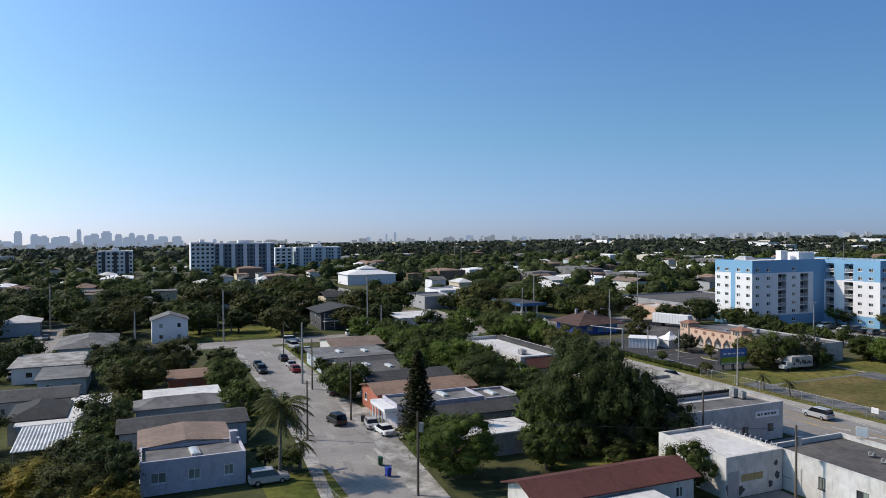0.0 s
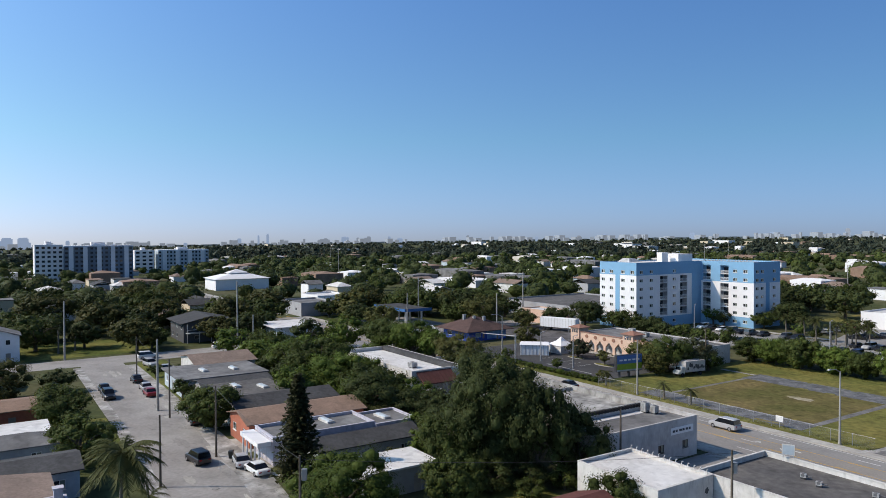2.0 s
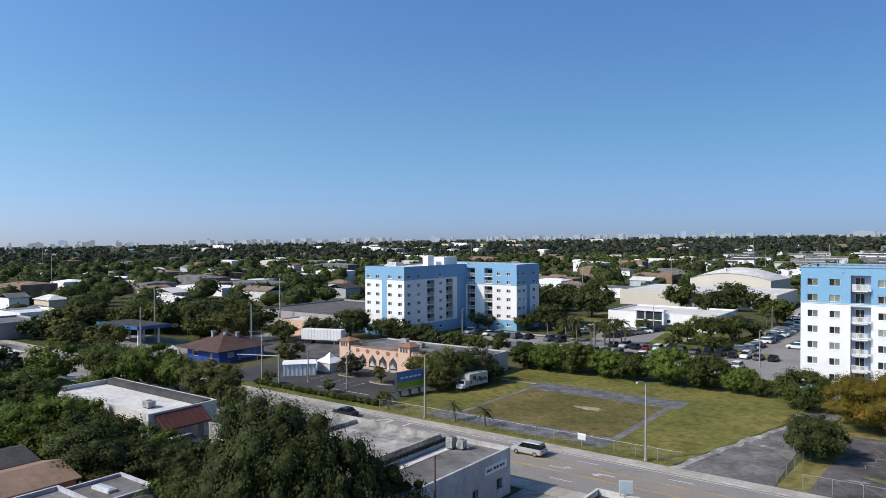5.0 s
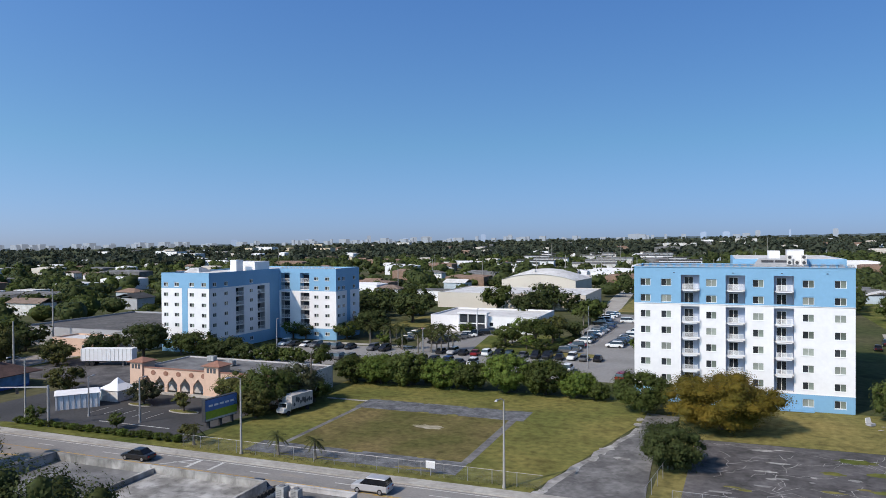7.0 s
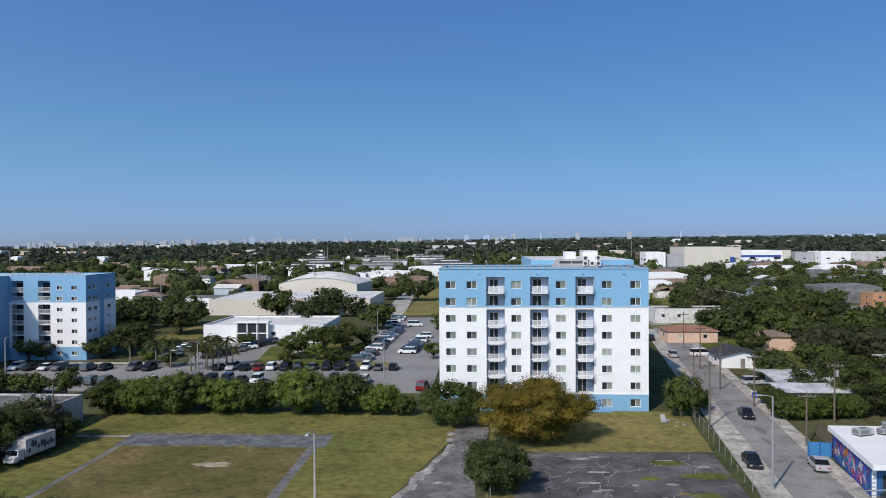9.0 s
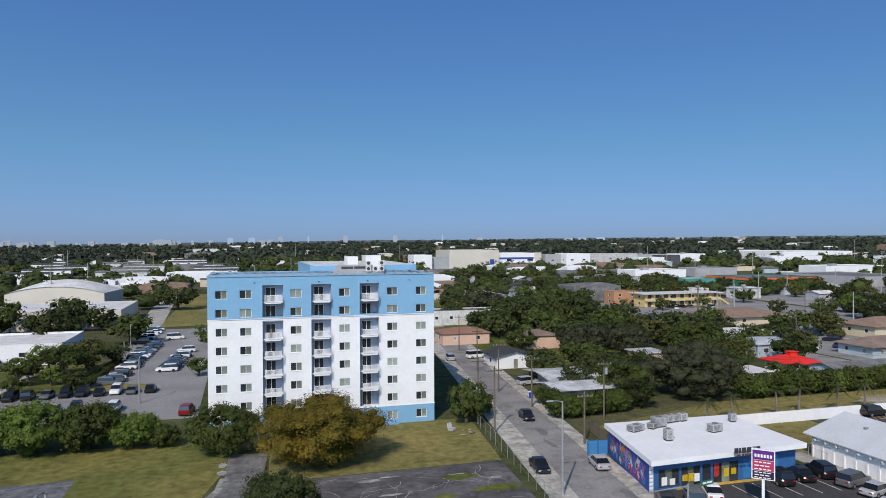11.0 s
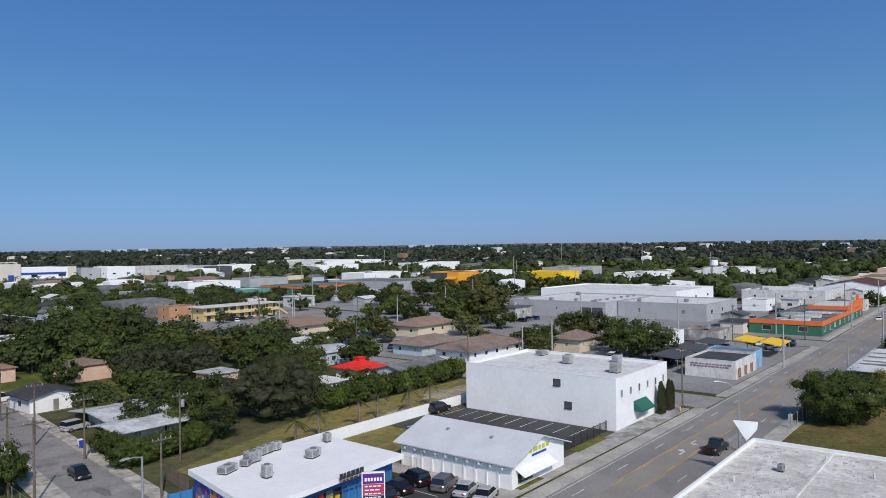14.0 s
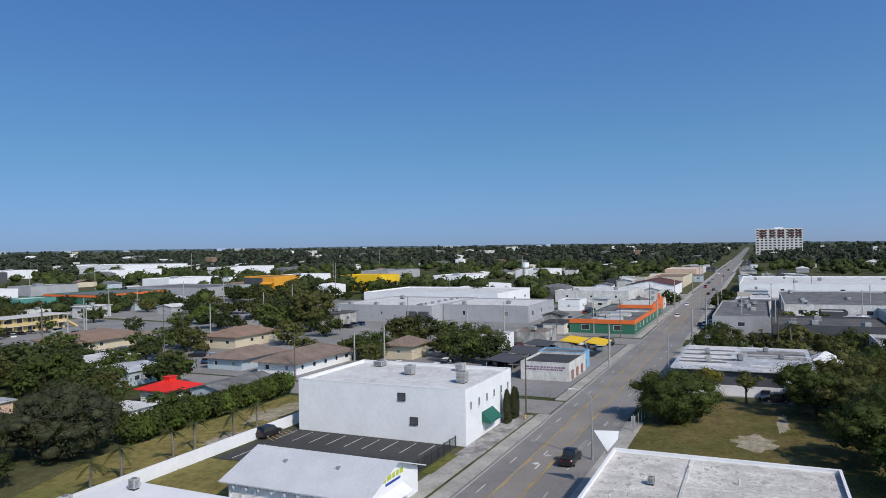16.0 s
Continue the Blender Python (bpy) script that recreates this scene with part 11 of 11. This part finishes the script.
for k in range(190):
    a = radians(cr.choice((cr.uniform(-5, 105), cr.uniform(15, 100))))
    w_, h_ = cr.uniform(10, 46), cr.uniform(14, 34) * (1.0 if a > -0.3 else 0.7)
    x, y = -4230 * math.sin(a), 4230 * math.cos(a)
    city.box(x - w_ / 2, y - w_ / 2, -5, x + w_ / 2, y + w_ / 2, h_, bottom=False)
solid("far_city", city, FAR_PALE, "far buildings along the horizon in a pale haze colour", "city", kind="stuff")
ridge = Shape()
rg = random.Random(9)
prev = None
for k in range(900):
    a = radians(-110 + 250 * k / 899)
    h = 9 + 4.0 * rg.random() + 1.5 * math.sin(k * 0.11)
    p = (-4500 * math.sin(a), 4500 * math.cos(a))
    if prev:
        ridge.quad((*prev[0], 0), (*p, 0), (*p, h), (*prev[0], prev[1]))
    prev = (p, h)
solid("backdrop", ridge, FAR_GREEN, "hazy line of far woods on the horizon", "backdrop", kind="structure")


# the lie of the land: what stands beyond the level ground is set down on the slope
for ob in list(scene.collection.all_objects):
    if ob.parent or ob.type not in {"MESH", "EMPTY"}:
        continue
    if ob.type == "EMPTY" or ob.matrix_world.translation.length > 0.01:
        p = ob.matrix_world.translation
        dz = float(land(p.x, p.y))
        if dz:
            p.z += dz - (0.3 if math.hypot(p.x, p.y) > 280 else 0)
            ob.matrix_world.translation = p
        continue
    me = ob.data
    co = np.empty(len(me.vertices) * 3, np.float32)
    me.vertices.foreach_get("co", co)
    co = co.reshape(-1, 3)
    if np.hypot(co[:, 0] - 10, co[:, 1] - 5).max() < NEAR:
        continue
    if len(co) < 5000:
        bm = bmesh.new()
        bm.from_mesh(me)
        for _ in range(5):
            far = [e for e in bm.edges if e.calc_length() > 30]
            if not far:
                break
            bmesh.ops.subdivide_edges(bm, edges=far, cuts=1, use_grid_fill=True)
        bm.to_mesh(me)
        bm.free()
        co = np.empty(len(me.vertices) * 3, np.float32)
        me.vertices.foreach_get("co", co)
        co = co.reshape(-1, 3)
    co[:, 2] += land(co[:, 0], co[:, 1])
    me.vertices.foreach_set("co", co.ravel())
    me.update()
